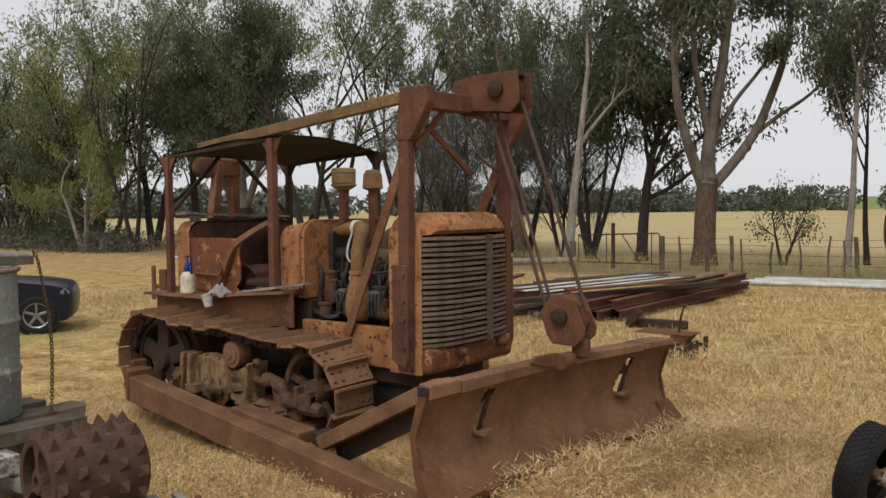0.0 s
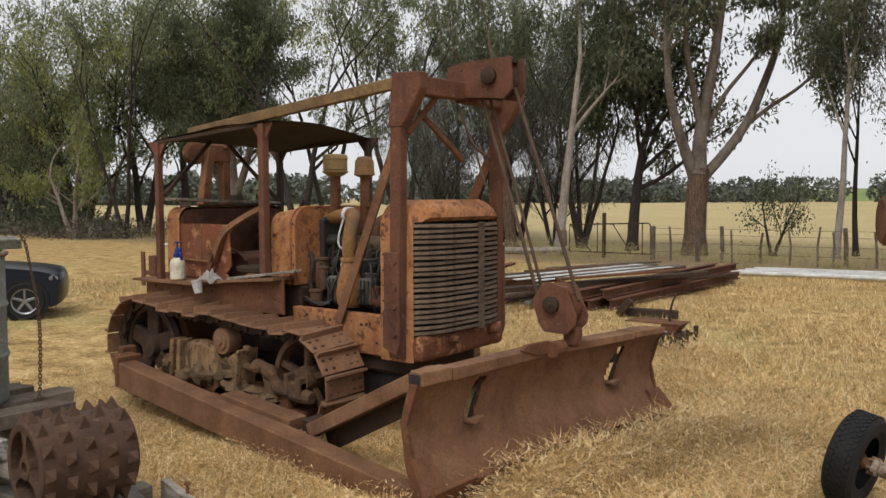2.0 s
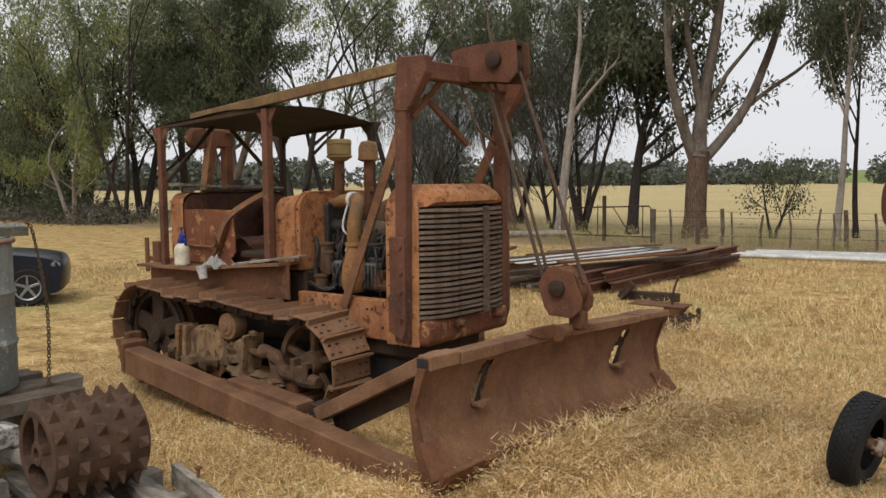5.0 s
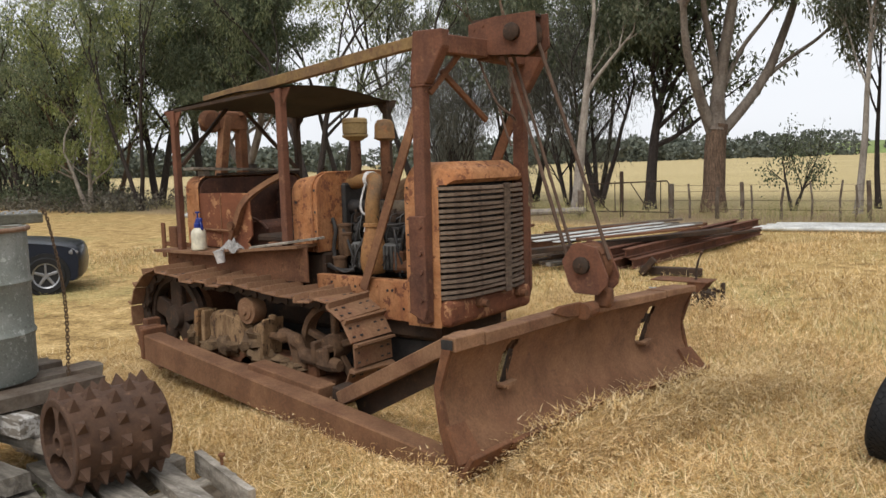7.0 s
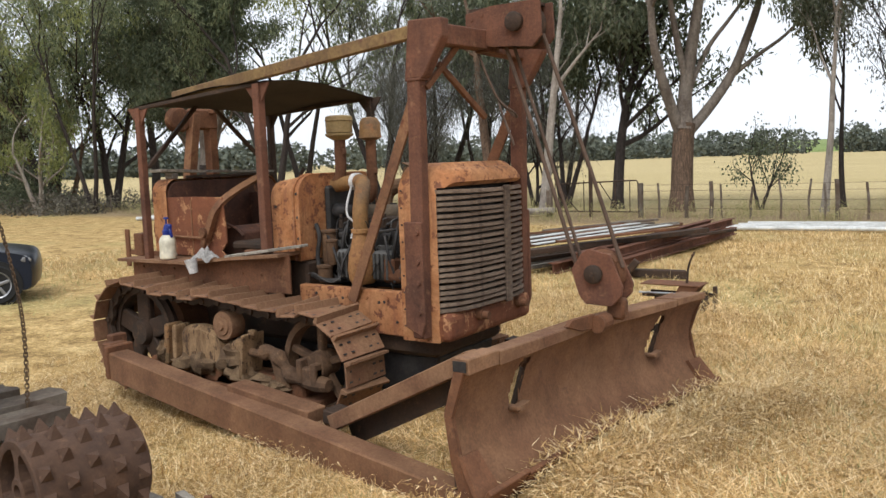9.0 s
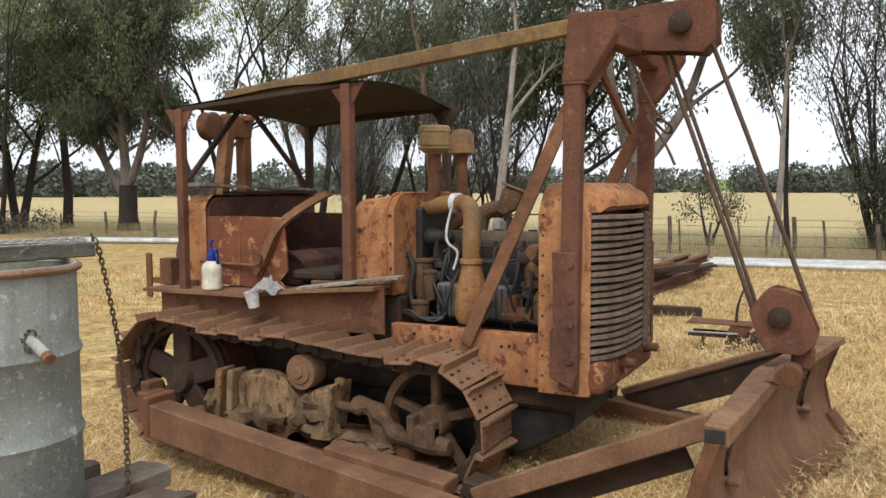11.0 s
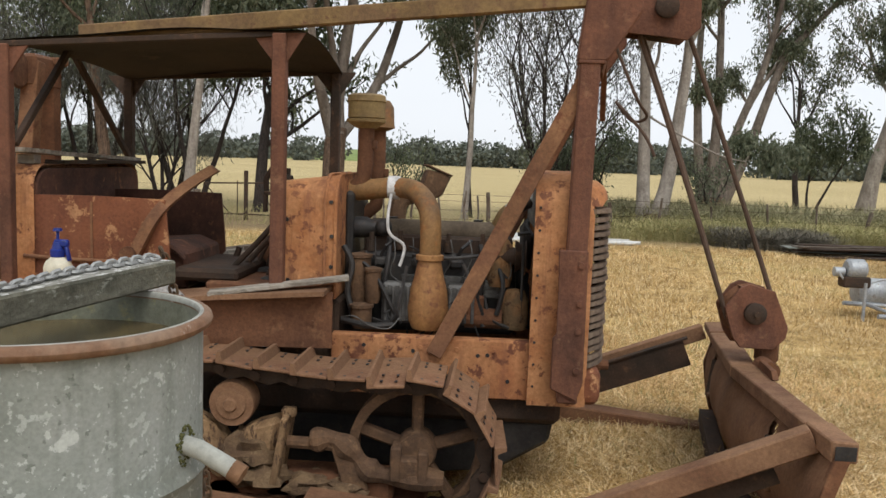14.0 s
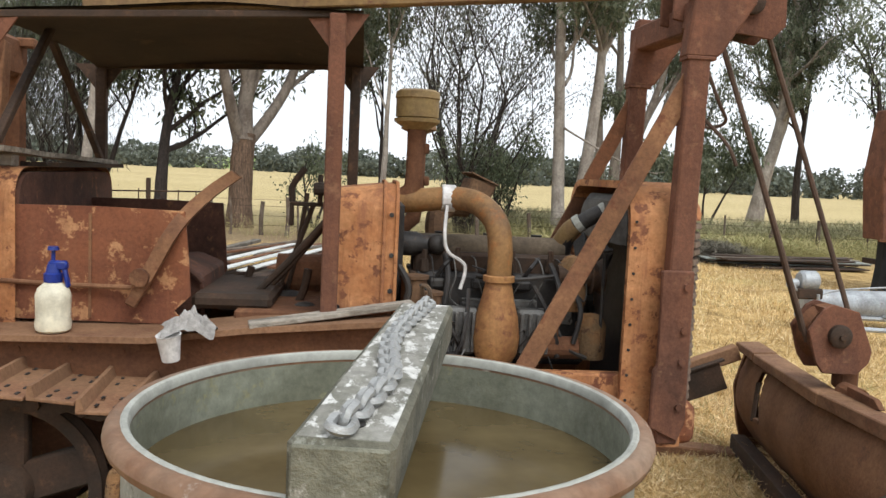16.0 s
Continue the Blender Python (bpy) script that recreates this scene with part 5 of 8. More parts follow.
for x, z in ((-1.14, 1.35), (-0.98, 1.365), (-0.71, 1.36), (-0.52, 1.365)):
    bm = bmesh.new()
    cyl(bm, 0.026, 0.02, 0.06, at(x, -0.13, z), 10)
    cyl(bm, 0.014, 0.014, 0.05, at(x, -0.13, z + 0.05), 6)
    part("injector_cap", bm, RUST_DARK, engine)
bm = bmesh.new()                                       # tall hand shut-off with its T grip
tube(bm, [(-0.30, -0.30, 1.0), (-0.30, -0.30, 1.46)], 0.008, 6)
tube(bm, [(-0.335, -0.30, 1.46), (-0.265, -0.30, 1.47)], 0.012, 6)
part("shut_off", bm, GRIME, engine)
bm = bmesh.new()
lathe(bm, [(0.03, -0.03), (0.09, -0.03), (0.07, 0), (0.09, 0.03), (0.03, 0.03)], at(-0.31, -0.20, 1.33, AX_X), 18)
cyl(bm, 0.05, 0.05, 0.16, at(-0.42, -0.20, 1.33, AX_X), 14)
part("generator", bm, RUST_DARK, engine, smooth=True)
for k in range(14):                                    # loose wires
    bm = bmesh.new()
    a = Vector((rng.uniform(-1.2, -0.4), rng.uniform(-0.30, -0.2), rng.uniform(0.95, 1.35)))
    tube(bm, curve([a, a + Vector((rng.uniform(-0.1, 0.1), -0.04, rng.uniform(-0.1, 0.1))), a + Vector((rng.uniform(-0.2, 0.2), 0.0, rng.uniform(-0.2, 0.1)))], 4), 0.0045, 5)
    part("wire", bm, GRIME, engine)
bm = bmesh.new()                                       # pale wire along the bed of the engine
tube(bm, curve([(-1.26, -0.40, 0.99), (-1.18, -0.42, 1.0), (-1.1, -0.40, 0.95), (-1.0, -0.41, 0.94), (-0.95, -0.36, 0.99)], 6), 0.0035, 5)
part("pale_wire", bm, ENGINE_GREY, engine)

# bolts, holes and seams on the sheet metal
for x, y, z in [(-1.315, -0.432, 1.60 - 0.012 * k) for k in (0,)] + [(-1.31, -0.435, 1.42), (-1.31, -0.435, 1.26)] + [(-1.55, -0.423, 1.50), (-1.54, -0.423, 1.18)]:
    bm = bmesh.new()
    cyl(bm, 0.011, 0.011, 0.012, at(x, y, z, AX_Y), 8)
    part("cowl_bolt", bm, GRIME, dozer)
for k in range(9):
    bm = bmesh.new()
    cyl(bm, 0.007, 0.007, 0.006, at(-0.235, RMID - HW - 0.001, 0.70 + 0.115 * k, AX_Y), 8)
    part("shell_bolt", bm, GRIME, dozer)
for x, z in ((-1.12, 0.86), (-0.98, 0.72), (-0.86, 0.84), (-0.52, 0.83), (-0.47, 0.835), (-0.36, 0.70)):
    bm = bmesh.new()
    cyl(bm, 0.011, 0.011, 0.008, at(x, -0.468, z, AX_Y), 8)
    part("rail_hole", bm, GRIME, dozer)
bm = bmesh.new()
tube(bm, [(-2.99, -0.395, 1.245), (-2.7, -0.40, 1.235), (-2.42, -0.42, 1.235)], 0.011, 8)
part("control_rod", bm, STAY, dozer)
bm = bmesh.new()
lathe(bm, [(0, -0.03), (0.03, -0.03), (0.04, -0.015), (0.04, 0.02), (0, 0.02)], at(-2.39, -0.455, 1.285, AX_Y), 14)
box(bm, (0.05, 0.03, 0.14), at(-2.40, -0.44, 1.22) @ pose(0, 0, 0, 0, 28), 0.006)
part("arm_pivot", bm, RUST, dozer)
bm = bmesh.new()
box(bm, (0.012, 0.008, 0.46), at(-2.62, -0.384, 1.32))
part("panel_seam", bm, STAY, dozer)


# ---- ground ----
def ground_height(x, y):
    return 0.02 * math.sin(0.9 * x + 1.3) * math.sin(0.7 * y + 0.4) + 0.012 * math.sin(2.7 * x) * math.cos(2.1 * y)


def sheet():
    xs = [-3000, -900, -300, -120, -70] + [-50 + 1.0 * k for k in range(34)] + [-16 + 0.4 * k for k in range(70)] + [12 + 1.0 * k for k in range(20)] + [40, 80, 200, 700, 3000]
    ys = [-3000, -700, -150, -40, -15] + [-8 + 0.4 * k for k in range(70)] + [20 + 1.5 * k for k in range(12)] + [45, 70, 120, 250, 700, 3000]
    verts = [(x, y, ground_height(x, y) if abs(x) < 60 and -15 < y < 45 else 0.0) for x in xs for y in ys]
    w = len(ys)
    faces = [(i * w + j, (i + 1) * w + j, (i + 1) * w + j + 1, i * w + j + 1) for i in range(len(xs) - 1) for j in range(w - 1)]
    me = soup("ground", np.array(verts), np.array(faces), GROUND)
    me.polygons.foreach_set("use_smooth", [True] * len(me.polygons))
    return tagged(new("ground", me), "dry mown grass paddock, straw coloured with green patches", "ground", kind="structure")


sheet()


def grass(name, count, area, length, width, lean, material, label, seed, dense=None):
    """Loose blades, each a narrow triangle, thrown over an area (x0, x1, y0, y1)."""
    rng = np.random.default_rng(seed)
    x = rng.uniform(area[0], area[1], count)
    y = rng.uniform(area[2], area[3], count)
    if dense is not None:
        keep = rng.uniform(size=count) < dense(x, y)
        x, y = x[keep], y[keep]
    n = len(x)
    z = 0.02 * np.sin(0.9 * x + 1.3) * np.sin(0.7 * y + 0.4) + 0.012 * np.sin(2.7 * x) * np.cos(2.1 * y) - 0.004
    a = rng.uniform(0, 2 * np.pi, n)
    tilt = np.radians(rng.uniform(lean[0], lean[1], n))
    ln = rng.uniform(length[0], length[1], n)
    d = np.stack([np.cos(a) * np.cos(tilt), np.sin(a) * np.cos(tilt), np.sin(tilt)], -1)
    side = np.stack([-np.sin(a), np.cos(a), rng.normal(0, 0.3, n)], -1)
    wd = rng.uniform(width[0], width[1], n)[:, None]
    base = np.stack([x, y, z], -1)
    v = np.empty((n, 3, 3))
    v[:, 0], v[:, 1], v[:, 2] = base - side * wd / 2, base + side * wd / 2, base + d * ln[:, None]
    me = soup(name, v.reshape(-1, 3), np.arange(3 * n).reshape(-1, 3), material)
    return tagged(new(name, me), label, "grass", kind="stuff")


def patchy(x, y):
    return np.clip(0.55 + 0.5 * np.sin(1.7 * x + 0.8 * y) * np.sin(1.1 * y - 0.6 * x + 2), 0.12, 1)


grass("near_straw", 600000, (-4.0, 6.0, -4.4, 3.2), (0.05, 0.16), (0.004, 0.009), (0, 30), STRAW, "matted short straw lying on the ground", 2, lambda x, y: np.clip(0.75 + 0.5 * np.sin(2.3 * x + 1.1 * y) * np.sin(1.9 * y - 0.8 * x), 0.3, 1) * np.clip(np.minimum(np.minimum(x + 4.0, 6.0 - x), np.minimum(y + 4.4, 3.2 - y)) / 0.9, 0, 1))
grass("dry_grass", 130000, (-4.5, 6.0, -4.5, 5.0), (0.04, 0.14), (0.003, 0.007), (2, 55), STRAW, "short dry straw lying on the paddock", 3, patchy)
grass("dry_grass_beyond", 190000, (-14, 8.0, 3.0, 14.5), (0.06, 0.17), (0.005, 0.013), (8, 65), STRAW, "dry straw further out on the paddock", 4, patchy)
grass("green_tinged_grass", 60000, (-14, 4, -2.0, 14), (0.05, 0.13), (0.006, 0.014), (10, 60), GREENISH, "half-dry green tinged grass among the straw", 5, lambda x, y: np.clip(np.sin(0.5 * x + 0.4 * y) * 1.2, 0.02, 1))


def clumps(name, spots, per, spread, length, material, label, seed, wide=0.0017):
    rng = np.random.default_rng(seed)
    vs = []
    for cx, cy, k in spots:
        n = int(per * k)
        x, y = rng.normal(cx, spread, n), rng.normal(cy, spread, n)
        a, t = rng.uniform(0, 2 * np.pi, n), np.radians(rng.uniform(22, 85, n))
        ln = rng.uniform(length[0], length[1], n) * k ** 0.3
        d = np.stack([np.cos(a) * np.cos(t), np.sin(a) * np.cos(t), np.sin(t)], -1)
        s = np.stack([-np.sin(a), np.cos(a), 0 * a], -1) * wide
        b = np.stack([x, y, np.full(n, 0.0)], -1)
        mid = b + d * ln[:, None] * 0.62 + np.stack([0 * a, 0 * a, 0.02 + 0 * a], -1)
        tip = b + d * ln[:, None] + np.stack([np.cos(a), np.sin(a), -1.0 + 0 * a], -1) * ln[:, None] * 0.16
        v = np.empty((n, 6, 3))
        v[:, 0], v[:, 1], v[:, 2] = b - s, b + s, mid
        v[:, 3], v[:, 4], v[:, 5] = mid - s * 2.2, mid + s * 2.2, tip
        vs.append(v.reshape(-1, 3))
    v = np.concatenate(vs)
    me = soup(name, v, np.arange(len(v)).reshape(-1, 3), material)
    return tagged(new(name, me), label, "grass", kind="stuff")


rs = random.Random(11)
spots = [(1.12 + 0.28 * rs.random() + 0.035 * k, -1.25 + 0.19 * k + 0.1 * rs.random(), 0.8 + 1.6 * rs.random()) for k in range(14)]
spots += [(0.62 + 0.3 * rs.random(), -1.75 + 0.12 * rs.random(), 0.8) for k in range(3)]
spots += [(-0.6 + 1.7 * rs.random(), -1.0 + 1.6 * rs.random(), 0.5 + 0.5 * rs.random()) for k in range(10)]
spots += [(-2.6 + 5.5 * rs.random(), 1.9 + 2.5 * rs.random(), 0.5 + 0.8 * rs.random()) for k in range(14)]
spots += [(-2.6 + 3.0 * rs.random(), -1.55 - 0.2 * rs.random(), 0.3 + 0.3 * rs.random()) for k in range(10)]
clumps("seeding_grass", spots, 460, 0.17, (0.06, 0.19), STRAW, "taller seeding dry grass against the blade", 6)
rs = random.Random(17)
spots = [(1.16 + 0.22 * rs.random() + 0.021 * k, -1.0 + 0.1 * k + 0.08 * rs.random(), 0.4 + 1.0 * rs.random()) for k in range(22)]
clumps("blade_grass", spots, 250, 0.11, (0.14, 0.34), STRAW, "tall dry grass gone to seed against the blade", 10, 0.0014)
rs = random.Random(18)
spots = [(-1.0 + 2.0 * rs.random(), 2.2 + 2.6 * rs.random(), 0.6 + 0.9 * rs.random()) for k in range(26)]
clumps("tall_straw", spots, 150, 0.16, (0.14, 0.34), STRAW, "tall pale dry grass standing behind the blade", 16, 0.0018)
rs = random.Random(12)
spots = [(-40 + 62 * rs.random(), 15.6 + 6 * rs.random(), 1.0 + rs.random()) for k in range(110)]
spots += [(3 + 16 * rs.random(), 16 + 5 * rs.random(), 2.0 + 1.5 * rs.random()) for k in range(150)]
clumps("rank_grass", spots, 110, 0.5, (0.25, 0.55), GREENISH, "rank grey-green grass under the trees", 7, 0.004)
rs = random.Random(14)
spots = [(2 + 15 * rs.random(), 18.5 + 6.5 * rs.random(), 1.5 + 1.5 * rs.random()) for k in range(170)]
clumps("tall_grass", spots, 130, 0.6, (0.35, 0.85), LEAF_SAGE, "tall grey-green grass under the gums", 19, 0.005)
rs = random.Random(13)
spots = [(5.2 + 2.4 * rs.random(), 15.0 + 1.6 * rs.random(), 1.5 + rs.random()) for k in range(34)]
clumps("grey_brush", spots, 260, 0.28, (0.25, 0.50), SCRUB, "grey dry brush heaped at the edge of the grass", 8, 0.004)


# ---- trees ----
def grow(rng, p, d, length, radius, level, style, bm, tips):
    """One limb with its twigs: adds tubes, and collects the places of the leaves."""
    steps = 5 if level == 0 else 4
    pts, rad = [p.copy()], [radius]
    wander = style["wander"] * (0.5 if level == 0 else 1.0)
    for k in range(steps):
        d = (d + Vector((rng.uniform(-1, 1), rng.uniform(-1, 1), rng.uniform(-0.4, 0.8) * style["lift"])) * wander).normalized()
        p = p + d * (length / steps)
        pts.append(p.copy())
        rad.append(radius * (1 - 0.62 * (k + 1) / steps))
    tube(bm, pts, rad, 9 if level == 0 else (6 if level == 1 else 4), cap=False)
    if level >= style["levels"]:
        tips.extend((q, level) for q in pts[1:])
        return
    if level == style["levels"] - 1:
        tips.extend((q, level) for q in pts[3:])
    count = style["forks"][min(level, len(style["forks"]) - 1)]
    for k in range(count):
        u = rng.uniform(style["bare"] if level == 0 else 0.3, 1.0) if k else 1.0
        i = min(int(u * steps), steps - 1)
        q = pts[i].lerp(pts[i + 1], u * steps - i)
        r = rad[i] * (0.75 if k == 0 else 0.55)
        out = Vector((rng.uniform(-1, 1), rng.uniform(-1, 1), rng.uniform(-0.1, 0.5)))
        nd = (d * (1.0 if k == 0 else 0.6) + out * style["spread"]).normalized()
        grow(rng, q, nd, length * style["shrink"] * rng.uniform(0.75, 1.15), r, level + 1, style, bm, tips)


def leaves(rng, tips, style, material):
    """Every leaf a small lozenge, hung in loose sprays round the twigs."""
    nr = np.random.default_rng(rng.randint(0, 10 ** 6))
    c = np.array([tuple(q) for q, _ in tips])
    per = style["per"]
    c = np.repeat(c, per, 0)
    n = len(c)
    off = nr.normal(0, 1, (n, 3)) * style["puff"] * np.array([1, 1, 0.75])
    off[:, 2] -= np.abs(nr.normal(0, style["droop"], n))
    c = c + off
    a = nr.uniform(0, 2 * np.pi, n)
    t = np.radians(nr.normal(style["hang"], 30, n))
    d = np.stack([np.cos(a) * np.cos(t), np.sin(a) * np.cos(t), np.sin(t)], -1)
    s = np.cross(d, nr.normal(0, 1, (n, 3)))
    s /= np.linalg.norm(s, axis=1)[:, None] + 1e-6
    ln = nr.uniform(0.6, 1.3, n)[:, None] * style["leaf"][0]
    wd = nr.uniform(0.6, 1.3, n)[:, None] * style["leaf"][1]
    v = np.empty((n, 4, 3))
    v[:, 0], v[:, 1], v[:, 2], v[:, 3] = c, c + d * ln * 0.45 + s * wd / 2, c + d * ln, c + d * ln * 0.45 - s * wd / 2
    return soup("crown", v.reshape(-1, 3), np.arange(4 * n).reshape(-1, 4), material)


GUM = dict(wander=0.22, lift=0.7, levels=3, forks=(4, 4, 4), bare=0.45, spread=0.75, shrink=0.60, per=15, puff=0.15, droop=0.20, hang=-60, leaf=(0.20, 0.062))
DENSE = dict(wander=0.22, lift=0.8, levels=3, forks=(6, 5, 4), bare=0.22, spread=0.8, shrink=0.60, per=5, puff=0.25, droop=0.2, hang=-45, leaf=(0.26, 0.085))
CASU = dict(wander=0.16, lift=1.1, levels=3, forks=(6, 4, 3), bare=0.12, spread=0.55, shrink=0.66, per=22, puff=0.25, droop=0.3, hang=-70, leaf=(0.30, 0.014))
SLIM = dict(wander=0.14, lift=0.9, levels=3, forks=(4, 3, 4), bare=0.55, spread=0.65, shrink=0.5, per=12, puff=0.18, droop=0.24, hang=-60, leaf=(0.20, 0.06))


def tree(base, height, radius, style, bark, leaf, label, seed, stems=1, tilt=(0, 0), lean_out=0.25, guide=None, group="trees along the fence", limb_bark=None):
    rng = random.Random(seed)
    ob = thing("tree", label, "tree", base, group)
    bm, tips = bmesh.new(), []
    foot, limbs = bm, []
    if guide:
        for nth, (pts, radii, sprout) in enumerate(guide):
            if nth and limb_bark:
                bm = bmesh.new()
                limbs.append(bm)
            line = curve(pts, 4)
            rr = [radii[0] + (radii[1] - radii[0]) * i / (len(line) - 1) for i in range(len(line))]
            if radii[0] > 0.2:
                for i in range(3):
                    rr[i] *= 1.35 - 0.12 * i
            tube(bm, line, rr, 10, cap=False)
            for u, n, ln in sprout:
                i = min(int(u * (len(line) - 1)), len(line) - 2)
                d0 = (line[i + 1] - line[i]).normalized()
                for k in range(n):
                    nd = (d0 * 0.6 + Vector((rng.uniform(-1, 1), rng.uniform(-1, 1), rng.uniform(-0.1, 0.7))) * 0.8).normalized()
                    grow(rng, line[i], nd, ln * rng.uniform(0.7, 1.2), rr[i] * 0.5, 1, style, bm, tips)
    else:
        for k in range(stems):
            a = 2 * math.pi * k / stems + rng.uniform(-0.5, 0.5)
            d = Vector((tilt[0] + (lean_out * math.cos(a) if stems > 1 else 0), tilt[1] + (lean_out * math.sin(a) if stems > 1 else 0), 1)).normalized()
            p0 = Vector((0.25 * radius * stems * math.cos(a), 0.25 * radius * stems * math.sin(a), -0.1)) if stems > 1 else Vector((0, 0, -0.1))
            tube(bm, [p0, p0 + d * 0.25, p0 + d * 0.5], [radius * 1.5, radius * 1.15, radius], 9, cap=False)
            grow(rng, p0 + d * 0.3, d, height * rng.uniform(0.5, 0.6), radius, 0, style, bm, tips)
    part("trunk", foot, bark, ob, smooth=True)
    for b in limbs:
        part("limb", b, limb_bark, ob, "smooth pale upper limb", True)
    crown = new("crown", leaves(rng, tips, style, leaf))
    crown.parent = ob
    crown["kind"] = "stuff"
    return ob


DN = "dense dark green farm tree with a leafy crown"
GU = "tall gum tree with grey-green hanging leaves"
CS = "fine-needled sheoak with many thin grey stems"
tree((-5.15, 19.9, 0), 9, 0.42, GUM, BARK, LEAF_GUM, "big old gum tree with rough brown trunk and forked pale limbs", 21, limb_bark=BARK_LIMB, guide=[
    ([(0, 0, -0.1), (0.02, 0, 1.0), (0.05, 0, 2.0), (0.1, 0.05, 2.7)], (0.345, 0.31), []),
    ([(0.02, 0, 2.3), (-0.16, -0.35, 3.1), (-0.34, -0.85, 4.2), (-0.45, -1.2, 5.4), (-0.5, -1.3, 8.0)], (0.20, 0.08), [(0.85, 3, 1.9), (1.0, 4, 2.2)]),
    ([(0.06, 0, 2.5), (0.1, 0.15, 3.8), (0.3, 0.3, 5.4), (0.5, 0.35, 6.8), (0.75, 0.4, 9.0)], (0.24, 0.1), [(0.8, 3, 2.0), (1.0, 4, 2.2)]),
    ([(0.08, 0.1, 2.3), (0.62, 0.85, 3.2), (1.1, 1.5, 4.2), (1.42, 1.95, 5.3), (1.72, 2.35, 6.6), (1.9, 2.6, 8.4)], (0.18, 0.09), [(1.0, 3, 1.8)]),
    ([(1.08, 1.48, 4.1), (1.65, 2.3, 4.75), (2.3, 3.15, 5.4), (2.9, 3.9, 6.3)], (0.08, 0.035), [(1.0, 1, 1.0)]),
    ([(0.1, 0.15, 4.0), (-0.05, -0.1, 5.0), (-0.25, -0.3, 6.6), (-0.3, -0.2, 8.4)], (0.13, 0.05), [(0.8, 2, 1.6), (1.0, 4, 2.0)]),
    ([(0.14, 0.2, 3.6), (0.55, 0.75, 4.9), (1.1, 1.4, 5.9), (1.9, 2.0, 7.2)], (0.09, 0.04), [(0.8, 1, 1.2), (1.0, 3, 1.8)]),
])
tree((-27.3, 20.0, 0), 12, 0.4, dict(GUM, per=26, puff=0.3), BARK_DARK, LEAF_DARK, "big forked gum with dark trunk and grey limbs", 22, limb_bark=BARK_LIMB, guide=[
    ([(0, 0, -0.1), (0.0, 0, 0.9), (0.05, 0, 2.0)], (0.42, 0.36), []),
    ([(0.0, 0, 1.5), (-0.9, 0, 2.4), (-2.0, 0.2, 3.6), (-3.2, 0.2, 4.6), (-4.4, 0.3, 5.4)], (0.22, 0.08), [(0.4, 3, 2.0), (0.6, 4, 2.2), (0.8, 4, 2.4), (1.0, 5, 2.4)]),
    ([(0.0, 0, 1.9), (-0.25, 0.1, 3.4), (-0.5, 0.2, 5.2), (-0.7, 0.2, 7.4)], (0.24, 0.09), [(0.35, 3, 2.2), (0.5, 4, 2.4), (0.7, 4, 2.6), (1.0, 5, 2.6)]),
    ([(0.05, 0, 1.9), (0.9, -0.1, 3.2), (1.5, -0.2, 4.6), (1.9, -0.2, 6.4), (2.2, -0.2, 8.2)], (0.2, 0.07), [(0.55, 2, 2.0), (0.75, 4, 2.4), (1.0, 5, 2.4)]),
    ([(1.0, -0.1, 3.3), (1.9, -0.2, 3.9), (2.7, -0.3, 4.9)], (0.07, 0.03), [(0.95, 2, 1.2)]),
    ([(-1.6, 0.2, 3.2), (-2.0, 0.1, 5.0), (-2.6, 0, 7.0)], (0.13, 0.05), [(0.5, 3, 2.2), (1.0, 5, 2.4)]),
])
SLENDER = dict(SLIM, forks=(5, 4, 4))
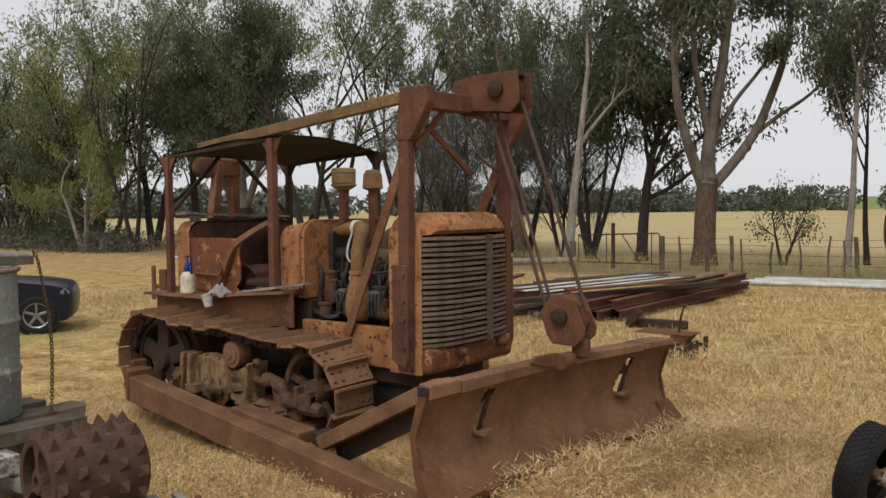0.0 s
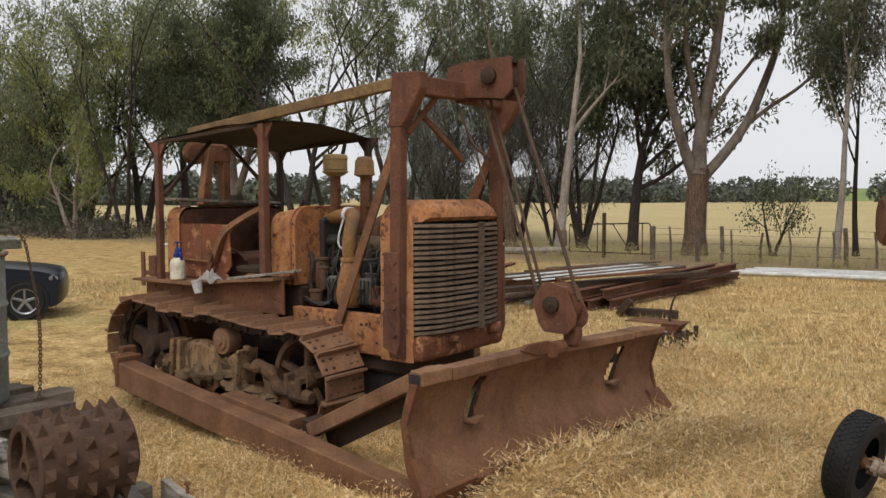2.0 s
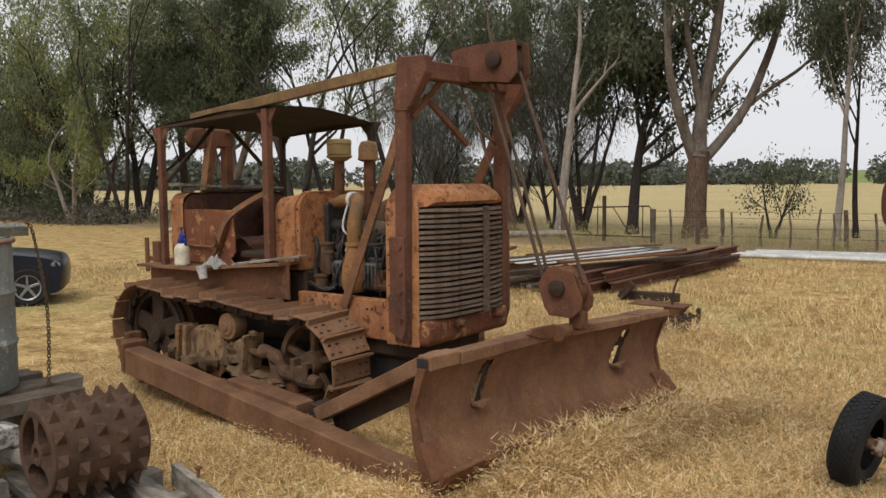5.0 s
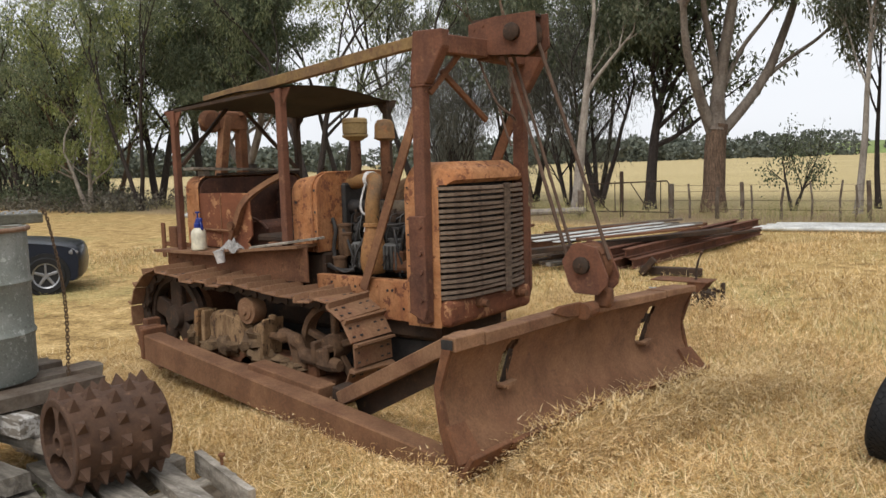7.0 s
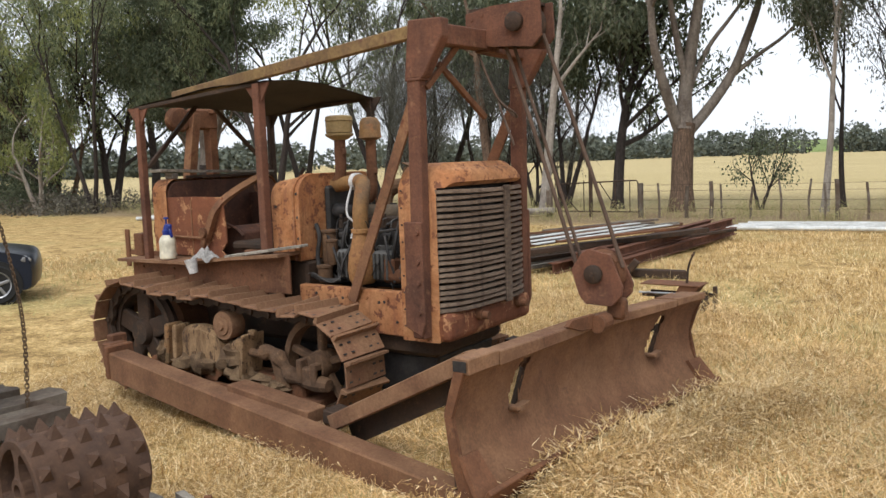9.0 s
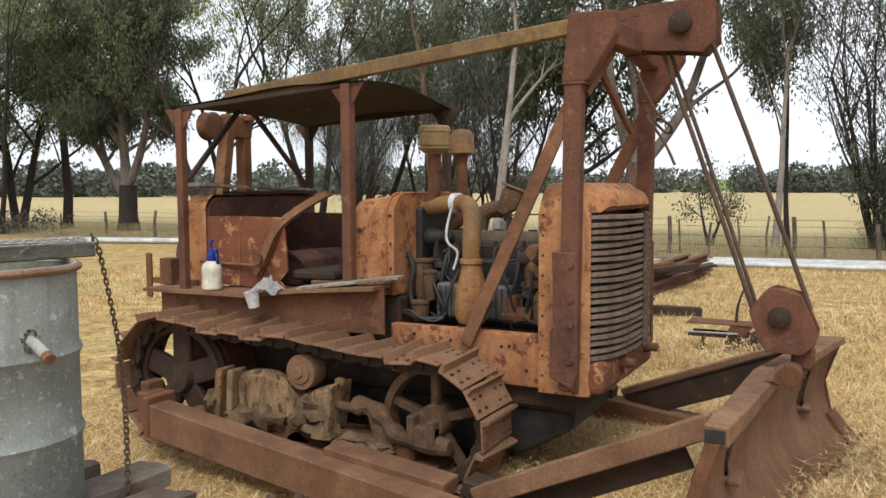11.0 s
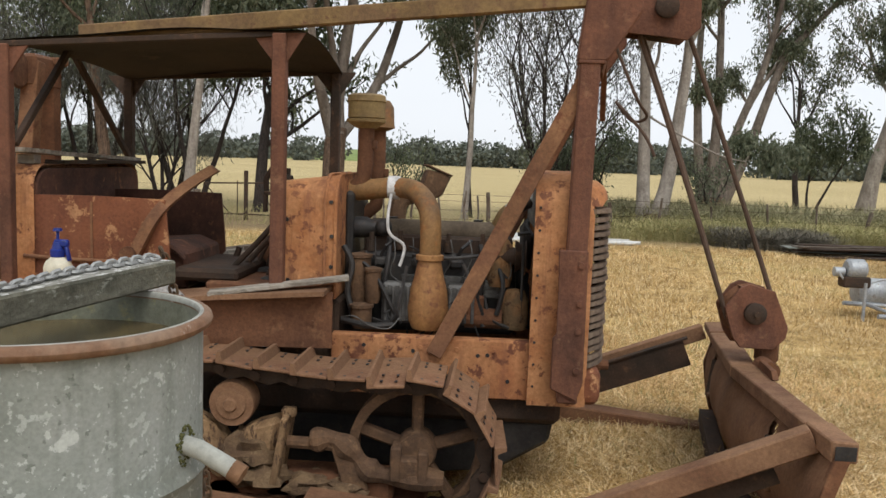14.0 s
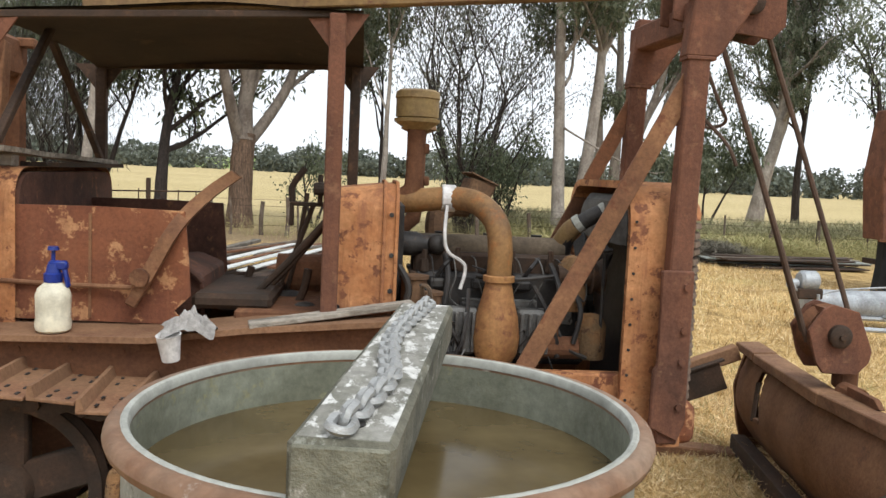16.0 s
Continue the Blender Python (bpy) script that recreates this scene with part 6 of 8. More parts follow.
ROW = [
    # x, y, height, radius, style, bark, leaves, label, stems
    (-52, 17.5, 12.5, 0.2, DENSE, BARK_DARK, LEAF_MID, DN, 2), (-47.5, 15.5, 13, 0.2, DENSE, BARK_DARK, LEAF_MID, DN, 2), (-44.5, 19, 15, 0.2, DENSE, BARK_DARK, LEAF_MID, DN, 1),
    (-41.5, 16.4, 11, 0.20, DENSE, BARK_DARK, LEAF_MID, DN, 3), (-39.5, 19.5, 15, 0.2, DENSE, BARK_DARK, LEAF_FRESH, "leafy tree with a yellow-green crown", 2), (-36.2, 17.0, 12, 0.19, DENSE, BARK_DARK, LEAF_FRESH, "leafy tree with a yellow-green crown", 2),
    (-34.0, 19.5, 13, 0.2, DENSE, BARK_DARK, LEAF_MID, GU, 2), (-30.6, 16.3, 13, 0.11, SLIM, BARK_DARK, LEAF_MID, "tall slender gum with two dark stems", 2),
    (-32.6, 21.0, 13, 0.24, GUM, BARK_DARK, LEAF_MID, "big dark gum with a stout trunk", 1), (-24.5, 23.5, 13, 0.15, dict(GUM, per=13), BARK_DARK, LEAF_FRESH, "leafy tree with a yellow-green crown", 2), (-21.4, 18.4, 11, 0.17, GUM, BARK_DARK, LEAF_MID, "gum tree with a leaning dark trunk", 2), (-18, 25.5, 12, 0.15, GUM, BARK_DARK, LEAF_MID, GU, 2), (-14.8, 25.2, 9, 0.14, GUM, BARK_DARK, LEAF_MID, GU, 2), (-12.9, 27.6, 10, 0.12, dict(GUM, per=10), BARK_DARK, LEAF_MID, GU, 2),
    (-19.0, 22.5, 13, 0.16, GUM, BARK_DARK, LEAF_GUM, GU, 2), (-16.4, 21.5, 6.5, 0.08, CASU, BARK_DARK, LEAF_DULL, CS, 5), (-11.1, 21.6, 6.2, 0.07, dict(CASU, per=16, puff=0.3, leaf=(0.22, 0.02)), BARK_DARK, LEAF_DULL, CS, 4), (-14.6, 23.5, 9.5, 0.09, dict(GUM, per=12), BARK_DARK, LEAF_GUM, GU, 3),
    (-12.4, 20.8, 12, 0.22, SLIM, BARK, LEAF_GUM, "tall gum tree with a straight red-brown trunk", 1), (-9.05, 18.3, 12, 0.17, SLIM, BARK_PALE, LEAF_GUM, "tall gum tree with a pale trunk", 1), (-9.9, 21.6, 8.5, 0.10, dict(GUM, per=16, bare=0.3, puff=0.22), BARK_DARK, LEAF_DARK, "thin dark gum with crooked stems", 3),
    (-7.65, 20.9, 10, 0.20, dict(DENSE, per=9, bare=0.26, forks=(9, 5, 4)), BARK_DARK, LEAF_DARK, DN, 1), (-1.0, 22.3, 8, 0.09, dict(SLENDER, spread=0.45, forks=(5, 3, 4)), BARK_DARK, LEAF_GUM, "slender dark gum beside a leaning trunk", 1),
    (1.5, 21.5, 8.2, 0.085, dict(CASU, per=10, puff=0.26, droop=0.18, forks=(6, 4, 2), leaf=(0.14, 0.042)), BARK_DARK, LEAF_DULL, CS, 7),
    (13.0, 31.5, 10, 0.14, SLENDER, BARK_DARK, LEAF_GUM, "slender dark gum at the paddock's edge", 1), (20.0, 27.5, 11, 0.2, DENSE, BARK_DARK, LEAF_GUM, GU, 2), (17.4, 30.6, 11, 0.19, GUM, BARK_DARK, LEAF_GUM, GU, 1), (12.2, 28.0, 4.2, 0.06, dict(GUM, per=9), BARK_DARK, LEAF_DARK, "thin bushy young tree under the gums", 2),
]
for k, (x, y, h, r, st, bk, lf, lb, n) in enumerate(ROW):
    tree((x, y, 0), h, r, st, bk, lf, lb, 100 + k, n, tilt=(0.06 * math.sin(3.1 * k), 0.05 * math.cos(2.3 * k)))
tree((4.2, 20.0, 0), 11, 0.2, dict(GUM, per=13), BARK, LEAF_GUM, "tall gum with two pale trunks from one foot", 76, limb_bark=BARK_PALE, guide=[
    ([(0.2, 0, -0.1), (0.2, 0, 0.25), (0.2, 0, 0.5)], (0.36, 0.33), []),
    ([(0.05, 0, 0.1), (-0.02, 0, 1.2), (-0.08, 0.05, 3.0), (-0.2, 0.1, 6.0), (-0.3, 0.1, 9.5)], (0.23, 0.12), [(0.7, 2, 1.8), (0.85, 3, 2.0), (1.0, 4, 2.2)]),
    ([(0.4, 0, 0.1), (0.72, 0.1, 1.6), (0.95, 0.15, 3.6), (1.1, 0.2, 5.6), (1.0, 0.2, 8.5)], (0.25, 0.1), [(0.8, 3, 2.0), (1.0, 4, 2.2)]),
    ([(1.1, 0.2, 5.5), (1.6, 0.3, 6.6), (2.2, 0.4, 8.4)], (0.11, 0.05), [(0.8, 2, 1.6), (1.0, 4, 2.0)]),
    ([(-0.05, 0.05, 3.4), (0.5, -0.5, 3.0), (1.8, -0.9, 2.3), (2.6, -1.1, 2.1)], (0.04, 0.014), [(0.7, 1, 0.9), (1.0, 1, 0.9)]),
    ([(0.0, 0.05, 4.6), (0.25, 0.3, 5.2), (0.3, 0.5, 7.0)], (0.06, 0.03), [(1.0, 3, 1.5)]),
])
tree((9.2, 31.0, 0), 11, 0.2, dict(GUM, per=14), BARK, LEAF_GUM, "many-stemmed gum fanning out from one foot", 81, limb_bark=BARK_LIMB, guide=[
    ([(0, 0, -0.1), (0, 0, 0.3), (0, 0, 0.7)], (0.7, 0.55), []),
    ([(-0.35, 0, 0.3), (-0.7, 0, 2.6), (-0.9, 0.1, 6.4), (-0.8, 0.1, 10.5)], (0.24, 0.1), [(0.5, 1, 1.2), (0.75, 2, 2.0), (1.0, 4, 2.4)]),
    ([(-0.1, 0, 0.3), (0.0, 0, 4.4), (-0.15, 0.1, 9.5)], (0.26, 0.12), [(0.55, 1, 1.2), (0.8, 2, 2.0), (1.0, 4, 2.4)]),
    ([(0.2, 0, 0.4), (0.7, 0, 3.0), (1.9, 0.2, 6.4), (2.5, 0.2, 9.5)], (0.22, 0.1), [(0.55, 1, 1.2), (0.8, 2, 2.0), (1.0, 4, 2.4)]),
    ([(0.45, 0, 0.4), (1.35, 0, 2.6), (2.5, 0.1, 6.2), (3.6, 0.2, 7.8), (5.2, 0.3, 9.5)], (0.24, 0.1), [(0.6, 1, 1.2), (0.8, 3, 2.0), (1.0, 4, 2.4)]),
    ([(0.1, 0.1, 1.6), (1.5, 0.1, 4.9), (2.3, 0.1, 6.3)], (0.1, 0.07), [(1.0, 2, 1.6)]),
])
tree((15.0, 29.7, 0), 11, 0.2, dict(GUM, per=12), BARK_PALE, LEAF_GUM, "leaning gum with a pale trunk and grey leaves", 82, guide=[
    ([(0, 0, -0.1), (0.35, 0, 2.2), (0.9, 0, 4.6), (1.0, 0, 7.0), (1.3, 0, 10.0)], (0.34, 0.12), [(0.5, 2, 2.2), (0.7, 4, 2.4), (0.85, 4, 2.4), (1.0, 5, 2.4)]),
    ([(0.5, 0, 3.0), (1.2, 0.2, 4.4), (1.5, 0.3, 6.4)], (0.12, 0.05), [(0.7, 3, 1.6), (1.0, 4, 1.8)]),
])
tree((-1.15, 20.1, 0), 10, 0.11, dict(SLIM, bare=0.55, spread=0.45, forks=(4, 4, 4)), BARK_PALE, LEAF_GUM, "thin pale gum leaning by the fence", 77, 1, tilt=(0.09, 0.0))
BUSH = dict(GUM, levels=2, forks=(5, 4), bare=0.1, per=14, puff=0.16, leaf=(0.10, 0.05))
tree((-3.09, 21.0, 0), 2.6, 0.05, dict(BUSH, per=7, spread=0.45), BARK_DARK, LEAF_DARK, "small thin bush beside the fence", 78, 2, group="bushes")
tree((1.6, 20.9, 0), 3.2, 0.05, dict(BUSH, per=16), BARK_DARK, LEAF_DARK, "leafy low bush under the sheoak", 79, 3, group="bushes")
tree((2.7, 21.3, 0), 3.4, 0.05, dict(BUSH, per=16), BARK_DARK, LEAF_DARK, "leafy low bush under the sheoak", 83, 3, group="bushes")
tree((7.2, 24.0, 0), 2.4, 0.05, dict(BUSH, per=6), BARK_DARK, LEAF_GUM, "leafy low bush under the gums", 80, 3, group="bushes")

# the thicket at the far end of the row: leaning stems, scrub and low branches
rs = random.Random(23)
THIN = dict(GUM, bare=0.35, forks=(4, 3, 3), per=8, wander=0.26)
for k in range(20):
    x, y = -66 + 33 * (k + rs.random()) / 20, 14.6 + 4.5 * rs.random()
    tree((x, y, 0), rs.uniform(5, 9), rs.uniform(0.07, 0.13), THIN, rs.choice((BARK_DARK, BARK_DARK, BARK, BARK_PALE)), rs.choice((LEAF_GUM, LEAF_MID, LEAF_FRESH, LEAF_MID)), "slender leaning tree in the tangled thicket", 300 + k, rs.choice((2, 3, 3)), tilt=(rs.uniform(-0.3, 0.3), rs.uniform(-0.1, 0.1)), lean_out=0.38, group="trees in the thicket")
for k, (x, y, h, lf) in enumerate(((-56, 16, 12, LEAF_MID), (-60.5, 14.5, 11, LEAF_FRESH), (-65, 17, 11, LEAF_MID), (-70, 15, 10, LEAF_MID), (-75, 18, 11, LEAF_MID))):
    tree((x, y, 0), h, 0.22, DENSE, BARK_DARK, lf, DN, 340 + k, 2, tilt=(0.1 * math.sin(5 * k), 0))


def undergrowth(name, spots, per, material, label, seed):
    """Low scrub: small leaves in loose heaps on thin stems."""
    nr = np.random.default_rng(seed)
    vs = []
    for x, y, r, h in spots:
        n = int(per * r * h)
        c = nr.normal(0, 1, (n, 3)) * np.array([r * 0.55, r * 0.5, 0])
        c[:, 2] = h * nr.beta(1.6, 2.0, n) * np.exp(-0.35 * (c[:, 0] / r) ** 2)
        c += np.array([x, y, 0])
        d, s = nr.normal(0, 1, (n, 3)), nr.normal(0, 1, (n, 3))
        d /= np.linalg.norm(d, axis=1)[:, None]
        s /= np.linalg.norm(s, axis=1)[:, None]
        k = nr.uniform(0.6, 1.3, (n, 1))
        vs.append(np.stack([c - d * 0.10 * k, c + s * 0.035 * k, c + d * 0.10 * k, c - s * 0.035 * k], 1).reshape(-1, 3))
    v = np.concatenate(vs)
    return tagged(new(name, soup(name, v, np.arange(len(v)).reshape(-1, 4), material)), label, "scrub", kind="stuff")


rs = random.Random(29)
undergrowth("thicket_scrub", [(-74 + 40 * rs.random(), 15.2 + 4.0 * rs.random(), rs.uniform(0.8, 1.8), rs.uniform(0.7, 2.6)) for k in range(60)], 420, LEAF_DARK, "dark tangled scrub under the thicket", 41)
undergrowth("dry_scrub", [(-72 + 42 * rs.random(), 14.6 + 4.5 * rs.random(), rs.uniform(0.6, 1.4), rs.uniform(0.4, 1.5)) for k in range(60)], 380, SCRUB, "grey-brown dry scrub and litter under the trees", 42)


def far_woods():
    nr = np.random.default_rng(5)
    vs = []
    for k in range(520):
        deg = nr.uniform(-75, 80)                        # from straight ahead, +y
        if 8.2 < deg < 10.4:
            continue
        a = math.radians(deg)
        dist = nr.uniform(250, 330) + 40 * math.sin(6 * a)
        cx, cy = -dist * math.sin(a), dist * math.cos(a)
        h, w = nr.uniform(5, 10), nr.uniform(3, 7)
        n = 260
        u = nr.normal(0, 1, (n, 3))
        u /= np.linalg.norm(u, axis=1)[:, None]
        c = np.array([cx, cy, h * 0.5]) + u * np.array([w, w, h * 0.52]) * nr.uniform(0.75, 1.05, (n, 1))
        c[:, 2] = np.maximum(c[:, 2], 0.3)
        d, s = nr.normal(0, 1, (n, 3)), nr.normal(0, 1, (n, 3))
        d /= np.linalg.norm(d, axis=1)[:, None]
        s /= np.linalg.norm(s, axis=1)[:, None]
        v = np.stack([c - d * 0.7, c + s * 0.55, c + d * 0.7, c - s * 0.55], 1)
        vs.append(v.reshape(-1, 3))
    v = np.concatenate(vs)
    me = soup("far_woods", v, np.arange(len(v)).reshape(-1, 4), LEAF_FAR_HAZE)
    return tagged(new("far_woods", me), "far belt of dark trees along the edge of the paddock, paled for haze", "woods", kind="stuff")


far_woods()
bm = bmesh.new()
bmesh.ops.create_uvsphere(bm, u_segments=40, v_segments=12, radius=1, matrix=at(-72, 440, -1.5) @ Matrix.Diagonal((45, 60, 7.5, 1)))
single("green_rise", bm, layered("green crop", (0.17, 0.23, 0.07), (0.22, 0.27, 0.10), 0.05, 0.4, 0.6, 2.0, 0.95), "low green rise far beyond the paddock", "hill", kind="structure", smooth=True)

# ---- fence and gate ----
fence = thing("fence", "post and wire farm fence with weathered posts", "fence", kind="structure")
rng = random.Random(8)


def fence_y(x):
    return 17.6 + 0.02 * x


xs = [-46 + 2.6 * k for k in range(13)] + [-12.2, -4.98, -4.2, -3.55, -3.25, -2.5, -1.75, -1.06, -0.7, -0.4, 0.3, 1.5, 2.9, 4.2, 5.6, 7.1, 8.4, 9.8, 11.2, 12.7, 14.2, 16, 18]
for x in xs:
    bm = bmesh.new()
    h = rng.uniform(0.85, 1.05)
    r = rng.choice((0.03, 0.035, 0.06))
    tube(bm, [(x, fence_y(x), -0.05), (x + rng.uniform(-0.04, 0.04), fence_y(x), h * 0.5), (x + rng.uniform(-0.07, 0.07), fence_y(x), h)], [r, r * 0.95, r * 0.9], 7)
    part("fence_post", bm, POST_WOOD, fence)
for x0, x1 in ((-46, -9.5), (-5.5, 18)):
    for z in (0.25, 0.5, 0.75, 0.92):
        bm = bmesh.new()
        tube(bm, [(x0 + (x1 - x0) * k / 12, fence_y(x0 + (x1 - x0) * k / 12), z + 0.012 * (k % 2)) for k in range(13)], 0.006, 4)
        part("fence_wire", bm, RUST_DARK, fence)
gate = thing("farm_gate", "rusty tubular steel farm gate between timber posts", "gate", (-8.46, 17.55, 0))
for x, h, r in ((0.0, 0.80, 0.10), (1.37, 1.36, 0.06), (2.92, 0.98, 0.075)):
    bm = bmesh.new()
    tube(bm, [(x, 0, -0.05), (x, 0, h)], r, 9)
    part("gate_post", bm, POST_WOOD if r > 0.07 else RUST_DARK, gate)
bm = bmesh.new()
tube(bm, [(0.15, 0.1, 0.15), (0.15, 0.1, 0.98), (2.75, 0.1, 1.06), (2.8, 0.1, 0.98), (2.8, 0.1, 0.15), (0.15, 0.1, 0.15)], 0.022, 6)
for x in (1.1, 2.1, 2.55):
    tube(bm, [(x, 0.1, 0.15), (x, 0.1, 1.08)], 0.016, 6)
tube(bm, [(0.15, 0.1, 1.0), (0.9, 0.1, 0.15)], 0.016, 6)
tube(bm, [(1.6, 0.1, 1.02), (2.2, 0.1, 0.15)], 0.016, 6)
part("gate_frame", bm, RUST_DARK, gate)
bm = bmesh.new()
tube(bm, [(-2.2, 0.3, 0.62), (0.2, 0.3, 0.72)], 0.10, 8)
single("fallen_log", bm, BARK_PALE, "grey fallen log lying by the gate", "log").location = (-8.4, 17.0, -0.52)

# ---- stack of beams, poles and sheets behind the machine ----
rng = random.Random(4)
d = Vector((0.075, 0.997, 0)).normalized()
LAY = [(-1.88, 6.9, 5.6, 0.10, 0.15), (-2.12, 6.6, 6.2, 0.10, 0.16), (-2.36, 6.7, 5.9, 0.10, 0.14), (-2.0, 6.9, 5.9, 0.26, 0.14), (-2.26, 6.4, 5.9, 0.27, 0.15), (-2.62, 6.3, 5.6, 0.10, 0.17)]
for x, y, ln, z, w in LAY:
    bm = bmesh.new()
    a = Vector((x, y, z))
    b = a + d * ln + Vector((rng.uniform(-0.2, 0.2), 0, 0.06))
    for dz in (-w / 2 + 0.008, w / 2 - 0.008):
        bar(bm, a + Vector((0, 0, dz)), b + Vector((0, 0, dz)), w * 0.9, 0.016, 0.0)
    bar(bm, a, b, 0.014, w - 0.02, 0.0)
    single("steel_beam", bm, RUST_RED, "long rust-red steel beam lying in the stack", "beam", "stack of beams")
for k in range(15):
    x, y = -2.95 - 0.30 * (k % 7) - 0.1 * rng.random(), 5.3 + 1.2 * rng.random()
    z = 0.09 + 0.145 * (k // 5) + 0.01 * rng.random()
    bm = bmesh.new()
    a = Vector((x, y, z))
    b = a + Vector((0.25 + rng.uniform(-0.1, 0.15), 1, 0)).normalized() * rng.uniform(4.2, 6.0)
    bar(bm, a, b, rng.uniform(0.09, 0.2), rng.uniform(0.05, 0.11), 0.006)
    single("timber", bm, rng.choice((WOOD_X, RUST_DARK, POST_WOOD, RUST)), "weathered timber lying in the stack", "timber", "stack of timber")
for k in range(3):
    bm = bmesh.new()
    a = Vector((-3.0 - 0.30 * k, 6.2 + 0.5 * rng.random(), 0.455 + 0.012 * k))
    bar(bm, a, a + Vector((0.28, 1, 0.01)).normalized() * rng.uniform(3.0, 4.2), 0.13, 0.015, 0.0)
    single("roofing_sheet", bm, PIPE_WHITE, "pale grey metal sheet on the stack", "sheet", "sheets on the stack")
for k in range(7):
    bm = bmesh.new()
    a = Vector((-4.6 + 0.30 * k + 0.2 * rng.random(), 5.9 + 2.4 * rng.random(), 0.455 + 0.02 * (k % 4) if k < 7 else 0.05))
    b = a + Vector((rng.uniform(-0.35, 0.6), 1, 0.01)).normalized() * rng.uniform(1.2, 2.8)
    bar(bm, a, b, rng.uniform(0.06, 0.16), rng.uniform(0.02, 0.05), 0.003)
    single("plank", bm, rng.choice((WOOD_X, WOOD_X, POST_WOOD, RUST)), "loose weathered plank thrown on the stack", "plank", "loose planks")
bm = bmesh.new()
box(bm, (0.9, 0.14, 0.12), at(-1.1, 6.55, 0.07) @ pose(0, 0, 0, 0, 2, 20), 0.01)
box(bm, (0.30, 0.10, 0.10), at(-1.36, 6.3, 0.16) @ pose(0, 0, 0, 0, -50, 10), 0.01)
single("timber_prop", bm, RUST_DARK, "dark timber propped at the end of the stack", "timber")
rng = random.Random(14)
for k, (x0, x1, y) in enumerate(((-2.3, 3.0, 13.95), (-2.0, 3.1, 14.15), (-2.2, 2.6, 14.38), (-1.9, 2.9, 14.6), (-2.1, 1.7, 14.85), (-1.8, 1.65, 15.1), (-2.0, 1.6, 15.3))):
    bm = bmesh.new()
    tube(bm, [(x0, y, 0.07), ((x0 + x1) / 2, y + 0.25, 0.075), (x1 + 0.1 * rng.random(), y + 0.5, 0.07)], 0.045, 8)
    single("irrigation_pipe", bm, PIPE_WHITE, "long pale pipe lying on the grass", "pipe", "row of pipes")
for k in range(4):
    bm = bmesh.new()
    tube(bm, [(-24.0 + rng.random(), 13.4 + 0.2 * k, 0.08), (-18.1 + 0.3 * rng.random(), 15.2 + 0.2 * k, 0.08)], 0.07, 8)
    single("irrigation_pipe", bm, PIPE_WHITE, "long pale pipe lying on the grass", "pipe", "row of pipes")
rng = random.Random(15)
for k in range(14):
    bm = bmesh.new()
    z = 0.04 + 0.03 * (k // 2)
    a = Vector((6.3 + 0.6 * rng.random(), 13.6 + 0.9 * rng.random(), z))
    b = Vector((9.4 + 0.9 * rng.random(), 13.8 + 0.9 * rng.random(), z + 0.02))
    bar(bm, a, b, rng.uniform(0.15, 0.6), 0.022, 0.0)
    single("metal_sheet", bm, rng.choice((RUST_DARK, GALV, WOOD, POST_WOOD)), "flat sheet in a low scrap heap", "sheet", "scrap heap")

# ---- small implement on the grass ----
plough = thing("small_implement", "small dark rusty implement frame standing in the grass", "implement", (0.0, 4.25, 0))
bm = bmesh.new()                              # tray with a folded front
prism(bm, [(-0.36, 0.325), (0.33, 0.325), (0.33, 0.312), (-0.36, 0.312)], 0.34, Matrix(), 0.003)
prism(bm, [(0.10, 0.315), (0.33, 0.315), (0.24, 0.20), (0.04, 0.20)], 0.24, at(0, -0.04, 0), 0.004)
part("tray", bm, RUST, plough)
bm = bmesh.new()
bar(bm, (-0.34, -0.14, 0.20), (0.42, -0.14, 0.20), 0.035, 0.05)
bar(bm, (-0.34, 0.14, 0.18), (0.42, 0.14, 0.18), 0.035, 0.05)
bar(bm, (0.30, -0.18, 0.19), (0.30, 0.18, 0.19), 0.04, 0.06)
bar(bm, (-0.2, -0.1, 0.0), (-0.18, -0.1, 0.2), 0.04, 0.04)
bar(bm, (0.44, 0.05, 0.0), (0.44, 0.05, 0.30), 0.06, 0.04)
part("frame", bm, RUST_DARK, plough)
bm = bmesh.new()
tube(bm, curve([(0.13, 0.02, 0.30), (0.135, 0.03, 0.45), (0.16, 0.05, 0.58), (0.20, 0.08, 0.68)], 4), [0.018 - 0.0006 * i for i in range(13)], 6)
box(bm, (0.03, 0.05, 0.03), at(0.185, 0.06, 0.645), 0.006)
part("lever", bm, RUST_DARK, plough)
bm = bmesh.new()
tube(bm, [(-0.36, -0.19, 0.225), (0.18, -0.20, 0.235)], 0.011, 6)
part("pale_rail", bm, SILVER, plough, "worn bright rail")
for x in (0.14, 0.34):
    bm = bmesh.new()
    lathe(bm, [(0.02, -0.03), (0.085, -0.03), (0.10, 0.0), (0.085, 0.03), (0.02, 0.03)], at(x, -0.16, 0.13, AX_Y), 14)
    part("disc", bm, RUST_DARK, plough)

# ---- timber stage with the water drum and the spiked roller ----
rng = random.Random(2)


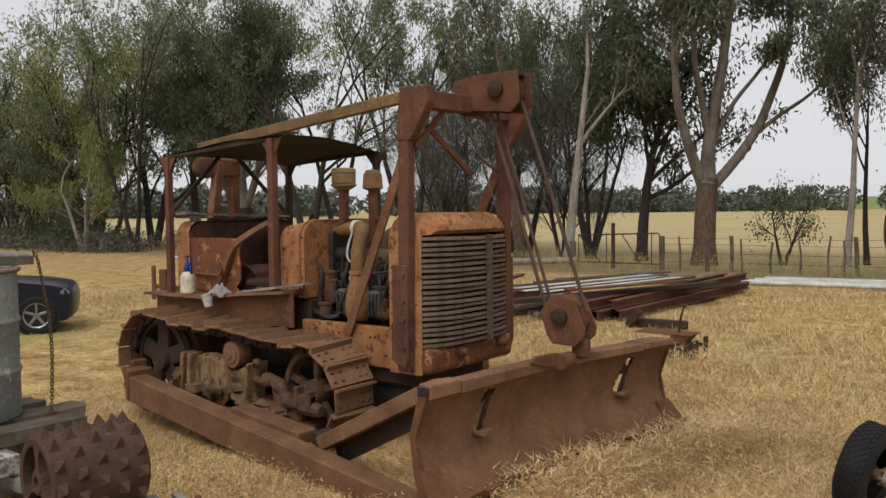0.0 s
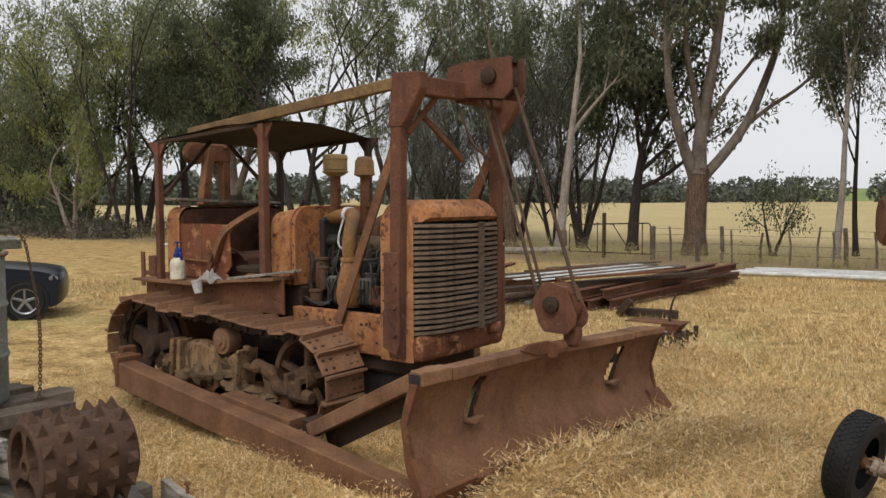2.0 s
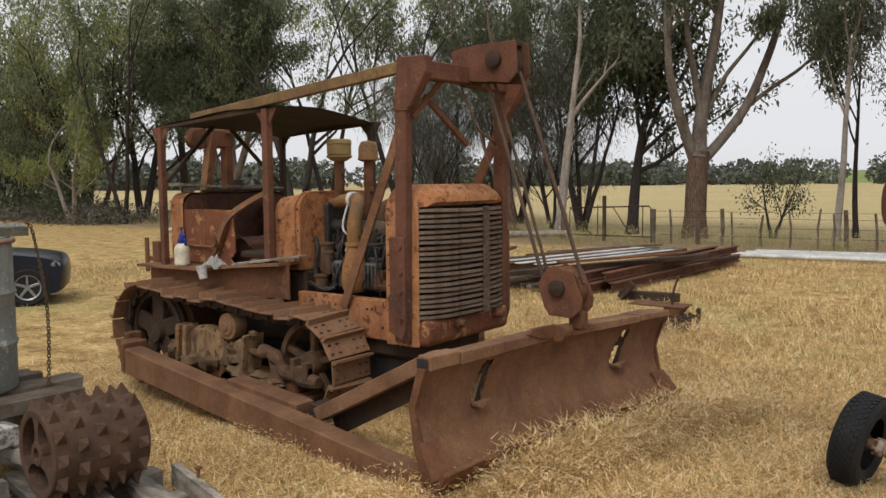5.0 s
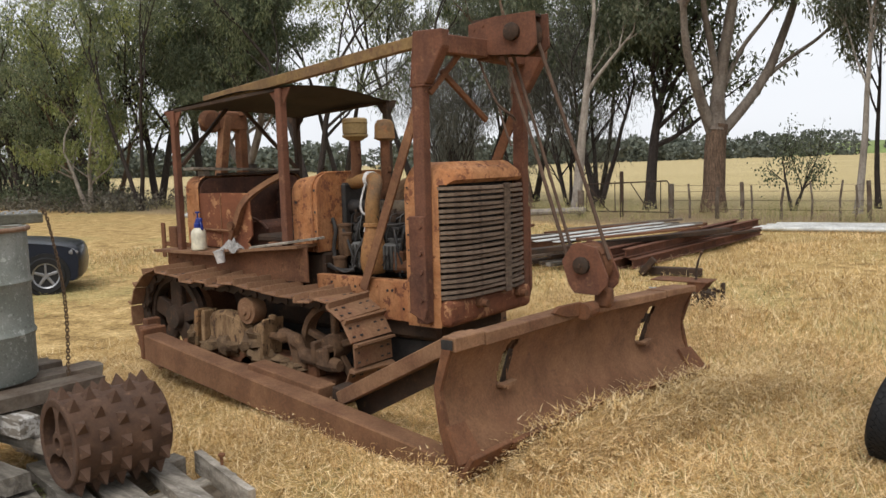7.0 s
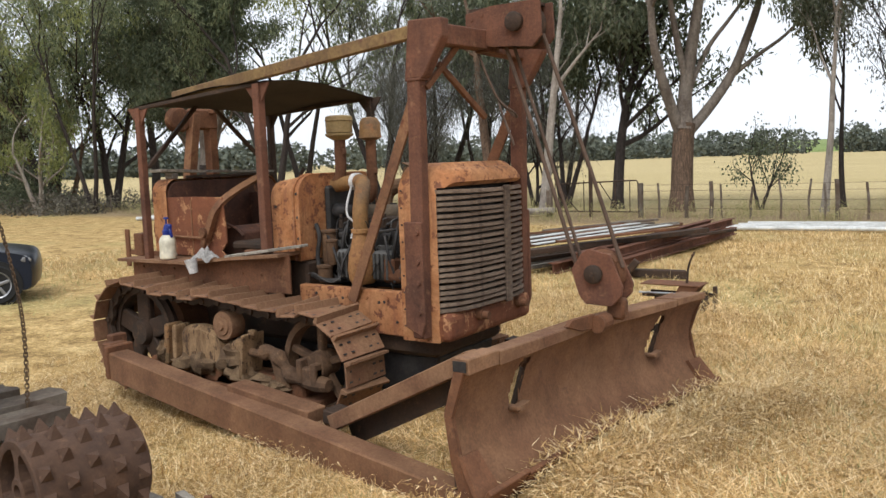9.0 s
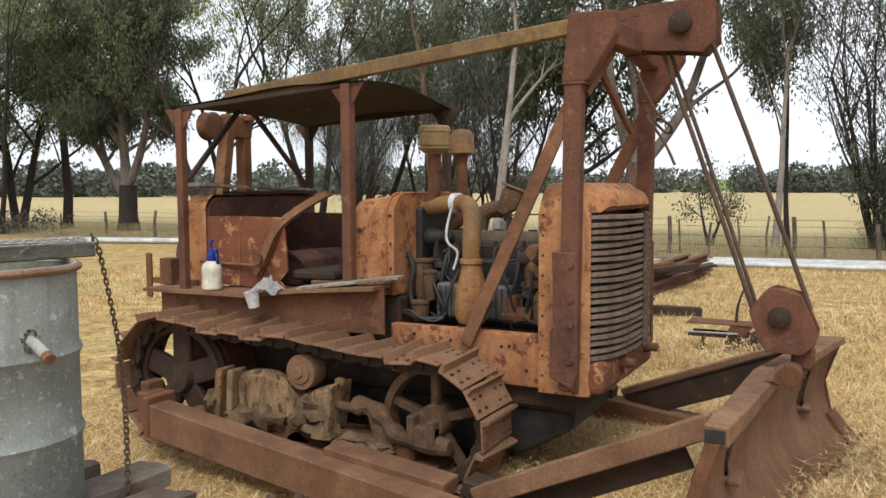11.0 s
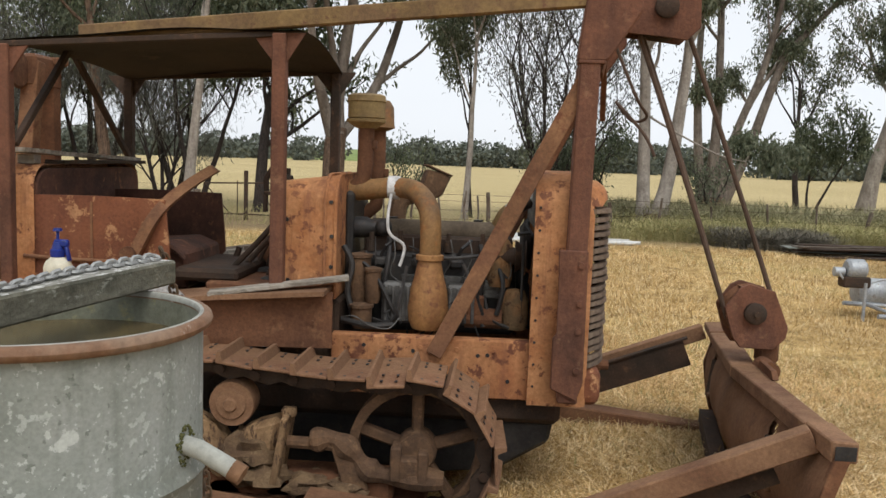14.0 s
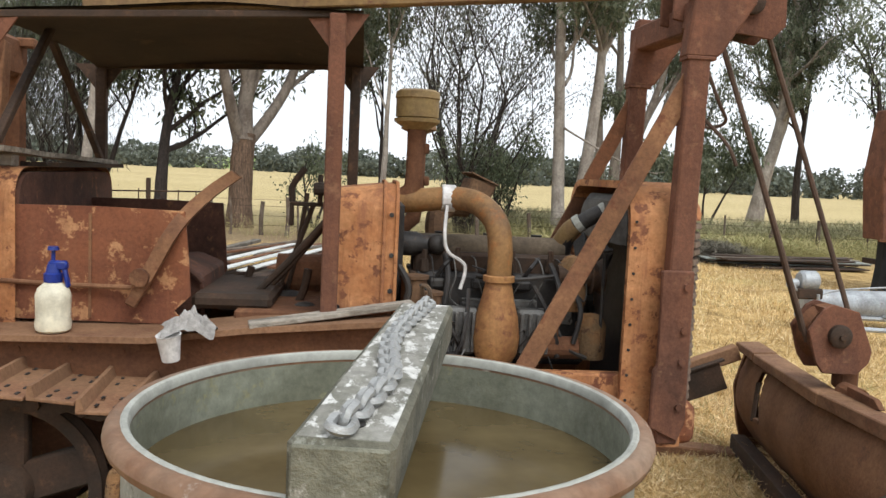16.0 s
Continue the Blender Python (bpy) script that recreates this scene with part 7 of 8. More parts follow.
for a, b, w, h, lb in (
        ((-0.72, -2.55, 0.175), (0.44, -2.86, 0.165), 0.13, 0.06, "weathered grey plank of a low stage"),
        ((-0.85, -2.83, 0.172), (0.10, -3.03, 0.168), 0.17, 0.05, "split grey plank of a low stage"),
        ((-0.90, -3.02, 0.178), (-0.02, -3.20, 0.172), 0.13, 0.06, "weathered grey plank of a low stage"),
        ((-0.98, -3.20, 0.172), (0.02, -3.42, 0.168), 0.16, 0.05, "dark rotted plank of a low stage"),
        ((-1.05, -3.42, 0.175), (-0.05, -3.62, 0.17), 0.17, 0.055, "weathered grey plank of a low stage")):
    old_timber("plank", a, b, w, h, WOOD, lb, "plank", "stage planks")
old_timber("edge_board", (-0.17, -2.49, 0.19), (0.50, -2.66, 0.175), 0.04, 0.12, WOOD, "grey board standing on edge along the stage", "board", "")
for a, b, w, h, lb in (
        ((-1.95, -3.40, 0.275), (-0.50, -3.32, 0.262), 0.13, 0.09, "grey timber lying across the stage"),
        ((-1.95, -3.12, 0.365), (-0.48, -3.02, 0.345), 0.14, 0.075, "mossy old timber lying across the stage")):
    old_timber("cross_timber", a, b, w, h, WOOD, lb, "timber", "cross timbers")
bm = bmesh.new()
bar(bm, (-1.98, -3.20, 0.475), (-0.72, -3.13, 0.462), 0.12, 0.11, 0.006)
single("painted_beam", bm, FLAKED, "timber beam with flaking white paint", "beam")
clumps("stage_weeds", [(-0.62 + 0.2 * k, -3.14 - 0.15 * (k % 3), 0.5) for k in range(4)] + [(0.5, -2.85, 0.6), (-0.85, -2.45, 0.7)], 110, 0.06, (0.12, 0.30), LEAF_FRESH, "green weeds growing up between the planks", 9, 0.003)
for x in (-1.0, -0.52, -0.05):
    bm = bmesh.new()
    bar(bm, (x, -3.75, 0.07), (x + 0.05, -2.4, 0.07), 0.12, 0.14, 0.008)
    single("bearer", bm, WOOD_X, "heavy timber bearer under the planks", "timber", "stage bearers")
for x, y0, y1 in ((-1.60, -3.55, -2.55), (-1.28, -3.6, -2.45), (-0.98, -3.5, -2.62)):
    old_timber("sleeper", (x, y0, 0.565), (x + 0.03, y1, 0.57), 0.20, 0.07, POST_WOOD, "dark old timber carrying the drum", "timber", "sleepers")
for y in (-3.45, -2.68):
    bm = bmesh.new()
    bar(bm, (-1.85, y, 0.475), (-0.80, y, 0.475), 0.16, 0.105, 0.01)
    bar(bm, (-1.85, y, 0.21), (-0.80, y, 0.21), 0.16, 0.42, 0.01)
    single("block_stack", bm, WOOD, "stacked timber blocks under the drum", "timber", "blocks")
bm = bmesh.new()
tube(bm, [(0.12, -2.545, 0.17), (0.12, -2.545, 0.30)], 0.009, 8)
lathe(bm, [(0, 0.29), (0.019, 0.29), (0.019, 0.305), (0, 0.31)], at(0.12, -2.545, 0), 8)
single("bolt", bm, RUST, "rusty bolt standing up from a plank", "bolt")

DX, DY, DR = -1.385, -3.077, 0.300
drum = thing("water_drum", "galvanised steel drum full of muddy water with a rusty rim", "drum", (DX, DY, 0.60))
bm = bmesh.new()
body = [(0.0, 0.012), (DR - 0.01, 0.012), (DR, 0.03), (DR, 0.265), (DR + 0.007, 0.277), (DR + 0.012, 0.29), (DR + 0.007, 0.303), (DR, 0.315), (DR, 0.565), (DR + 0.007, 0.577), (DR + 0.012, 0.59), (DR + 0.007, 0.603), (DR, 0.615), (DR, 0.892)]
lathe(bm, body, Matrix(), 64)
part("shell", bm, GALV, drum, smooth=True)
bm = bmesh.new()
lathe(bm, [(DR - 0.0075, 0.897), (DR - 0.007, 0.7), (DR - 0.006, 0.03), (0, 0.03)], Matrix(), 64)
part("inner_wall", bm, GALV_IN, drum, smooth=True)
bm = bmesh.new()
lathe(bm, [(DR + 0.0140 * math.cos(a) + 0.006, 0.892 + 0.0145 * math.sin(a)) for a in [2 * math.pi * k / 10 for k in range(11)]], Matrix(), 64)
part("rolled_rim", bm, RIM, drum, "rolled rim brown with rust", True)
bm = bmesh.new()
lathe(bm, [(DR - 0.0085, 0.894), (DR - 0.0085, 0.9025), (DR - 0.006, 0.9060), (DR - 0.001, 0.9072), (DR + 0.002, 0.905)], Matrix(), 64)
part("rim_edge", bm, LIME, drum, "pale worn edge inside the rim", True)
m_, n_, l_ = nodes_of("muddy water")
pb = n_["Principled BSDF"]
wnz = noise_node(n_, l_, 6, 4)
wrp = ramp_node(n_, [(0.35, (0.070, 0.050, 0.022)), (0.7, (0.122, 0.090, 0.042))])
l_.new(wnz.outputs["Fac"], wrp.inputs["Fac"])
l_.new(wrp.outputs["Color"], pb.inputs["Base Color"])
pb.inputs["Roughness"].default_value = 0.13
pb.inputs["Specular IOR Level"].default_value = 0.22
bm = bmesh.new()
bmesh.ops.create_circle(bm, cap_ends=True, segments=64, radius=DR - 0.007, matrix=at(0, 0, 0.833))
part("water", bm, m_, drum, "still brown water with dull reflections")
bm = bmesh.new()
oa = math.radians(-8)
od = Vector((math.cos(oa), math.sin(oa), 0))
tube(bm, [od * (DR - 0.02) + Vector((0, 0, 0.665)), od * (DR + 0.03) + Vector((0, 0, 0.655)), od * (DR + 0.10) + Vector((0, 0, 0.622))], 0.019, 16)
outlet = part("outlet_pipe", bm, LIME, drum, "short pale outlet pipe", smooth=True)
bm = bmesh.new()
tube(bm, [od * (DR + 0.099) + Vector((0, 0, 0.6225)), od * (DR + 0.122) + Vector((0, 0, 0.6115))], 0.0205, 16)
part("pipe_end", bm, RUST_PALE, outlet, "rusty open end", True)
bm = bmesh.new()
rs = random.Random(5)
for k in range(90):                           # moss where the pipe leaves the wall
    a, r = rs.uniform(0, 2 * math.pi), rs.uniform(0.012, 0.034)
    sd = Vector((-od.y, od.x, 0))
    q = od * (DR + 0.001) + sd * r * math.cos(a) + Vector((0, 0, 0.660 + r * math.sin(a) * 1.2))
    bmesh.ops.create_icosphere(bm, subdivisions=1, radius=rs.uniform(0.002, 0.0045), matrix=Matrix.Translation(q))
part("moss", bm, plain("dark green moss", (0.085, 0.085, 0.028), 0.95), drum, "dark moss round the outlet")

# timber across the rim with a chain on it
TB0, TB1 = Vector((-1.430, -3.405, 1.541)), Vector((-1.312, -2.690, 1.541))
crossbar = thing("crossbar", "weathered grey timber lying across the drum", "timber")
bm = bmesh.new()
bar(bm, TB0, TB1, 0.090, 0.058, 0.005)
# the sides' shade is put into this darker timber colour
part("beam", bm, layered("grey timber darkened for shade", (0.140, 0.132, 0.100), (0.070, 0.068, 0.050), 7, 0.42, 0.6, 45, 0.9, 0.0, 0.6, third=(0.24, 0.24, 0.20), third_at=(0.58, 0.66), stretch=(2.5, 0.9, 2.5)), crossbar)
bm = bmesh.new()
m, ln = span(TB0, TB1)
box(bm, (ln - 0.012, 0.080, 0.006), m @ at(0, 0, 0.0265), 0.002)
# pale slab: bleaching, and the light on the upper face as colour
part("bleached_lit_top", bm, layered("bleached and lit timber", (0.27, 0.26, 0.23), (0.17, 0.165, 0.135), 7, 0.42, 0.6, 60, 0.92, 0.0, 0.5, third=(0.58, 0.57, 0.54), third_at=(0.505, 0.56), stretch=(3, 1.2, 3)), crossbar, "bleached upper face, also paled for the light on it")
bm = bmesh.new()
m, ln = span(TB0, TB1)
box(bm, (0.006, 0.082, 0.050), m @ at(-ln / 2 - 0.001, 0, 0), 0.002)
# end face, its shade likewise in the colour
part("end_grain", bm, layered("end grain in painted shade", (0.17, 0.165, 0.125), (0.075, 0.075, 0.055), 14, 0.42, 0.58, 60, 0.9, 0.0, 0.6, third=(0.34, 0.33, 0.29), third_at=(0.58, 0.66)), crossbar, "end grain darkened for shade")
bm = bmesh.new()
cyl(bm, 0.013, 0.013, 0.004, m @ at(-ln / 2 + 0.045, 0, 0.029), 14)
part("chain_hole", bm, GRIME, crossbar, "dark drilled hole for the chain")


def chain_of(name, pts, size, wire, material, label):
    """Real links, each turned a quarter from the last."""
    pts = [Vector(p) for p in pts]
    ch = thing(name, label, "chain", (0, 0, 0))
    bm = bmesh.new()
    ring = []
    for k in range(16):
        a = 2 * math.pi * k / 16
        ring.append(Vector((math.copysign(max(0.0, abs(math.cos(a)) - 0.0), math.cos(a)) * size * 0.32 + (size * 0.25 if math.cos(a) > 0 else -size * 0.25), math.sin(a) * size * 0.34, 0)))
    tube(bm, ring + [ring[0]], wire, 5, cap=False)
    me = mesh_of("link", bm, material, True)
    line = curve(pts, 24)
    acc, k, nxt = 0.0, 0, 0.0
    step = size * 0.80
    for a, b in zip(line, line[1:]):
        seg = (b - a).length
        while nxt <= acc + seg and seg > 1e-6:
            p = a.lerp(b, (nxt - acc) / seg)
            m, _ = span(a, b, (0.05, 0.1, 1))
            m.translation = p
            ln = new("link", me)
            ln.parent = ch
            ln.matrix_local = m @ pose(0, 0, 0, 12 + 90 * (k % 2) + 14 * math.sin(3 * k))
            k += 1
            nxt += step
        acc += seg
    return ch


top = 0.037
chain_of("lying_chain", [TB0 + Vector((0.0, 0.02, top)), TB0.lerp(TB1, 0.25) + Vector((0.012, 0, top)), TB0.lerp(TB1, 0.42) + Vector((-0.004, 0, top)), TB0.lerp(TB1, 0.6) + Vector((-0.012, 0, top)), TB0.lerp(TB1, 0.95) + Vector((0.006, 0, top))], 0.028, 0.0047, CHAIN, "dull zinc chain lying along the timber")
chain_of("hanging_chain", [TB0 + Vector((0.016, 0.006, -0.03)), TB0 + Vector((0.017, 0.002, -0.30)), TB0 + Vector((0.018, 0.004, -0.85))], 0.025, 0.0037, CHAIN, "chain hanging down the side of the drum")
chain_of("slack_chain", [TB1 + Vector((0.0, 0.012, 0.045)), TB1 + Vector((0.02, 0.035, -0.05)), TB1 + Vector((0.09, 0.06, -0.5)), TB1 + Vector((0.17, 0.0, -1.0)), TB1 + Vector((0.28, -0.10, -1.30))], 0.026, 0.0037, CHAIN_RUST, "rusty chain hanging from the timber to the roller")

RB = Matrix.Translation((-0.316, -3.19, 0.465)) @ pose(0, 0, 0, 0, 0, -6)
roller = thing("spiked_roller", "rust-brown cast roller studded with pyramid spikes on planks", "roller")
roller.matrix_world = RB
RR, RL = 0.228, 0.50
AXR = pose(0, 0, 0, -90)
bm = bmesh.new()
lathe(bm, [(RR - 0.042, 0.004), (RR - 0.036, 0.0), (RR - 0.006, 0.0), (RR, 0.006), (RR, RL - 0.006), (RR - 0.006, RL), (RR - 0.042, RL), (RR - 0.042, 0.004)], AXR, 48)
part("shell", bm, ROLLER, roller, smooth=True)
bm = bmesh.new()                              # cast end: hub ring and three webs between round openings
lathe(bm, [(0.034, 0.0), (0.058, 0.0), (0.064, 0.006), (0.064, 0.075), (0.034, 0.075), (0.034, 0.0)], AXR, 24)
for k in range(3):
    a = math.pi / 2 + 2 * math.pi * k / 3
    ca, sa = math.cos(a), math.sin(a)
    web = []
    for r, w in ((0.050, 0.034), (0.085, 0.022), (0.125, 0.020), (0.160, 0.030), (0.192, 0.058)):
        web.append((r * ca, r * sa, w))
    vs = []
    for yy in (0.006, 0.050):
        vs.append(([bm.verts.new((x - w * sa, yy, z + w * ca)) for x, z, w in web], [bm.verts.new((x + w * sa, yy, z - w * ca)) for x, z, w in web]))
    (la, ra), (lb, rb) = vs
    for i in range(4):
        bm.faces.new((la[i], la[i + 1], ra[i + 1], ra[i]))
        bm.faces.new((lb[i], rb[i], rb[i + 1], lb[i + 1]))
        bm.faces.new((la[i], lb[i], lb[i + 1], la[i + 1]))
        bm.faces.new((ra[i], ra[i + 1], rb[i + 1], rb[i]))
part("end_spider", bm, ROLLER, roller)
bm = bmesh.new()
lathe(bm, [(0, RL - 0.03), (RR - 0.02, RL - 0.03)], AXR, 32)
part("end_disc", bm, RUST_DARK, roller)
bm2 = bmesh.new()
bs = [bm2.verts.new(p) for p in ((-0.036, -0.030, -0.008), (0.034, -0.030, -0.008), (0.034, 0.030, -0.008), (-0.036, 0.030, -0.008))]
ts = [bm2.verts.new(p) for p in ((-0.003, -0.003, 0.056), (0.004, -0.003, 0.055), (0.004, 0.003, 0.055), (-0.003, 0.003, 0.056))]
for i in range(4):
    bm2.faces.new((bs[i], bs[(i + 1) % 4], ts[(i + 1) % 4], ts[i]))
bm2.faces.new(ts)
SPIKE = mesh_of("spike", bm2, ROLLER)
for i in range(5):
    for k in range(12):
        a = 2 * math.pi * (k + 0.5 * (i % 2)) / 12
        s = new("spike", SPIKE)
        s.parent = roller
        s.matrix_local = at(RR * math.sin(a), 0.042 + 0.104 * i, RR * math.cos(a)) @ pose(0, 0, 0, 0, math.degrees(a))

# ---- things left on the fender ----
bottle = thing("spray_bottle", "cream plastic pressure sprayer with a blue pump head", "spray bottle", (-2.70, -0.585, 1.068))
bm = bmesh.new()
lathe(bm, [(0, 0), (0.058, 0), (0.068, 0.008), (0.072, 0.03), (0.068, 0.06), (0.069, 0.12), (0.070, 0.15), (0.060, 0.18), (0.040, 0.198), (0.032, 0.205), (0.032, 0.215)], Matrix(), 24)
part("tank", bm, PLASTIC, bottle, smooth=True)
bm = bmesh.new()
lathe(bm, [(0.036, 0.205), (0.038, 0.24), (0.03, 0.245), (0.022, 0.28), (0.0, 0.285)], Matrix(), 18)
box(bm, (0.075, 0.032, 0.04), at(0.02, 0, 0.275), 0.008)
box(bm, (0.018, 0.026, 0.085), at(0.052, 0, 0.225) @ pose(0, 0, 0, 0, -12), 0.006)
cyl(bm, 0.008, 0.008, 0.06, at(0, 0, 0.31), 10)
cyl(bm, 0.024, 0.02, 0.015, at(0, 0, 0.345), 14)
part("pump_head", bm, BLUE_PL, bottle, smooth=True)
rng = random.Random(3)
bm = bmesh.new()
bmesh.ops.create_grid(bm, x_segments=44, y_segments=34, size=1)
for v in bm.verts:                            # a cloth heaped in sharp folds
    x, y = v.co.x, v.co.y
    hump = max(0.0, 1 - (x * x + y * y) * 0.62)
    fold = abs(noise.noise(Vector((x * 1.9, y * 1.9, 3.1)))) + 0.6 * abs(noise.noise(Vector((x * 4.2, y * 4.2, 7.7))))
    v.co = Vector((x * (0.108 + 0.03 * noise.noise(Vector((x * 2, y * 2, 1)))), y * (0.075 + 0.02 * noise.noise(Vector((y * 2, x * 2, 5)))), 0.004 + hump * (0.072 + 0.060 * fold)))
rag = single("rag", bm, CLOTH, "crumpled grey rag lying on the fender", "cloth", smooth=True)
rag.location = (-2.13, -0.66, 1.078)
cup = thing("paper_cup", "crushed white cup hanging over the edge of the fender", "cup", (-2.185, -0.740, 0.995))
bm = bmesh.new()
lathe(bm, [(0.0, 0.0), (0.036, 0.0), (0.048, 0.105), (0.051, 0.108), (0.046, 0.108), (0.034, 0.004)], pose(0, 0, 0, 8, -5), 18)
part("cup_wall", bm, CUP, cup, smooth=True)
bm = bmesh.new()
m, ln = span((-1.90, -0.62, 1.125), (-1.205, -0.485, 1.215))
box(bm, (ln, 0.11, 0.022), m, 0.004)
single("board", bm, WOOD, "grey weathered board lying on the fender", "board")

# ---- wheel of an axle lying in the grass ----
axle = thing("old_axle", "axle with a worn black tyre standing in the grass", "axle", (2.885, 0.085, 0.0))
ax = Vector((0.93, 0.36, 0)).normalized()
W0 = Matrix.Translation((-0.07, 0.20, 0.30)) @ ax.to_track_quat("Z", "Y").to_matrix().to_4x4()
ax2 = Vector((0.95, -0.17, -0.19)).normalized()
W = Matrix.Translation((0, 0, 0.272)) @ ax2.to_track_quat("Z", "Y").to_matrix().to_4x4() @ Matrix.Scale(0.93, 4)
bm = bmesh.new()
lathe(bm, [(0.17, -0.075), (0.22, -0.095), (0.27, -0.092), (0.295, -0.07), (0.303, -0.03), (0.304, 0.0), (0.303, 0.03), (0.295, 0.07), (0.27, 0.092), (0.22, 0.095), (0.17, 0.075)], W, 48)
for r in range(5):
    for k in range(44):
        a = 2 * math.pi * (k + 0.5 * (r % 2)) / 44
        box(bm, (0.006, 0.030, 0.024), W @ pose(0, 0, 0, 0, 0, math.degrees(a)) @ at(0.303, 0, -0.052 + 0.026 * r) @ pose(0, 0, 0, 24 if r % 2 else -24))
part("tyre", bm, RUBBER, axle, "worn black tyre tread")
bm = bmesh.new()
lathe(bm, [(0.175, -0.07), (0.16, -0.06), (0.16, 0.0), (0.06, 0.02), (0.05, 0.05), (0, 0.05)], W, 28)
part("rim", bm, RUST_DARK, axle)
bm = bmesh.new()
tube(bm, [W @ Vector((0, 0, 0.02)), W @ Vector((0, 0, 0.14)), W @ Vector((0, 0, 0.5)), W @ Vector((0, 0, 0.8))], [0.03, 0.042, 0.038, 0.038], 14)
part("axle_tube", bm, RUST_PALE, axle)
bm = bmesh.new()
lathe(bm, [(0.0, 0.10), (0.04, 0.10), (0.058, 0.112), (0.058, 0.14), (0.043, 0.15), (0.050, 0.17), (0.050, 0.24), (0.040, 0.25)], W, 20)
for k in range(6):
    a = math.pi / 3 * k
    cyl(bm, 0.011, 0.011, 0.03, W @ at(0.048 * math.cos(a), 0.048 * math.sin(a), 0.103), 6)
part("wheel_hub", bm, layered("flaking white hub paint", (0.36, 0.31, 0.25), (0.20, 0.12, 0.07), 22, 0.44, 0.56, 60, 0.85), axle, "hub with flaking pale paint and nuts", True)

bm = bmesh.new()
foot0 = W0 @ Vector((0, 0, 0.42))
bar(bm, (foot0.x, foot0.y, 0.0), (foot0.x, foot0.y, 1.62), 0.06, 0.06)
part("mast", bm, RUST_DARK, axle)
bm = bmesh.new()
lathe(bm, [(0, 0.10), (0.13, 0.10), (0.15, 0.12), (0.15, 0.95), (0, 0.95)], Matrix.Translation((-0.04, 0.25, 1.665)) @ ax.to_track_quat("Z", "Y").to_matrix().to_4x4(), 28)
part("cylinder", bm, RUST, axle, "rust-brown cylinder on top of the mast", True)

# ---- trailer with a grey tank and motor ----
tr = thing("tank_trailer", "small farm trailer with a pale grey tank and an engine", "trailer", (4.2, 5.8, 0))
bm = bmesh.new()
lathe(bm, [(0, 0), (0.14, 0), (0.19, 0.05), (0.19, 0.09), (0.175, 0.10), (0.185, 0.16), (0.185, 1.7), (0.16, 1.74), (0, 1.74)], Matrix.Translation((0.15, 0.35, 0.33)) @ Vector((1, 0.03, 0)).to_track_quat("Z", "Y").to_matrix().to_4x4(), 32)
part("tank", bm, SILVER, tr, smooth=True)
bm = bmesh.new()
lathe(bm, [(0, -0.12), (0.1, -0.12), (0.13, -0.09), (0.13, 0.09), (0.1, 0.12), (0, 0.12)], at(0.0, 0.05, 0.66) @ AX_X, 24)
cyl(bm, 0.06, 0.06, 0.12, at(-0.2, 0.05, 0.62) @ AX_X, 16)
part("motor", bm, SILVER, tr, smooth=True)
bm = bmesh.new()
box(bm, (0.34, 0.2, 0.14), at(0, 0.05, 0.50), 0.02)
part("motor_base", bm, RUST_DARK, tr)
bm = bmesh.new()
for y in (-0.75, 0.2):
    tube(bm, [(-0.05, y, 0.20), (2.2, y + 0.1, 0.12)], 0.03, 8)
for x in (0.25, 1.2):
    tube(bm, [(x, -0.75, 0.19), (x, 0.35, 0.19)], 0.025, 8)
tube(bm, [(0.1, -0.05, 0.0), (0.1, -0.05, 0.50)], 0.022, 8)
tube(bm, curve([(-0.22, 0.0, 0.62), (-0.12, -0.02, 0.50), (0.1, 0.0, 0.46), (0.5, 0.05, 0.56), (2.1, 0.1, 0.66)], 5), 0.014, 6)
part("frame", bm, SILVER, tr)
bm = bmesh.new()
lathe(bm, [(0.1, -0.06), (0.2, -0.07), (0.25, -0.04), (0.25, 0.04), (0.2, 0.07), (0.1, 0.06)], at(1.4, -0.5, 0.25) @ AX_Y, 28)
part("tyre", bm, RUBBER, tr, smooth=True)

# ---- old rusty bin on wheels at the field's edge ----
bn = thing("grain_bin", "tall rusty brown sheet-metal bin of an old harvester", "farm machine", (7.62, 9.9, 0))
bm = bmesh.new()
prism(bm, [(-0.05, 1.0), (-0.15, 2.1), (0.0, 3.3), (2.6, 3.3), (2.6, 1.0)], 0.6, at(0, -0.1, 0), 0.02)
part("bin", bm, RUST_RED, bn)
bm = bmesh.new()
for z in (1.0, 2.1, 3.28):
    box(bm, (2.75, 0.04, 0.05), at(1.25, -0.42, z))
bar(bm, (0.3, -0.43, 2.1), (1.0, -0.43, 2.9), 0.02, 0.05)
box(bm, (0.04, 0.04, 2.3), at(0.8, -0.42, 2.1))
part("rib", bm, RUST, bn)
# black mudflap and shadow under the bin, built as one solid shape
bm = bmesh.new()
prism(bm, [(0.05, 0.02), (0.12, 0.5), (0.12, 1.0), (0.6, 1.0), (0.5, 0.4), (0.45, 0.02)], 0.2, at(0, -0.1, 0), 0.01)
part("flap_and_shadow", bm, RUBBER, bn, "black mudflap together with the shadow beside it")
bm = bmesh.new()
lathe(bm, [(0.2, -0.12), (0.42, -0.14), (0.5, -0.09), (0.5, 0.09), (0.42, 0.14), (0.2, 0.12)], at(0.8, -0.45, 0.5) @ AX_Y, 32)
part("tyre", bm, RUBBER, bn, smooth=True)
bm = bmesh.new()
bar(bm, (0.8, -0.4, 0.5), (0.8, 1.4, 0.5), 0.1, 0.1)
bar(bm, (2.4, 0.2, 0.0), (2.4, 0.2, 1.02), 0.1, 0.1)
part("chassis", bm, RUST_DARK, bn)

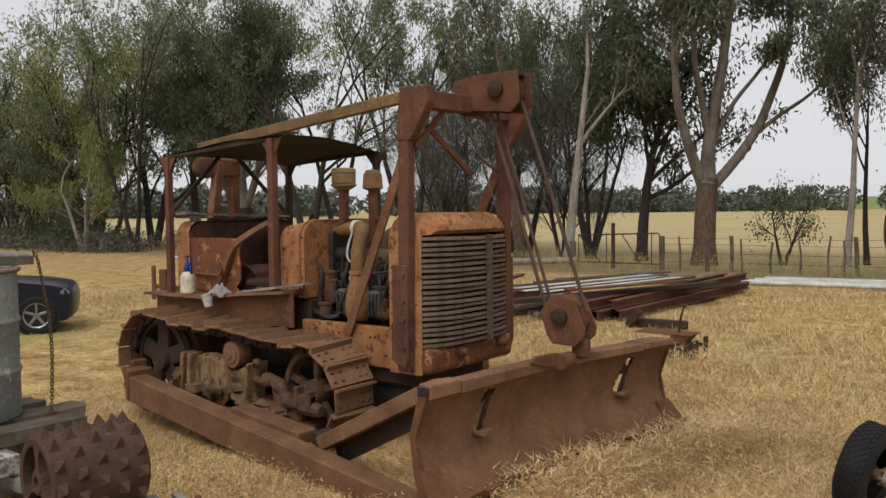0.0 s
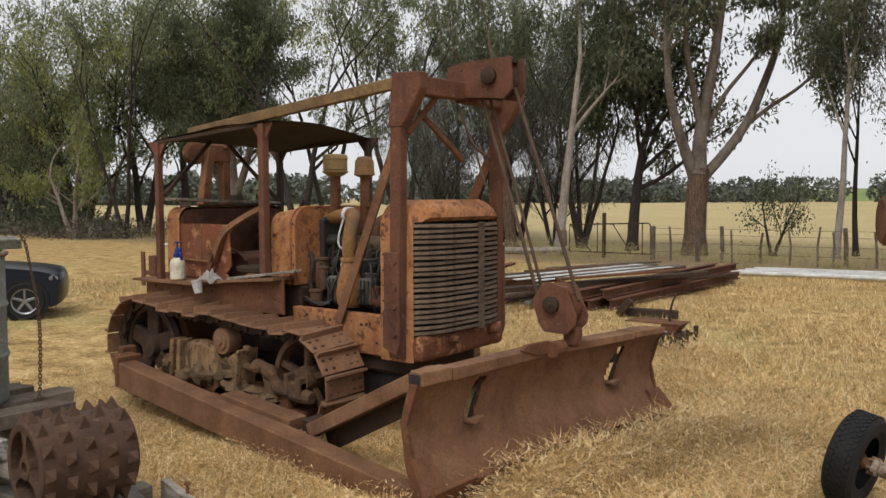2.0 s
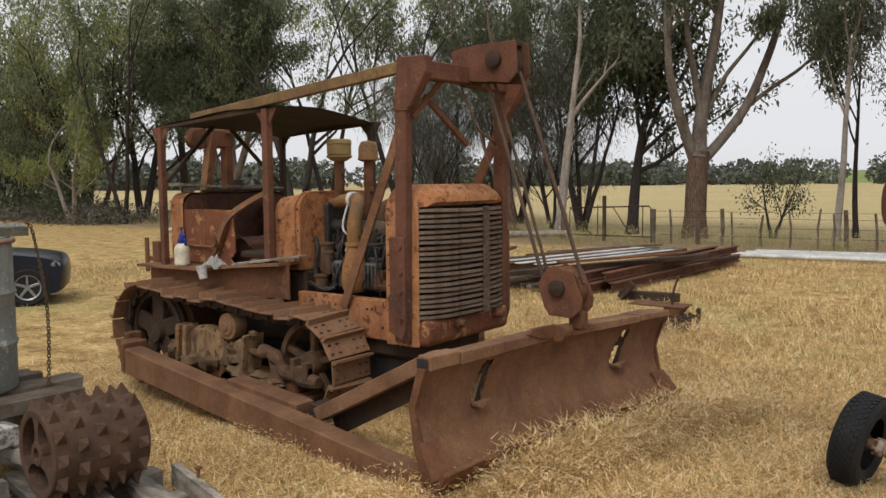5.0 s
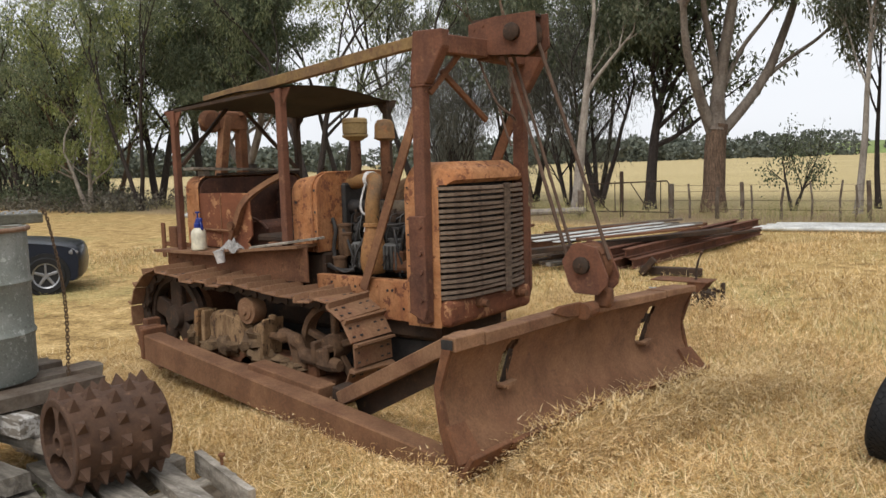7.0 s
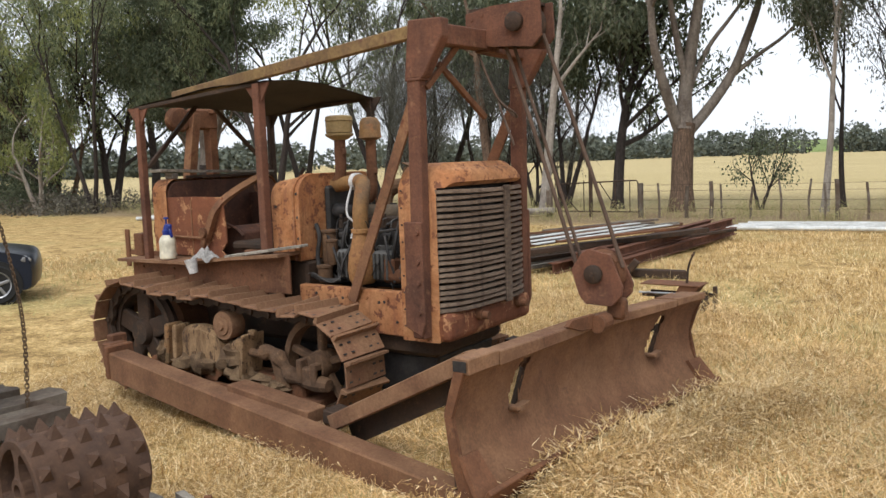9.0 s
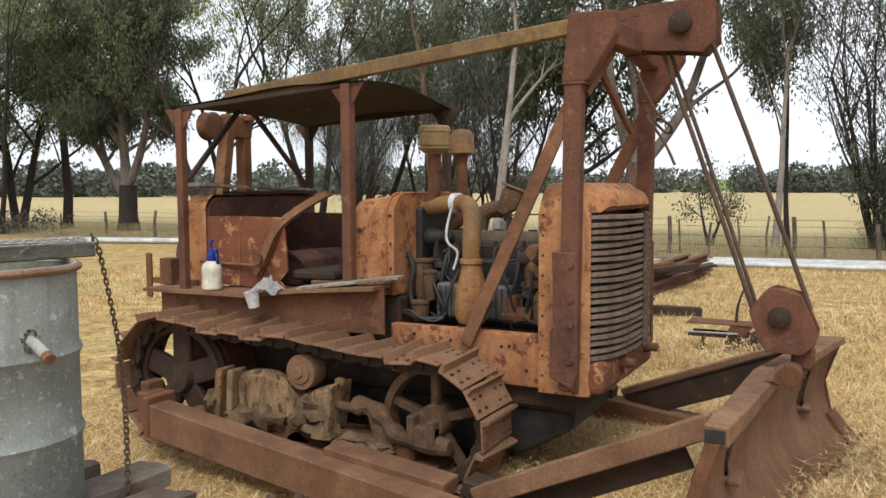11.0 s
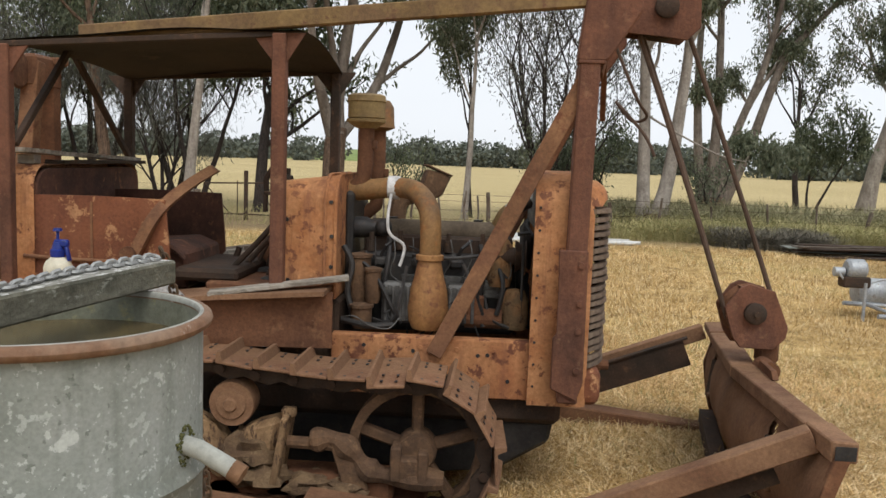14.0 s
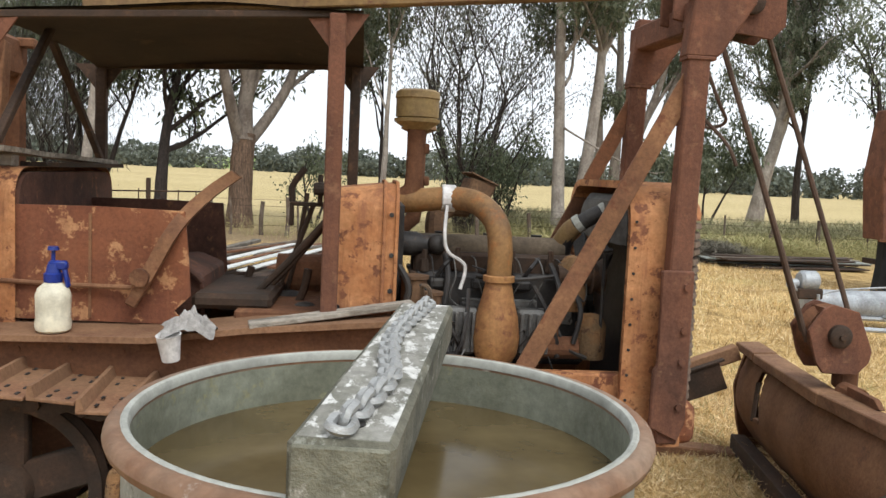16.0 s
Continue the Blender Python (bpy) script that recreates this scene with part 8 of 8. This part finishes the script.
# ---- parked car ----
car = thing("car", "dark blue sedan parked on the grass", "car")
car.matrix_world = Matrix.Translation((-8.62, 0.90, 0)) @ pose(0, 0, 0, 0, 0, 57) @ Matrix.Scale(1.02, 4) @ at(0, 0.67, 0)
sideline = [(0.36, 0.18), (0.43, 0.23), (0.455, 0.40), (0.445, 0.53), (0.41, 0.63), (0.35, 0.675), (0.2, 0.715), (0.0, 0.745), (-0.4, 0.785), (-0.80, 0.81), (-1.18, 1.07), (-1.45, 1.15), (-2.05, 1.14), (-2.55, 0.87), (-2.95, 0.85), (-3.02, 0.48), (-2.95, 0.20)]
bm = bmesh.new()
WID = 0.72
rows = []
for y, inset in ((-WID, 0.0), (-WID + 0.10, 0.02), (0, 0.03), (WID - 0.10, 0.02), (WID, 0.0)):
    rows.append([bm.verts.new((x * (1.0 if abs(y) < WID else 0.985) + ((0.06 if abs(y) < 0.3 else (0.04 if abs(y) < WID else 0)) if x > 0.3 else 0), y * (1 if z < 0.75 else 0.86), z + (inset if z > 0.5 else 0))) for x, z in sideline])
for p, q in zip(rows, rows[1:]):
    for i in range(len(p) - 1):
        bm.faces.new((p[i], p[i + 1], q[i + 1], q[i]))
for p in (rows[0], rows[-1]):
    bm.faces.new(p)
body = part("body", bm, CAR_BLUE, car, smooth=True)
GLASS_M = plain("dark car glass", (0.01, 0.012, 0.015), 0.06, 0.0, 0.6)
for y in (-1, 1):
    bm = bmesh.new()
    prism(bm, [(-0.88, 0.80), (-1.14, 1.02), (-1.36, 1.08), (-1.98, 1.07), (-2.3, 0.84)], 0.02, at(0, y * (WID * 0.86 + 0.035), 0))
    part("side_window", bm, GLASS_M, car)
    for x in (0.0, -2.2):
        bm = bmesh.new()
        lathe(bm, [(0.0, -0.02), (0.325, -0.02), (0.325, 0.02), (0, 0.02)], at(x, y * (WID - 0.002), 0.285, AX_Y), 28)
        part("wheel_arch", bm, RUBBER, car)
    for x in (0.0, -2.2):
        bm = bmesh.new()
        lathe(bm, [(0.18, -0.08), (0.255, -0.088), (0.282, -0.06), (0.282, 0.06), (0.255, 0.088), (0.18, 0.08)], at(x, y * (WID - 0.05), 0.280, AX_Y), 36)
        wheel = part("wheel", bm, RUBBER, car, smooth=True)
        bm = bmesh.new()
        lathe(bm, [(0.168, -0.07), (0.188, -0.085), (0.188, 0.085), (0.168, 0.07), (0.168, -0.07)], at(x, y * (WID - 0.045), 0.280, AX_Y), 28)
        for k in range(5):
            a = 2 * math.pi * k / 5 + 0.3
            bar(bm, (x + 0.03 * math.cos(a), y * (WID + 0.015), 0.280 + 0.03 * math.sin(a)), (x + 0.175 * math.cos(a), y * (WID + 0.01), 0.280 + 0.175 * math.sin(a)), 0.03, 0.05, 0.012)
        cyl(bm, 0.04, 0.04, 0.05, at(x, y * (WID + 0.01), 0.280, AX_Y), 12)
        part("alloy_rim", bm, CAR_GREY, wheel)
    bm = bmesh.new()
    box(bm, (0.13, 0.18, 0.10), at(0.365, y * (WID - 0.09), 0.60) @ pose(0, 0, 0, 0, 35, y * -18), 0.025, 2)
    part("headlight", bm, CAR_GREY, car)
